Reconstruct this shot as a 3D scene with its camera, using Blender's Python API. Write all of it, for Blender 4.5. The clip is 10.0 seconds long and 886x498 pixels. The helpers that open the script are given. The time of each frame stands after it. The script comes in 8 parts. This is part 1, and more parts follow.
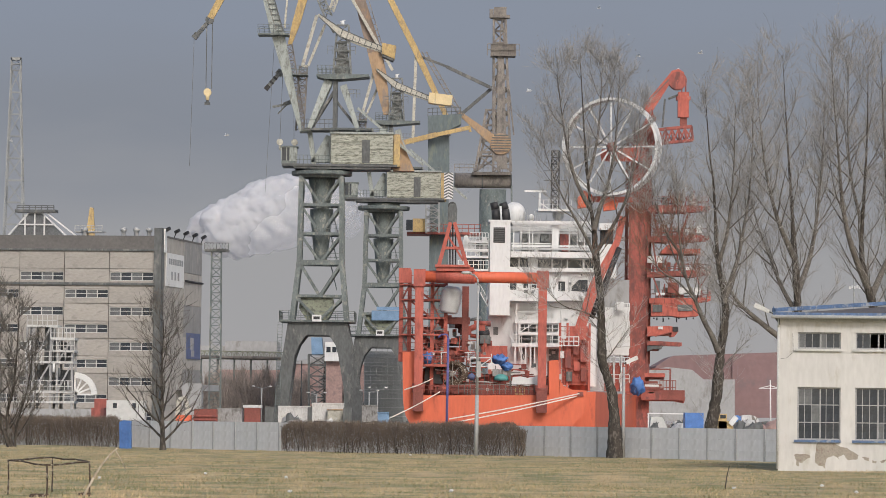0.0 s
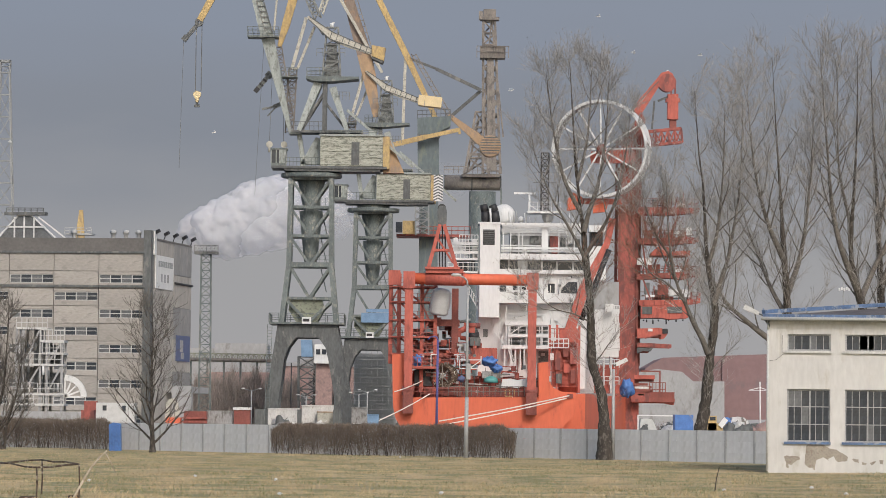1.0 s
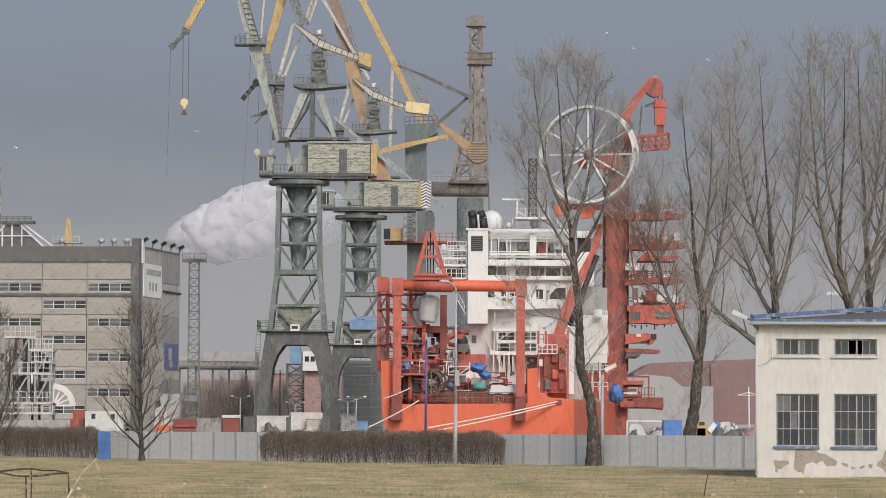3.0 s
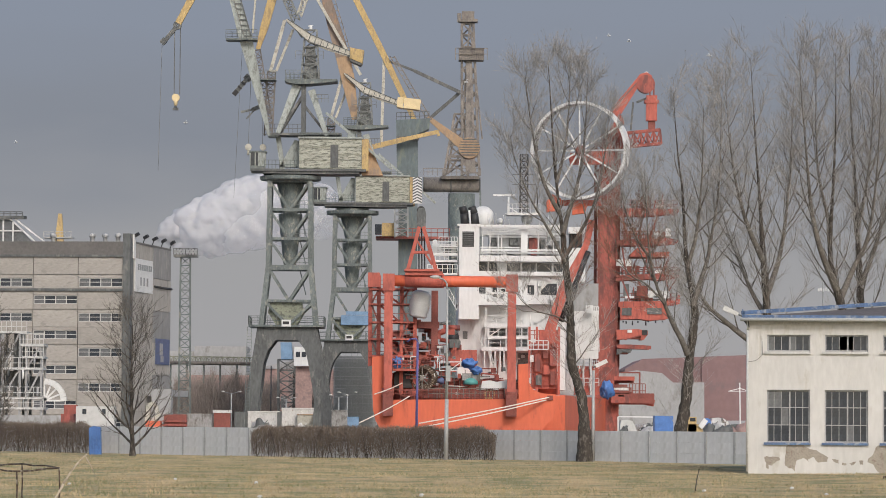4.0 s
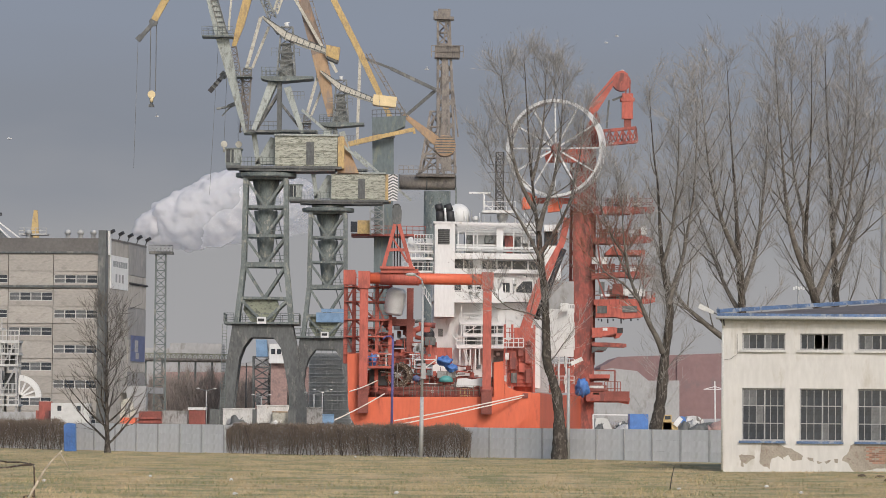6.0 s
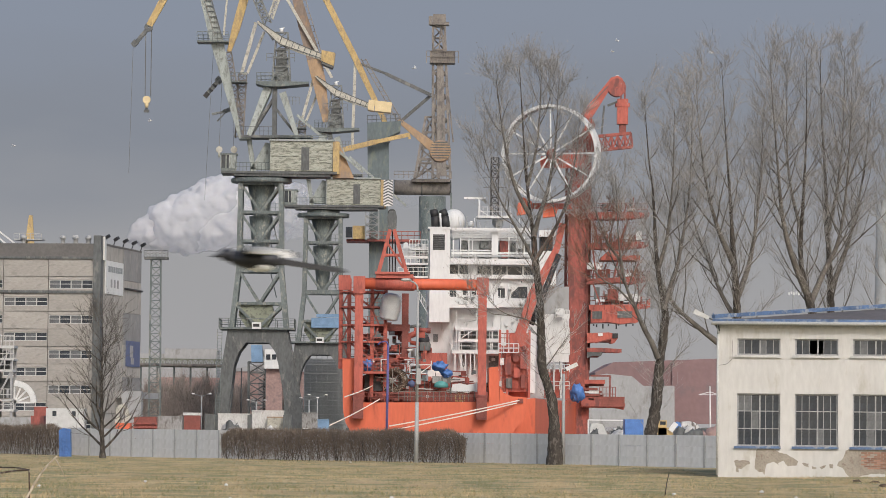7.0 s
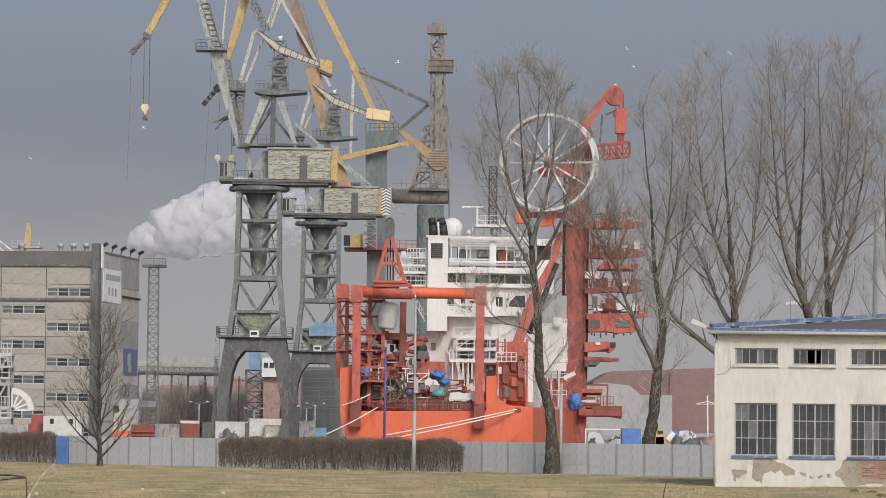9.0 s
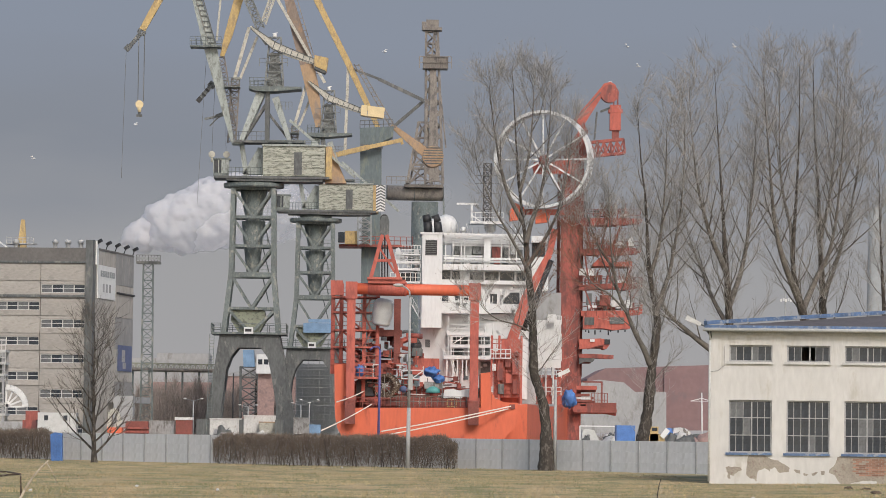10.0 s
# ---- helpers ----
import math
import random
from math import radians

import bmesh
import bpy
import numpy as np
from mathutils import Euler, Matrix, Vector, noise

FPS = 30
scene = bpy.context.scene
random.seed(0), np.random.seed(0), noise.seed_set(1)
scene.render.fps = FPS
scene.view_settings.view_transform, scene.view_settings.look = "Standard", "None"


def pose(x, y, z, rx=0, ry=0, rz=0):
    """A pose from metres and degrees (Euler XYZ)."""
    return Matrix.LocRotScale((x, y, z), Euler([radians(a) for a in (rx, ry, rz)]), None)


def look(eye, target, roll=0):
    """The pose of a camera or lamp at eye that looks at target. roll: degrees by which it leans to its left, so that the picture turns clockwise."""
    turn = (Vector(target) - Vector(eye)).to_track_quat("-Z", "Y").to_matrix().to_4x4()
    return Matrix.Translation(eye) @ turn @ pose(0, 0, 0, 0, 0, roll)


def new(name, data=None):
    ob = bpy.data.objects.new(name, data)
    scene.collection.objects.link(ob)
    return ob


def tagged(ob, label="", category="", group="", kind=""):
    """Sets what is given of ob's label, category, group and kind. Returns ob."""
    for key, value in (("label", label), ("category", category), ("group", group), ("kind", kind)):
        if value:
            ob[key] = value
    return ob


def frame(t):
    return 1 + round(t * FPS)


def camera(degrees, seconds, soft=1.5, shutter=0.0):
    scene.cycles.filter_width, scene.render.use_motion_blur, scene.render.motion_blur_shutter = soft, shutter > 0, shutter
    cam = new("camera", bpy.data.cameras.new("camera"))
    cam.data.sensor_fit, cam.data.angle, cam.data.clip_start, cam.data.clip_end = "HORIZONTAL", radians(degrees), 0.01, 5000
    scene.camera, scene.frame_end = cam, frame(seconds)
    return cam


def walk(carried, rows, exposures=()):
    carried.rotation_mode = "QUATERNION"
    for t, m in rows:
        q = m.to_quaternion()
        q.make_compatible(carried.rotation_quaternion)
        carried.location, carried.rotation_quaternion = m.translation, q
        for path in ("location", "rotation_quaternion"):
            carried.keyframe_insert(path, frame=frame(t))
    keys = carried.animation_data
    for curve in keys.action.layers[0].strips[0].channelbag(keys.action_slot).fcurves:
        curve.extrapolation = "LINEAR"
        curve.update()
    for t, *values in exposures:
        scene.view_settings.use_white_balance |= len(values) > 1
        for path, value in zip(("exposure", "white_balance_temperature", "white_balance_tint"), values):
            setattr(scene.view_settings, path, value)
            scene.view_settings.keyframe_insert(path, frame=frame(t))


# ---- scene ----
import collections

# ---- camera: a long lens, held by a standing person, that drifts and leans a little ----
cam = camera(12.0, 10.0, soft=0.8, shutter=0.12)
EYE = 2.0
ROWS = [
    (0.0, 2.2942, -0.6962, 0.0023), (0.5, 2.2960, -0.7159, -0.0690), (1.0, 2.3252, -0.6510, -0.1369),
    (1.5, 2.3744, -0.5153, -0.1870), (2.0, 2.4030, -0.5591, -0.2275), (2.5, 2.4172, -0.3745, -0.2378),
    (4.0, 2.3565, -0.4132, -0.4081), (4.5, 2.2839, -0.5187, -0.5488), (5.0, 2.2612, -0.4708, -0.6582),
    (5.5, 2.2853, -0.5022, -0.7038), (7.0, 2.3990, -0.5451, -0.8123), (7.5, 2.4264, -0.4871, -0.8470),
    (8.0, 2.4738, -0.5382, -0.8551), (8.5, 2.5094, -0.6104, -0.8525), (9.0, 2.5172, -0.6855, -0.8471),
    (9.5, 2.5060, -0.6749, -0.8770), (10.0, 2.4754, -0.7315, -0.9245),
]
walk(cam, [(t, pose(0, 0, EYE, 90 + pitch, roll, yaw)) for t, pitch, roll, yaw in ROWS])

# ---- light: hazy sun from behind the camera under a half-clouded sky ----
SUN_ELEVATION, SUN_AZIMUTH = radians(36), radians(163)
world = bpy.data.worlds.new("world")
scene.world = world
world.use_nodes = True
sky = world.node_tree.nodes.new("ShaderNodeTexSky")
sky.sky_type = "NISHITA"
sky.sun_disc = False
sky.sun_elevation, sky.sun_rotation = SUN_ELEVATION, SUN_AZIMUTH
sky.air_density, sky.dust_density, sky.ozone_density = 1.0, 3.0, 1.0
back = world.node_tree.nodes["Background"]
back.inputs["Strength"].default_value = 0.15
world.node_tree.links.new(sky.outputs[0], back.inputs["Color"])
sun = new("sun", bpy.data.lights.new("sun", "SUN"))
sun.data.energy, sun.data.angle, sun.data.color = 1.5, radians(14), (1.0, 0.96, 0.92)
sun.matrix_world = look((0, 0, 0), (-math.sin(SUN_AZIMUTH) * math.cos(SUN_ELEVATION), -math.cos(SUN_AZIMUTH) * math.cos(SUN_ELEVATION), -math.sin(SUN_ELEVATION)))
scene.view_settings.exposure = 0.09


# ---- materials ----
def mat(name, colour, rough=0.8, metal=0.0, spread=0.25, size=1.0, fine=8.0, bump=0.15, second=None, amount=0.45, streak=1.0, piece=0.0):
    """A worn surface: base colour with two scales of variation, patches of a second colour and fine relief.
    size: metres of the larger variation; streak: how far it is drawn out downwards; piece: variation from piece to piece."""
    m = bpy.data.materials.new(name)
    m.use_nodes = True
    nt = m.node_tree
    n, ln = nt.nodes, nt.links
    bsdf = n["Principled BSDF"]
    bsdf.inputs["Roughness"].default_value = rough
    bsdf.inputs["Metallic"].default_value = metal
    tc = n.new("ShaderNodeTexCoord")
    mp = n.new("ShaderNodeMapping")
    mp.inputs["Scale"].default_value = (1, 1, 1 / streak)
    ln.new(tc.outputs["Object"], mp.inputs["Vector"])
    big = n.new("ShaderNodeTexNoise")
    big.inputs["Scale"].default_value, big.inputs["Detail"].default_value = 1 / size, 5
    small = n.new("ShaderNodeTexNoise")
    small.inputs["Scale"].default_value, small.inputs["Detail"].default_value = fine / size, 3
    for t in (big, small):
        ln.new(mp.outputs[0], t.inputs["Vector"])
    c = Vector(colour)
    hue = n.new("ShaderNodeHueSaturation")
    hue.inputs["Color"].default_value = (*colour, 1)
    total = n.new("ShaderNodeMath")
    total.operation = "ADD"
    ln.new(big.outputs["Fac"], total.inputs[0])
    ln.new(small.outputs["Fac"], total.inputs[1])
    value = n.new("ShaderNodeMapRange")
    value.inputs["From Min"].default_value, value.inputs["From Max"].default_value = 0.6, 1.4
    value.inputs["To Min"].default_value, value.inputs["To Max"].default_value = 1 - spread, 1 + spread
    ln.new(total.outputs[0], value.inputs["Value"])
    last = value.outputs[0]
    if piece:
        info = n.new("ShaderNodeObjectInfo")
        isl = n.new("ShaderNodeMapRange")
        isl.inputs["To Min"].default_value, isl.inputs["To Max"].default_value = 1 - piece, 1 + piece
        ln.new(info.outputs["Random"], isl.inputs["Value"])
        mul = n.new("ShaderNodeMath")
        mul.operation = "MULTIPLY"
        ln.new(last, mul.inputs[0])
        ln.new(isl.outputs[0], mul.inputs[1])
        last = mul.outputs[0]
    ln.new(last, hue.inputs["Value"])
    out = hue.outputs[0]
    if second:
        spot = n.new("ShaderNodeTexNoise")
        spot.inputs["Scale"].default_value, spot.inputs["Detail"].default_value = 2.3 / size, 7
        spot.inputs["Roughness"].default_value = 0.65
        ln.new(mp.outputs[0], spot.inputs["Vector"])
        ramp = n.new("ShaderNodeMapRange")
        ramp.inputs["From Min"].default_value, ramp.inputs["From Max"].default_value = 0.72 - amount * 0.5, 0.82 - amount * 0.5
        ln.new(spot.outputs["Fac"], ramp.inputs["Value"])
        mix = n.new("ShaderNodeMix")
        mix.data_type = "RGBA"
        mix.inputs["B"].default_value = (*second, 1)
        ln.new(ramp.outputs[0], mix.inputs["Factor"])
        ln.new(out, mix.inputs["A"])
        out = mix.outputs["Result"]
    ln.new(out, bsdf.inputs["Base Color"])
    if bump:
        b = n.new("ShaderNodeBump")
        b.inputs["Strength"].default_value, b.inputs["Distance"].default_value = bump, 0.03 * size
        ln.new(small.outputs["Fac"], b.inputs["Height"])
        ln.new(b.outputs[0], bsdf.inputs["Normal"])
    return m


def glass(name, colour, rough=0.12):
    """Dusty window glass before a dark inside: a smooth, glossy dark sheet."""
    m = mat(name, colour, rough=rough, spread=0.5, size=0.9, bump=0.0)
    return m


PLASTER = mat("cream_plaster", (0.505, 0.497, 0.477), 0.9, spread=0.12, size=1.6, bump=0.35, second=(0.43, 0.41, 0.37), amount=0.32, streak=3.2)
BARE = mat("bare_render", (0.285, 0.255, 0.215), 0.95, spread=0.25, size=0.6, bump=0.6, second=(0.22, 0.175, 0.14), amount=0.35)
BRICK = mat("red_brick", (0.265, 0.155, 0.115), 0.95, spread=0.2, size=0.3, bump=0.4, piece=0.3)
ROOF_FELT = mat("dark_roof_felt", (0.10, 0.09, 0.09), 0.9, spread=0.3, size=2.0)
BLUE_TRIM = mat("faded_blue_sheet", (0.078, 0.132, 0.245), 0.6, spread=0.45, size=0.7, second=(0.26, 0.29, 0.33), amount=0.40)
PALE_TRIM = mat("pale_painted_trim", (0.46, 0.46, 0.445), 0.7, spread=0.22, size=0.5)
FRAME_GREY = mat("window_frame_grey", (0.29, 0.295, 0.30), 0.7, spread=0.4, size=0.4)
PANE = glass("dusty_pane", (0.030, 0.037, 0.048), 0.2)
PANE_OLD = glass("whitened_pane", (0.10, 0.105, 0.11), 0.5)
FENCE = mat("fence_concrete", (0.50, 0.51, 0.52), 0.95, spread=0.12, size=1.6, bump=0.3, second=(0.44, 0.45, 0.45), amount=0.20, streak=2.0, piece=0.03)
POST = mat("fence_post_concrete", (0.33, 0.335, 0.335), 0.95, spread=0.2, size=0.6)
BARK = mat("rough_bark", (0.048, 0.040, 0.033), 0.95, spread=0.6, size=0.3, bump=1.0, second=(0.13, 0.115, 0.10), amount=0.40, streak=2.5)
LIMB = mat("grey_limb_bark", (0.118, 0.105, 0.092), 0.95, spread=0.45, size=0.4, bump=0.5, second=(0.18, 0.165, 0.145), amount=0.38)
TWIG = mat("pale_twig", (0.30, 0.283, 0.265), 0.95, spread=0.45, size=0.6, bump=0.0)
HEDGE = mat("hedge_twig", (0.16, 0.125, 0.098), 0.95, spread=0.55, size=0.5, bump=0.0, piece=0.1)
RUSSET = mat("russet_twig", (0.185, 0.10, 0.068), 0.95, spread=0.4, size=0.6, bump=0.0)
SHRUB = mat("dark_shrub_twig", (0.21, 0.178, 0.158), 0.95, spread=0.5, size=2.0, bump=0.0)
SOIL = mat("dark_soil", (0.115, 0.085, 0.06), 0.95, spread=0.4, size=0.2, bump=0.8)
GRASS = mat("winter_grass_ground", (0.41, 0.318, 0.18), 0.95, spread=0.34, size=5.0, fine=22, bump=0.5, second=(0.215, 0.21, 0.105), amount=0.52)
BLADE = mat("grass_blade", (0.495, 0.382, 0.22), 0.9, spread=0.40, size=5.0, fine=22, bump=0.0, second=(0.225, 0.225, 0.11), amount=0.52)
QUAY = mat("quay_concrete", (0.30, 0.29, 0.27), 0.95, spread=0.25, size=6.0)
WATER = mat("harbour_water", (0.03, 0.04, 0.04), 0.12, spread=0.2, size=3.0, bump=0.3)
GREY_STEEL = mat("grey_green_steel", (0.112, 0.132, 0.128), 0.65, spread=0.45, size=1.2, second=(0.24, 0.24, 0.21), amount=0.36, streak=2.0)
DARK_STEEL = mat("dark_grey_steel", (0.094, 0.099, 0.098), 0.7, spread=0.4, size=2.0, second=(0.18, 0.178, 0.165), amount=0.35, streak=2.5)
PALE_GREEN = mat("pale_green_paint", (0.28, 0.305, 0.285), 0.6, spread=0.25, size=0.8, second=(0.165, 0.175, 0.16), amount=0.40, streak=2.5)
OLIVE = mat("olive_green_paint", (0.19, 0.205, 0.15), 0.65, spread=0.3, size=1.0, second=(0.10, 0.105, 0.085), amount=0.45)
CABIN = mat("weathered_cream_boards", (0.35, 0.355, 0.30), 0.75, spread=0.35, size=1.5, second=(0.15, 0.155, 0.125), amount=0.45, streak=0.30)
YELLOW = mat("crane_yellow", (0.44, 0.315, 0.135), 0.65, spread=0.25, size=1.2, second=(0.30, 0.22, 0.12), amount=0.42, streak=2.0)
CREAM_YELLOW = mat("cream_yellow_block", (0.62, 0.50, 0.29), 0.65, spread=0.15, size=1.0)
CREAM = mat("cream_lattice", (0.43, 0.415, 0.355), 0.65, spread=0.2, size=0.8, second=(0.27, 0.26, 0.225), amount=0.40)
RUST_BOOM = mat("rusty_orange_boom", (0.35, 0.24, 0.145), 0.75, spread=0.2, size=2.2, second=(0.26, 0.20, 0.155), amount=0.45, streak=2.0)
RUST_BROWN = mat("rust_brown_boom", (0.21, 0.165, 0.135), 0.8, spread=0.25, size=2.0, second=(0.30, 0.20, 0.13), amount=0.40, streak=2.5)
BLUE_STEEL = mat("dark_blue_green_steel", (0.10, 0.128, 0.135), 0.6, spread=0.3, size=2.5, second=(0.15, 0.175, 0.15), amount=0.36, streak=3.0)
BROWN_STEEL = mat("brown_crane_steel", (0.19, 0.17, 0.15), 0.75, spread=0.35, size=1.8, second=(0.115, 0.105, 0.098), amount=0.42, streak=2.0)
SHIP_RED = mat("red_oxide_paint", (0.40, 0.092, 0.064), 0.6, spread=0.25, size=1.8, second=(0.27, 0.065, 0.048), amount=0.40, streak=3.0)
HULL_ORANGE = mat("orange_hull_paint", (0.58, 0.118, 0.054), 0.55, spread=0.12, size=3.0, second=(0.42, 0.085, 0.045), amount=0.30, streak=4.0)
SHIP_DARK = mat("dark_red_steel", (0.20, 0.055, 0.042), 0.65, spread=0.3, size=1.5)
SHIP_WHITE = mat("ship_white_paint", (0.60, 0.605, 0.60), 0.55, spread=0.10, size=2.0, second=(0.44, 0.43, 0.40), amount=0.24, streak=4.0)
MID_STEEL = mat("mid_grey_steel", (0.17, 0.18, 0.175), 0.65, spread=0.4, size=1.0, second=(0.085, 0.088, 0.082), amount=0.45)
TOWER_RED = mat("weathered_tower_red", (0.285, 0.074, 0.056), 0.65, spread=0.35, size=2.0, second=(0.15, 0.05, 0.044), amount=0.46, streak=2.5)
BLACK = mat("black_paint", (0.022, 0.022, 0.024), 0.6, spread=0.3, size=1.0)
TARP = mat("blue_tarpaulin", (0.065, 0.165, 0.42), 0.5, spread=0.35, size=0.7, bump=0.6)
FACADE = mat("concrete_panel_facade", (0.325, 0.303, 0.275), 0.95, spread=0.16, size=3.0, second=(0.25, 0.235, 0.215), amount=0.38, streak=0.35, piece=0.10)
FACADE_SIDE = mat("beige_side_panels", (0.34, 0.318, 0.288), 0.95, spread=0.16, size=3.0, second=(0.27, 0.255, 0.235), amount=0.38, streak=2.0, piece=0.06)
FACADE_GREY = mat("grey_side_panels", (0.235, 0.23, 0.225), 0.95, spread=0.18, size=2.5, second=(0.30, 0.285, 0.265), amount=0.36, streak=2.0, piece=0.08)
FACADE_DARK = mat("dark_roof_parapet", (0.125, 0.118, 0.112), 0.95, spread=0.2, size=2.0)
WHITE = mat("white_paint", (0.60, 0.60, 0.59), 0.6, spread=0.12, size=1.0)
GALV = mat("galvanised_steel", (0.36, 0.365, 0.365), 0.65, metal=0.2, spread=0.15, size=0.8)
NAVY_POLE = mat("navy_painted_pole", (0.085, 0.08, 0.22), 0.6, spread=0.2, size=0.6)
BRICK_HALL = mat("far_brick_wall", (0.30, 0.205, 0.185), 0.95, spread=0.25, size=2.5, second=(0.22, 0.16, 0.15), amount=0.4)
HALL_RED = mat("far_red_cladding", (0.205, 0.13, 0.13), 0.85, spread=0.12, size=9.0, second=(0.17, 0.125, 0.128), amount=0.35)
HALL_GREY = mat("far_grey_cladding", (0.30, 0.30, 0.30), 0.85, spread=0.14, size=4.0, second=(0.22, 0.215, 0.205), amount=0.36, streak=2.0)
STONE_GREY = mat("far_grey_steel", (0.25, 0.26, 0.26), 0.8, spread=0.2, size=2.0)
ROPE = mat("mooring_rope", (0.66, 0.63, 0.56), 0.9, spread=0.1, size=0.5)
RUSTY = mat("rusty_iron", (0.075, 0.05, 0.035), 0.9, spread=0.4, size=0.3, second=(0.40, 0.35, 0.28), amount=0.36)
WOOD_PALE = mat("weathered_stick", (0.46, 0.39, 0.30), 0.9, spread=0.25, size=0.4)
BANNER = mat("dark_blue_banner", (0.085, 0.108, 0.20), 0.7, spread=0.2, size=1.5)
DIRTY = mat("dirty_white_sheet", (0.52, 0.515, 0.50), 0.75, spread=0.3, size=0.9, second=(0.33, 0.30, 0.26), amount=0.28, streak=2.0)
DIRTY_GREY = mat("dirty_grey_sheet", (0.25, 0.245, 0.24), 0.8, spread=0.35, size=1.1, second=(0.13, 0.12, 0.11), amount=0.42, streak=2.0)
BLUE_PALE = mat("pale_blue_sheet", (0.15, 0.25, 0.38), 0.6, spread=0.3, size=0.8, bump=0.4)
TEAL = mat("teal_paint", (0.08, 0.28, 0.27), 0.6, spread=0.2, size=0.8)


# ---- mesh building ----
class Geo:
    """Gathers boxes, beams, tubes and prisms for one mesh."""

    def __init__(self):
        self.v, self.f, self.s, self.cuts = [], [], [], []

    def add(self, verts, faces, smooth=False):
        o = len(self.v)
        self.cuts.append((o, len(self.f)))
        self.v.extend(tuple(p) for p in verts)
        self.f.extend(tuple(i + o for i in q) for q in faces)
        self.s.extend([smooth] * len(faces))
        return self

    def box(self, x0, x1, y0, y1, z0, z1):
        return self.add([(x, y, z) for z in (z0, z1) for y in (y0, y1) for x in (x0, x1)],
                        [(0, 2, 3, 1), (4, 5, 7, 6), (0, 1, 5, 4), (2, 6, 7, 3), (0, 4, 6, 2), (1, 3, 7, 5)])

    def beam(self, a, b, w, h=None, w2=None, h2=None):
        a, b = Vector(a), Vector(b)
        h = h or w
        w2, h2 = w2 or w, h2 or h
        d = (b - a).normalized()
        side = d.cross(Vector((0, 1, 0)))
        if side.length < 1e-3:
            side = Vector((1, 0, 0))
        side.normalize()
        up = side.cross(d)
        ps = [c + side * sx * ww / 2 + up * sy * hh / 2 for c, ww, hh in ((a, w, h), (b, w2, h2)) for sx, sy in ((-1, -1), (1, -1), (1, 1), (-1, 1))]
        return self.add(ps, [(3, 2, 1, 0), (4, 5, 6, 7), (0, 1, 5, 4), (1, 2, 6, 5), (2, 3, 7, 6), (3, 0, 4, 7)])

    def tube(self, a, b, r, r2=None, n=8, cap=True):
        a, b = Vector(a), Vector(b)
        r2 = r if r2 is None else r2
        d = (b - a).normalized()
        s = d.orthogonal().normalized()
        t = d.cross(s)
        o = len(self.v)
        self.cuts.append((o, len(self.f)))
        for c, rr in ((a, r), (b, r2)):
            for i in range(n):
                g = 2 * math.pi * i / n
                self.v.append(tuple(c + (s * math.cos(g) + t * math.sin(g)) * rr))
        for i in range(n):
            j = (i + 1) % n
            self.f.append((o + i, o + j, o + n + j, o + n + i))
            self.s.append(n > 5)
        if cap:
            self.f.append(tuple(o + n - 1 - i for i in range(n)))
            self.f.append(tuple(o + n + i for i in range(n)))
            self.s += [False, False]
        return self

    def path(self, pts, r, r2=None, n=6):
        r2 = r if r2 is None else r2
        k = len(pts) - 1
        for i in range(k):
            self.tube(pts[i], pts[i + 1], r + (r2 - r) * i / k, r + (r2 - r) * (i + 1) / k, n)
        return self

    def prism(self, outline, y0, y1):
        """A flat plate from an outline in x and z, between two depths."""
        n = len(outline)
        vs = [(x, y0, z) for x, z in outline] + [(x, y1, z) for x, z in outline]
        fs = [tuple(range(n)), tuple(range(2 * n - 1, n - 1, -1))] + [(i, i + n, (i + 1) % n + n, (i + 1) % n) for i in range(n)]
        return self.add(vs, fs)

    def lathe(self, centre, axis, profile, n=24, smooth=True):
        """profile: (radius, along) pairs, turned about an axis through centre."""
        c, ax = Vector(centre), Vector(axis).normalized()
        s = ax.orthogonal().normalized()
        t = ax.cross(s)
        vs, fs = [], []
        for r, h in profile:
            for i in range(n):
                g = 2 * math.pi * i / n
                vs.append(c + ax * h + (s * math.cos(g) + t * math.sin(g)) * r)
        for k in range(len(profile) - 1):
            for i in range(n):
                j = (i + 1) % n
                fs.append((k * n + i, k * n + j, (k + 1) * n + j, (k + 1) * n + i))
        return self.add(vs, fs, smooth)

    def rail(self, a, b, height=1.1, posts=6, r=0.03):
        """A guard rail with posts and two bars from a to b."""
        a, b = Vector(a), Vector(b)
        up = Vector((0, 0, height))
        for k in (0.5, 1.0):
            self.beam(a + up * k, b + up * k, r * 2)
        for i in range(posts + 1):
            p = a.lerp(b, i / posts)
            self.beam(p, p + up, r * 2)
        return self

    def sleeve(self, pts, radii, n=44, flat=0.5, seed=0):
        """A billowing hose through points, closed at both ends."""
        vs, fs = [], []
        for p, r in zip(pts, radii):
            for i in range(n):
                a = 2 * math.pi * i / n
                d = Vector((0, math.sin(a) * flat, math.cos(a)))
                s = p + d * r
                q = 1 + 0.42 * noise.noise(s * 0.22 + Vector((seed, 0, 0))) + 0.26 * noise.noise(s * 0.55 + Vector((0, seed, 0))) + 0.12 * noise.noise(s * 1.3)
                e = p + d * r * q
                vs.append((e.x + r * 0.35 * noise.noise(s * 0.3 + Vector((9, seed, 3))), e.y, e.z))
        m = len(radii)
        for k in range(m - 1):
            for i in range(n):
                j = (i + 1) % n
                fs.append((k * n + i, k * n + j, (k + 1) * n + j, (k + 1) * n + i))
        fs.append(tuple(range(n))[::-1])
        fs.append(tuple((m - 1) * n + i for i in range(n)))
        return self.add(vs, fs, True)

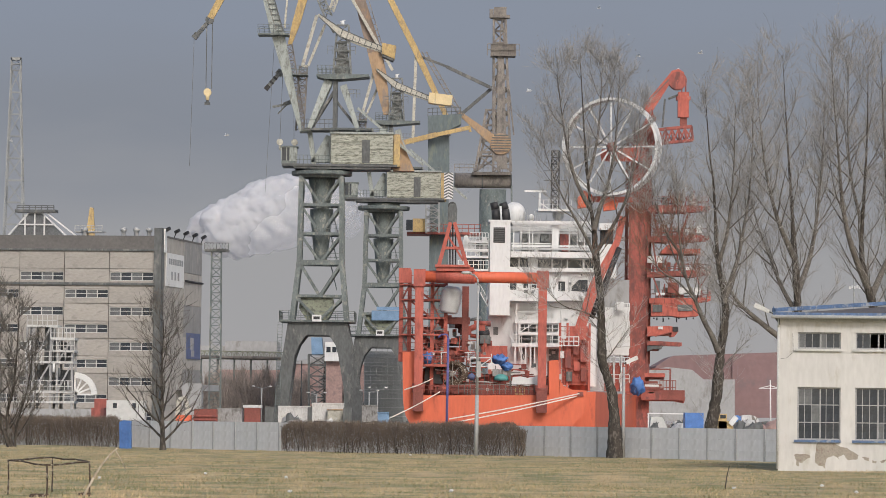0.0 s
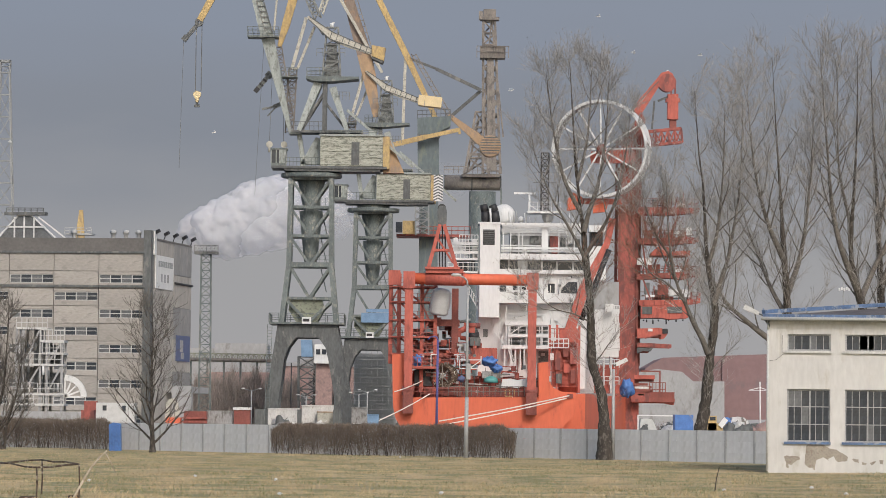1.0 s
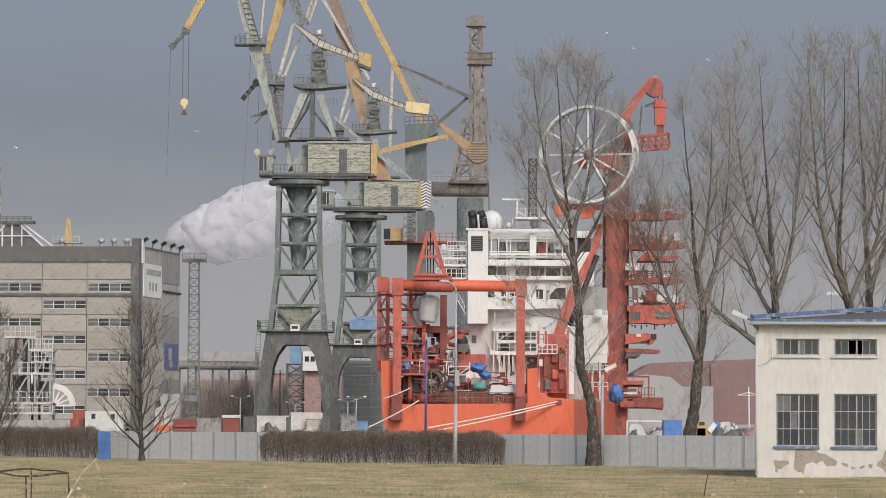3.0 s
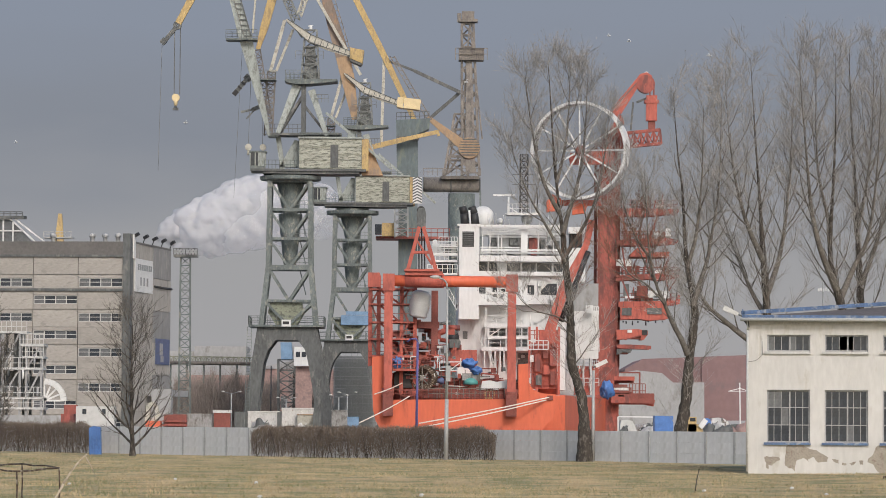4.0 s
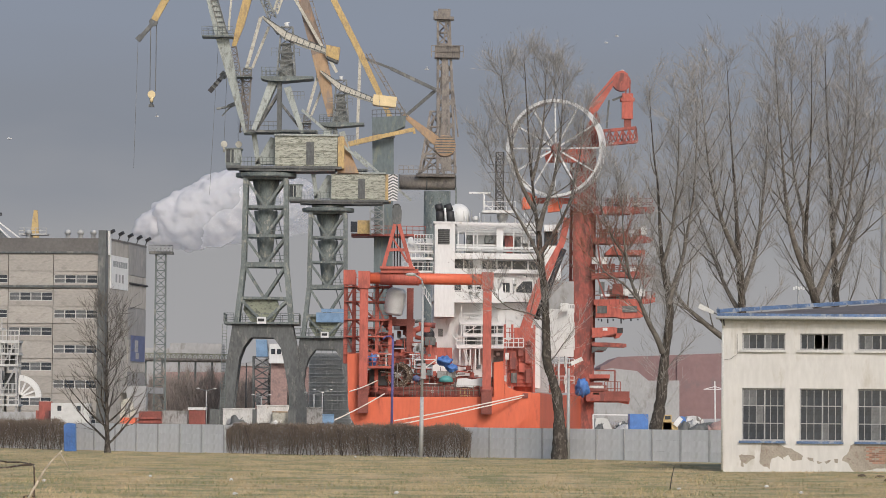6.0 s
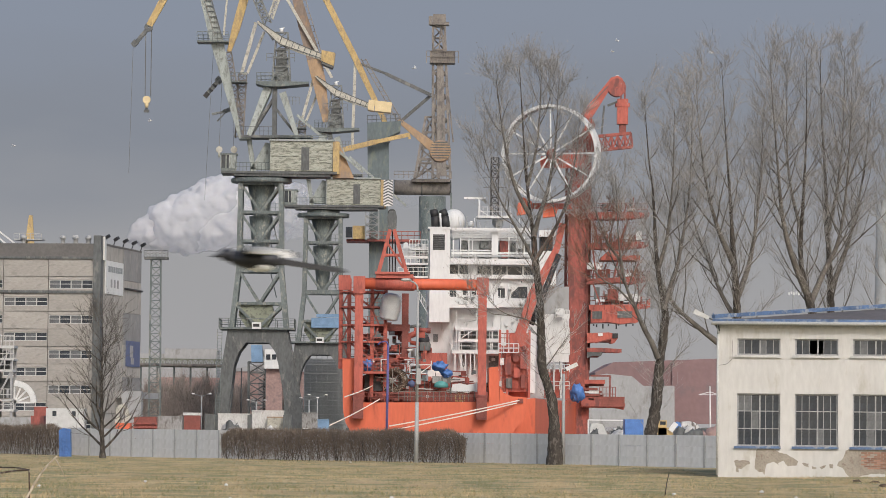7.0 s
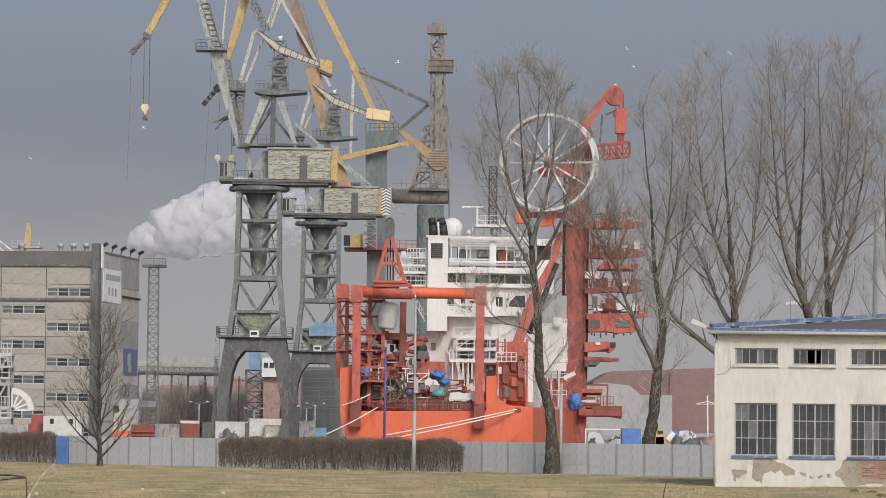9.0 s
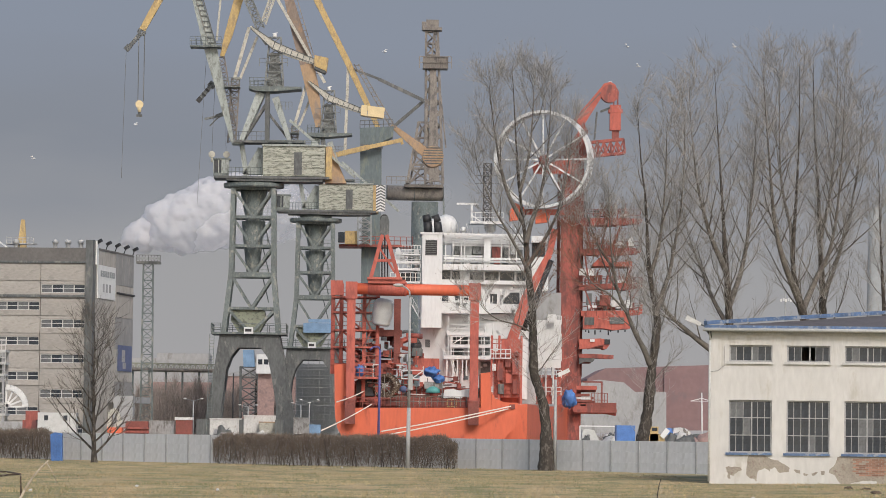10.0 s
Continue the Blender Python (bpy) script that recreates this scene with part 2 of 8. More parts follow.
    def lump(self, centre, size, n=10, rough=0.25, seed=0, rings=7):
        """An uneven rounded body."""
        vs, fs = [], []
        for k in range(rings + 1):
            th = math.pi * k / rings
            for i in range(n):
                g = 2 * math.pi * i / n
                d = Vector((math.sin(th) * math.cos(g), math.sin(th) * math.sin(g), math.cos(th)))
                q = 1 + rough * noise.noise(d * 1.7 + Vector((seed * 3.1, seed, 0))) + rough * 0.5 * noise.noise(d * 4 + Vector((seed, 0, seed * 1.7)))
                vs.append((centre[0] + d.x * size[0] * q, centre[1] + d.y * size[1] * q, centre[2] + d.z * size[2] * q))
        for k in range(rings):
            for i in range(n):
                j = (i + 1) % n
                fs.append((k * n + i, (k + 1) * n + i, (k + 1) * n + j, k * n + j))
        return self.add(vs, fs, True)


BASE = {}


def make(name, geo, material, base):
    me = bpy.data.meshes.new(name)
    b = Vector(base)
    me.from_pydata([(p[0] - b.x, p[1] - b.y, p[2] - b.z) for p in geo.v], [], geo.f)
    me.polygons.foreach_set("use_smooth", geo.s)
    me.materials.append(material)
    me.update()
    return new(name, me)


def thing(name, base, label, category, group="", kind=""):
    """An Empty at a thing's base that carries its parts."""
    ob = new(name)
    ob.location = base
    ob.empty_display_size = 0.3
    BASE[ob.name] = Vector(base)
    return tagged(ob, label, category, group, kind)


def part(name, geo, material, parent, label=""):
    """One mesh under a thing or under a part, given in world coordinates."""
    ob = make(name, geo, material, BASE[parent.name])
    ob.parent = parent
    BASE[ob.name] = BASE[parent.name]
    return tagged(ob, label)


def each(name, geo, material, parent, label=""):
    """Every beam, box or tube of geo as a part of its own."""
    ends = geo.cuts[1:] + [(len(geo.v), len(geo.f))]
    for (v0, f0), (v1, f1) in zip(geo.cuts, ends):
        g = Geo()
        g.v = geo.v[v0:v1]
        g.f = [tuple(i - v0 for i in q) for q in geo.f[f0:f1]]
        g.s = geo.s[f0:f1]
        part(name, g, material, parent, label)


def solid(name, geo, material, base, label, category, group="", kind=""):
    """A thing that is one mesh."""
    ob = make(name, geo, material, base)
    ob.location = base
    BASE[ob.name] = Vector(base)
    return tagged(ob, label, category, group, kind)


def shared(name, mesh_from, parent, at):
    """One more piece on the same mesh."""
    ob = new(name, mesh_from.data)
    ob.parent = parent
    ob.location = at
    return ob


def lattice(geo, a, b, w, d, bays, r, taper=1.0, rr=None):
    """A square lattice mast from a up to b: four posts, cross bars and diagonals."""
    a, b = Vector(a), Vector(b)
    rr = rr or r * 0.6
    rows = []
    for k in range(bays + 1):
        c = a.lerp(b, k / bays)
        q = 1 + (taper - 1) * k / bays
        rows.append([c + Vector((sx * w / 2 * q, sy * d / 2 * q, 0)) for sx, sy in ((-1, -1), (1, -1), (1, 1), (-1, 1))])
    for i in range(4):
        geo.beam(rows[0][i], rows[-1][i], r * 2)
    for k in range(bays):
        for i in range(4):
            j = (i + 1) % 4
            geo.beam(rows[k + 1][i], rows[k + 1][j], rr * 2)
            if (k + i) % 2:
                geo.beam(rows[k][i], rows[k + 1][j], rr * 2)
            else:
                geo.beam(rows[k][j], rows[k + 1][i], rr * 2)
    return geo


def boom(geo, a, b, w, d, bays, r, w2=None):
    """A lattice boom in any direction, tapered to w2."""
    a, b = Vector(a), Vector(b)
    w2 = w2 or w
    dirn = (b - a).normalized()
    side = dirn.cross(Vector((0, 1, 0))).normalized()
    dep = Vector((0, 1, 0))
    rows = []
    for k in range(bays + 1):
        c = a.lerp(b, k / bays)
        q = (w + (w2 - w) * k / bays) / 2
        rows.append([c + side * sx * q + dep * sy * d / 2 for sx, sy in ((-1, -1), (1, -1), (1, 1), (-1, 1))])
    for i in range(4):
        geo.beam(rows[0][i], rows[-1][i], r * 2)
    for k in range(bays):
        for i in (0, 2):
            j = (i + 1) % 4
            geo.beam(rows[k][i], rows[k + 1][j], r * 1.2)
            geo.beam(rows[k + 1][i], rows[k + 1][j], r * 1.2)
    return geo



def P(x, z, y=0.0):
    return Vector((x, y, z))


# ---- ground, quay basin, sky ----
def build_ground():
    x0, x1, xa, xb, ya, yb, far = -1500, 1500, -6.04, 29.33, 478, 640, 2900
    g = Geo()
    xs = [x0, xa, xb, x1]
    ys = [-300, ya, yb, far]
    for i in range(3):
        for j in range(3):
            if (i, j) != (1, 1):
                g.add([(xs[i], ys[j], 0), (xs[i + 1], ys[j], 0), (xs[i + 1], ys[j + 1], 0), (xs[i], ys[j + 1], 0)], [(0, 1, 2, 3)])
    for a, b in (((xa, ya), (xb, ya)), ((xb, ya), (xb, yb)), ((xb, yb), (xa, yb)), ((xa, yb), (xa, ya))):
        g.add([(*a, 0), (*b, 0), (*b, -6), (*a, -6)], [(0, 1, 2, 3)])
    solid("ground", g, QUAY, (0, 0, 0), "grey concrete quay with a dock basin", "ground", kind="structure")
    w = Geo().add([(xa, ya, -2.2), (xb, ya, -2.2), (xb, yb, -2.2), (xa, yb, -2.2)], [(0, 1, 2, 3)])
    solid("water", w, WATER, (0, 0, 0), "dark still harbour water in the basin", "water", kind="structure")
    # the lawn: a gently uneven sheet just above the quay level
    n, m = 150, 150
    gx, gy = np.linspace(-75, 75, n), np.concatenate([np.linspace(-60, 95, 25)[:-1], np.linspace(95, 262, m - 24)])
    vs = [(x, y, 0.02 + 0.10 * (noise.noise(Vector((x / 9, y / 14, 3))) + 0.5)) for y in gy for x in gx]
    fs = [(j * n + i, j * n + i + 1, (j + 1) * n + i + 1, (j + 1) * n + i) for j in range(len(gy) - 1) for i in range(n - 1)]
    solid("lawn", Geo().add(vs, fs, True), GRASS, (0, 0, 0), "rough winter lawn, straw yellow and dull green", "grass", kind="structure")


def lawn_z(x, y):
    return 0.02 + 0.10 * (noise.noise(Vector((x / 9, y / 14, 3))) + 0.5)


def build_grass():
    rnd = random.Random(5)
    g = Geo()
    for _ in range(95000):
        y = 90 + 145 * rnd.random() ** 1.15
        x = (rnd.random() * 2 - 1) * (y * 0.112 + 4) + y * 0.008
        if y > fence_y(x) - 0.6 or (x > 13.2 and y > 170.4):
            continue
        z = lawn_z(x, y)
        h = rnd.uniform(0.03, 0.085) * (1.25 if noise.noise(Vector((x / 3, y / 5, 9))) > 0.1 else 0.8)
        for _k in range(2):
            a, l = rnd.random() * 6.28, rnd.uniform(0.02, 0.09)
            w = rnd.uniform(0.006, 0.014)
            dx, dy = math.cos(a), math.sin(a)
            g.v += [(x - dy * w, y + dx * w, z - 0.01), (x + dy * w, y - dx * w, z - 0.01), (x + dx * l, y + dy * l, z + h)]
            k = len(g.v)
            g.f.append((k - 3, k - 2, k - 1))
            g.s.append(False)
    solid("grass_tufts", g, BLADE, (0, 0, 0), "dry winter grass blades, straw yellow to dull green", "grass", kind="stuff")


def build_sky():
    m = bpy.data.materials.new("storm_sky")
    m.use_nodes = True
    n, ln = m.node_tree.nodes, m.node_tree.links
    n.remove(n["Principled BSDF"])
    em = n.new("ShaderNodeEmission")
    tc = n.new("ShaderNodeTexCoord")
    sp = n.new("ShaderNodeSeparateXYZ")
    ln.new(tc.outputs["Object"], sp.inputs[0])
    mp = n.new("ShaderNodeMapping")
    mp.inputs["Scale"].default_value = (1 / 260, 1 / 260, 1 / 90)
    ln.new(tc.outputs["Object"], mp.inputs["Vector"])
    ns = n.new("ShaderNodeTexNoise")
    ns.inputs["Scale"].default_value, ns.inputs["Detail"].default_value = 1.0, 4
    ln.new(mp.outputs[0], ns.inputs["Vector"])
    mr = n.new("ShaderNodeMapRange")
    mr.inputs["From Min"].default_value, mr.inputs["From Max"].default_value = 0, 330
    ln.new(sp.outputs["Z"], mr.inputs["Value"])
    ad = n.new("ShaderNodeMath")
    ad.operation = "MULTIPLY_ADD"
    ad.inputs[1].default_value, ad.inputs[2].default_value = 0.36, -0.18
    ln.new(ns.outputs["Fac"], ad.inputs[0])
    ad2 = n.new("ShaderNodeMath")
    ln.new(mr.outputs[0], ad2.inputs[0])
    ln.new(ad.outputs[0], ad2.inputs[1])
    cr = n.new("ShaderNodeValToRGB")
    e = cr.color_ramp.elements
    e[0].position, e[0].color = 0.0, (0.36, 0.35, 0.355, 1)
    e[1].position, e[1].color = 1.0, (0.235, 0.27, 0.335, 1)
    for p, c in ((0.32, (0.325, 0.325, 0.335)), (0.60, (0.225, 0.245, 0.285)), (0.82, (0.235, 0.265, 0.325))):
        k = e.new(p)
        k.color = (*c, 1)
    ln.new(ad2.outputs[0], cr.inputs["Fac"])
    ln.new(cr.outputs[0], em.inputs["Color"])
    ln.new(em.outputs[0], n["Material Output"].inputs["Surface"])
    g = Geo()
    k = 40
    for i in range(k + 1):
        a = radians(-50 + 100 * i / k)
        for z in (-20, 300, 700, 1300):
            g.v.append((2800 * math.sin(a), 2800 * math.cos(a), z))
    for i in range(k):
        for j in range(3):
            g.f.append((i * 4 + j, i * 4 + j + 1, i * 4 + j + 5, i * 4 + j + 4))
            g.s.append(True)
    solid("backdrop", g, m, (0, 0, 0), "blue-grey storm clouds low over the harbour", "sky", kind="structure")


# ---- fence of concrete panels along the quay ----
FX0, FY0, FX1, FY1 = -18.2, 245.0, 16.2, 205.0


def fence_y(x):
    return FY0 + (x - FX0) * (FY1 - FY0) / (FX1 - FX0)


def build_fence():
    along = Vector((FX1 - FX0, FY1 - FY0, 0)).normalized()
    angle = math.degrees(math.atan2(along.y, along.x))
    start = Vector((FX0, FY0, 0)) - along * 16
    fence = thing("fence", (start.x, start.y, 0), "grey precast concrete panel fence along the lawn", "fence", kind="structure")
    fence.rotation_euler = (0, 0, radians(angle))
    BASE[fence.name] = Vector((0, 0, 0))
    pan = post = None
    for i in range(46):
        if post is None:
            post = part("post", Geo().box(-0.05, 0.05, -0.07, 0.07, -0.1, 1.64), POST, fence)
        else:
            shared("post", post, fence, (i * 2.0, 0, 0))
        for k in range(3):
            if pan is None:
                g = Geo().box(0.062, 1.938, -0.03, 0.03, 0.02, 0.558)
                g.box(0.09, 1.91, -0.036, -0.03, 0.026, 0.552)
                pan = part("panel", g, FENCE, fence)
            else:
                shared("panel", pan, fence, (i * 2.0, 0.004 * ((i + k) % 3), k * 0.54))


# ---- the plastered workshop ----
def build_house():
    y = 171.0
    xl, xr, top = 13.62, 33.0, 6.23
    house = thing("workshop", (xl, y, 0), "cream plastered workshop with peeling walls and blue roof trim", "building")
    cols = [(14.35 + k * 2.335, 16.09 + k * 2.335) for k in range(6)]
    lo0, lo1, hi0, hi1 = 1.29, 3.42, 4.98, 5.65
    g = Geo()
    t = 0.4
    for z0, z1 in ((-0.2, lo0), (lo1, hi0), (hi1, top)):
        g.box(xl, xr, y, y + t, z0, z1)
    for z0, z1 in ((lo0, lo1), (hi0, hi1)):
        edge = xl
        for a, b in cols:
            g.box(edge, a, y, y + t, z0, z1)
            edge = b
        g.box(edge, xr, y, y + t, z0, z1)
    g.box(xl, xl + t, y + t, y + 15, -0.2, top)
    g.box(xr - t, xr, y + t, y + 15, -0.2, top)
    g.box(xl, xr, y + 15, y + 15.4, -0.2, top)
    wall = part("wall", g, PLASTER, house)
    part("corner_pilaster", Geo().box(xl - 0.03, xl + 0.36, y - 0.05, y, -0.1, top - 0.02), PLASTER, house)
    part("cornice", Geo().box(xl - 0.10, xr, y - 0.09, y, top - 0.16, top - 0.03), PALE_TRIM, house)
    part("inside_floor", Geo().box(xl + t, xr - t, y + t, y + 15, -0.1, 0.05), DARK_STEEL, house)
    part("inside_wall", Geo().box(xl + t, xr - t, y + 5, y + 5.2, 0.05, top), BARE, house)
    house.rotation_euler = (0, 0, radians(-5.5))
    # panes and glazing bars
    panes = {}
    for low, (z0, z1), rows in ((True, (lo0, lo1), 3), (False, (hi0, hi1), 1)):
        for ci, (a, b) in enumerate(cols):
            win = thing("window", ((a + b) / 2, y, z0), "", "")
            win.parent = house
            win.location = Vector(((a + b) / 2 - xl, 0, z0))
            fr = Geo()
            yy = y + 0.12
            for xx in (a + 0.03, b - 0.03, (a * 0.47 + b * 0.53)):
                fr.box(xx - 0.03, xx + 0.03, yy - 0.03, yy + 0.03, z0, z1)
            for zz in (z0 + 0.03, z1 - 0.03):
                fr.box(a, b, yy - 0.031, yy + 0.031, zz - 0.03, zz + 0.03)
            n = 6
            for i in range(1, n):
                if i != 3:
                    xx = a + (b - a) * i / n
                    fr.box(xx - 0.013, xx + 0.013, yy - 0.02, yy + 0.02, z0, z1)
            for k in range(1, rows):
                zz = z0 + (z1 - z0) * k / rows
                fr.box(a, b, yy - 0.022, yy + 0.022, zz - 0.018, zz + 0.018)
            part("window_frame", fr, FRAME_GREY, win)
            sill = Geo().box(a - 0.12, b + 0.04, y - 0.10, y + 0.10, z0 - 0.10, z0)
            part("window_sill", sill, BLUE_TRIM if low else PALE_TRIM, win)
            w, h = (b - a) / n, (z1 - z0) / rows
            rnd = random.Random(ci * 7 + rows)
            for i in range(n):
                for k in range(rows):
                    if not low and ci == 1 and i in (2, 3):
                        continue
                    old = rnd.random() < 0.16
                    key = (rows, old)
                    if key not in panes:
                        pg = Geo().box(-w / 2, w / 2, -0.004, 0.004, -h / 2, h / 2)
                        ob = make("pane", pg, PANE_OLD if old else PANE, (0, 0, 0))
                        ob.parent = win
                        panes[key] = ob
                    else:
                        ob = shared("pane", panes[key], win, (0, 0, 0))
                    ob.location = (a + w * (i + 0.5) - (a + b) / 2, 0.12, h * (k + 0.5))
                    ob.rotation_euler = (rnd.uniform(-0.02, 0.02), 0, rnd.uniform(-0.02, 0.02))
    # fallen plaster: thin uneven patches of the bare render below the windows
    for k, corners in enumerate((
            [(15.06, 0.71), (15.14, 1.12), (15.23, 1.25), (15.73, 1.23), (16.07, 1.05), (16.44, 0.94), (16.84, 0.69), (16.79, 0.52), (16.42, 0.47), (16.25, 0.71), (16.03, 0.63), (16.08, 0.51), (15.82, 0.67), (15.60, 0.59), (15.49, 0.37), (15.52, 0.15), (15.26, 0.24), (15.09, 0.36)],
            [(14.22, 0.65), (14.35, 0.72), (14.83, 0.70), (14.89, 0.58), (14.70, 0.49), (14.57, 0.36), (14.44, 0.40), (14.43, 0.22), (14.34, 0.25), (14.31, 0.48)],
            [(18.40, 0.54), (18.53, 0.75), (18.67, 0.89), (18.76, 1.17), (18.91, 1.23), (20.71, 1.20), (22.51, 1.19), (22.53, 0.06), (20.47, 0.06), (20.34, 0.06), (20.36, 0.18), (20.12, 0.24), (19.65, 0.18), (19.39, 0.12), (19.31, 0.06), (19.18, 0.06), (18.97, 0.06), (18.79, 0.15), (18.66, 0.41)],
            [(16.96, 0.63), (17.24, 0.61), (17.29, 0.44), (17.07, 0.52)],
            [(17.37, 0.48), (17.59, 0.44), (17.54, 0.38), (17.39, 0.41)],
            [(17.71, 0.48), (17.95, 0.56), (17.93, 0.44), (17.76, 0.38)],
            [(18.10, 0.59), (18.25, 0.58), (18.23, 0.41), (18.11, 0.42)])):
        ol = []
        for i in range(len(corners)):
            a, b = Vector(corners[i]), Vector(corners[(i + 1) % len(corners)])
            for u in (0, 0.25, 0.5, 0.75):
                c = a.lerp(b, u)
                n3 = Vector((c.x * 7, c.y * 7, k))
                ol.append((c.x + 0.05 * noise.noise(n3), max(0.06, c.y + 0.05 * noise.noise(n3 + Vector((5, 5, 0))))))
        part("bare_patch", Geo().prism(ol[::-1], y - 0.004 - 0.001 * k, y + 0.02), BARE, wall, "brown render where the plaster has fallen")
    br = None
    rnd = random.Random(3)
    for r in range(9):
        for c in range(10):
            if rnd.random() < 0.25:
                continue
            px, pz = 19.37 + 0.26 * c + (0.13 if r % 2 else 0), 0.40 + 0.078 * r
            if br is None:
                br = part("brick", Geo().box(px, px + 0.24, y - 0.018, y + 0.01, pz, pz + 0.066), BRICK, wall)
                bx, bz = px, pz
            else:
                shared("brick", br, wall, (px - bx, 0, pz - bz))
    # low hip roof with blue sheet trim
    e, ridge = 0.30, top + 0.95
    ov = 0.35
    x0, x1, y0, y1 = xl - ov + 0.1, xr + ov, y - ov, y + 15.4 + ov
    zt = top + 0.14
    h = (y1 - y0) / 2
    rg = Geo().add([(x0, y0, zt), (x1, y0, zt), (x1, y1, zt), (x0, y1, zt), (x0 + h, y0 + h, ridge), (x1 - h, y0 + h, ridge)],
                   [(0, 1, 5, 4), (1, 2, 5), (2, 3, 4, 5), (3, 0, 4)])
    rg.box(x0, x1, y0, y1, top + 0.02, zt - 0.004)
    roof = part("roof", rg, ROOF_FELT, house, "dark felt low hip roof")
    part("gutter", Geo().tube((x0 - 0.1, y0 - 0.08, top + 0.03), (x1, y0 - 0.08, top + 0.03), 0.075, n=10), PALE_TRIM, house, "pale half-round gutter")
    part("fascia", Geo().box(x0, x1, y0 - 0.03, y0 - 0.002, top + 0.05, zt + 0.07).box(x0 - 0.03, x0 - 0.002, y0, y1, top + 0.05, zt + 0.3), BLUE_TRIM, house, "faded blue sheet fascia")
    hg = Geo()
    hg.beam((x0 + 0.0, y0, zt + 0.16), (x0 + h, y0 + h, ridge + 0.12), 0.15, 0.2)
    hg.beam((x0 + h, y0 + h, ridge + 0.06), (x1 - h, y0 + h, ridge + 0.06), 0.15)
    part("hip_flashing", hg, BLUE_TRIM, house, "faded blue hip flashing")
    part("downpipe", Geo().path([(xl - 0.02, y - 0.12, top + 0.02), (xl - 0.06, y - 0.07, top - 0.4), (xl - 0.06, y - 0.07, 0.1)], 0.05), PALE_TRIM, house)
    lamp = part("wall_lamp", Geo().beam((12.59, 170.60, 6.73), (13.19, 170.60, 6.46), 0.2, 0.14, 0.14, 0.12), PALE_TRIM, house, "white floodlight on a bracket")
    part("bracket", Geo().path([(13.13, 170.70, 6.48), (13.58, 170.80, 6.29), (13.61, 170.90, 5.94)], 0.03), DARK_STEEL, lamp)
    part("cable", Geo().path([(13.60, 170.90, 4.55), (13.90, 170.90, 4.60), (14.17, 170.90, 4.83), (14.14, 170.90, 5.61)], 0.010, n=4), DARK_STEEL, house)


# ---- hedges ----
def build_hedge(name, xa, xb, off, height, depth, seed, count):
    """A bare deciduous hedge: upright stems and a dense mass of fine twigs."""
    rnd = random.Random(seed)
    stems, tw = Geo(), Geo()
    for _ in range(int((xb - xa) * 9)):
        x = rnd.uniform(xa, xb)
        y = fence_y(x) - off - rnd.uniform(0, depth)
        p = Vector((x, y, 0))
        d = Vector((rnd.uniform(-0.3, 0.3), rnd.uniform(-0.2, 0.2), 1)).normalized()
        l = height * rnd.uniform(0.6, 0.9)
        stems.tube(p, p + d * l, 0.022, 0.01, 4, False)
    for _ in range(count):
        x = rnd.uniform(xa, xb)
        q = rnd.random() ** 0.55
        edge = min(1.0, (x - xa + 0.25) / 0.9, (xb - x + 0.25) / 0.9)
        z = height * q * (0.90 + 0.10 * noise.noise(Vector((x / 1.3, seed, 0)))) * (0.72 + 0.28 * edge)
        y = fence_y(x) - off - rnd.uniform(-0.15, depth + 0.15)
        d = Vector((rnd.gauss(0, 0.5), rnd.gauss(0, 0.5), 0.85)).normalized() * rnd.uniform(0.10, 0.32)
        w = rnd.uniform(0.007, 0.013)
        a = rnd.random() * 3.14
        k = len(tw.v)
        tw.v += [(x - w * math.cos(a), y - w * math.sin(a), z), (x + w * math.cos(a), y + w * math.sin(a), z), (x + d.x, y + d.y, min(z + d.z, height * 1.06))]
        tw.f.append((k, k + 1, k + 2))
        tw.s.append(False)
    xm = (xa + xb) / 2
    h = thing(name, (xm, fence_y(xm) - off, 0), "bare brown clipped hedge before the concrete fence", "hedge")
    tagged(part("stem_mass", stems, BARK, h), kind="stuff")
    tagged(part("twig_mass", tw, HEDGE, h), kind="stuff")


build_ground()
build_sky()
build_fence()
build_house()
build_grass()
build_hedge("hedge", -8.83, 4.23, 2.2, 1.85, 1.5, 1, 42000)
build_hedge("hedge", -29.92, -18.31, 2.2, 1.95, 1.5, 2, 34000)



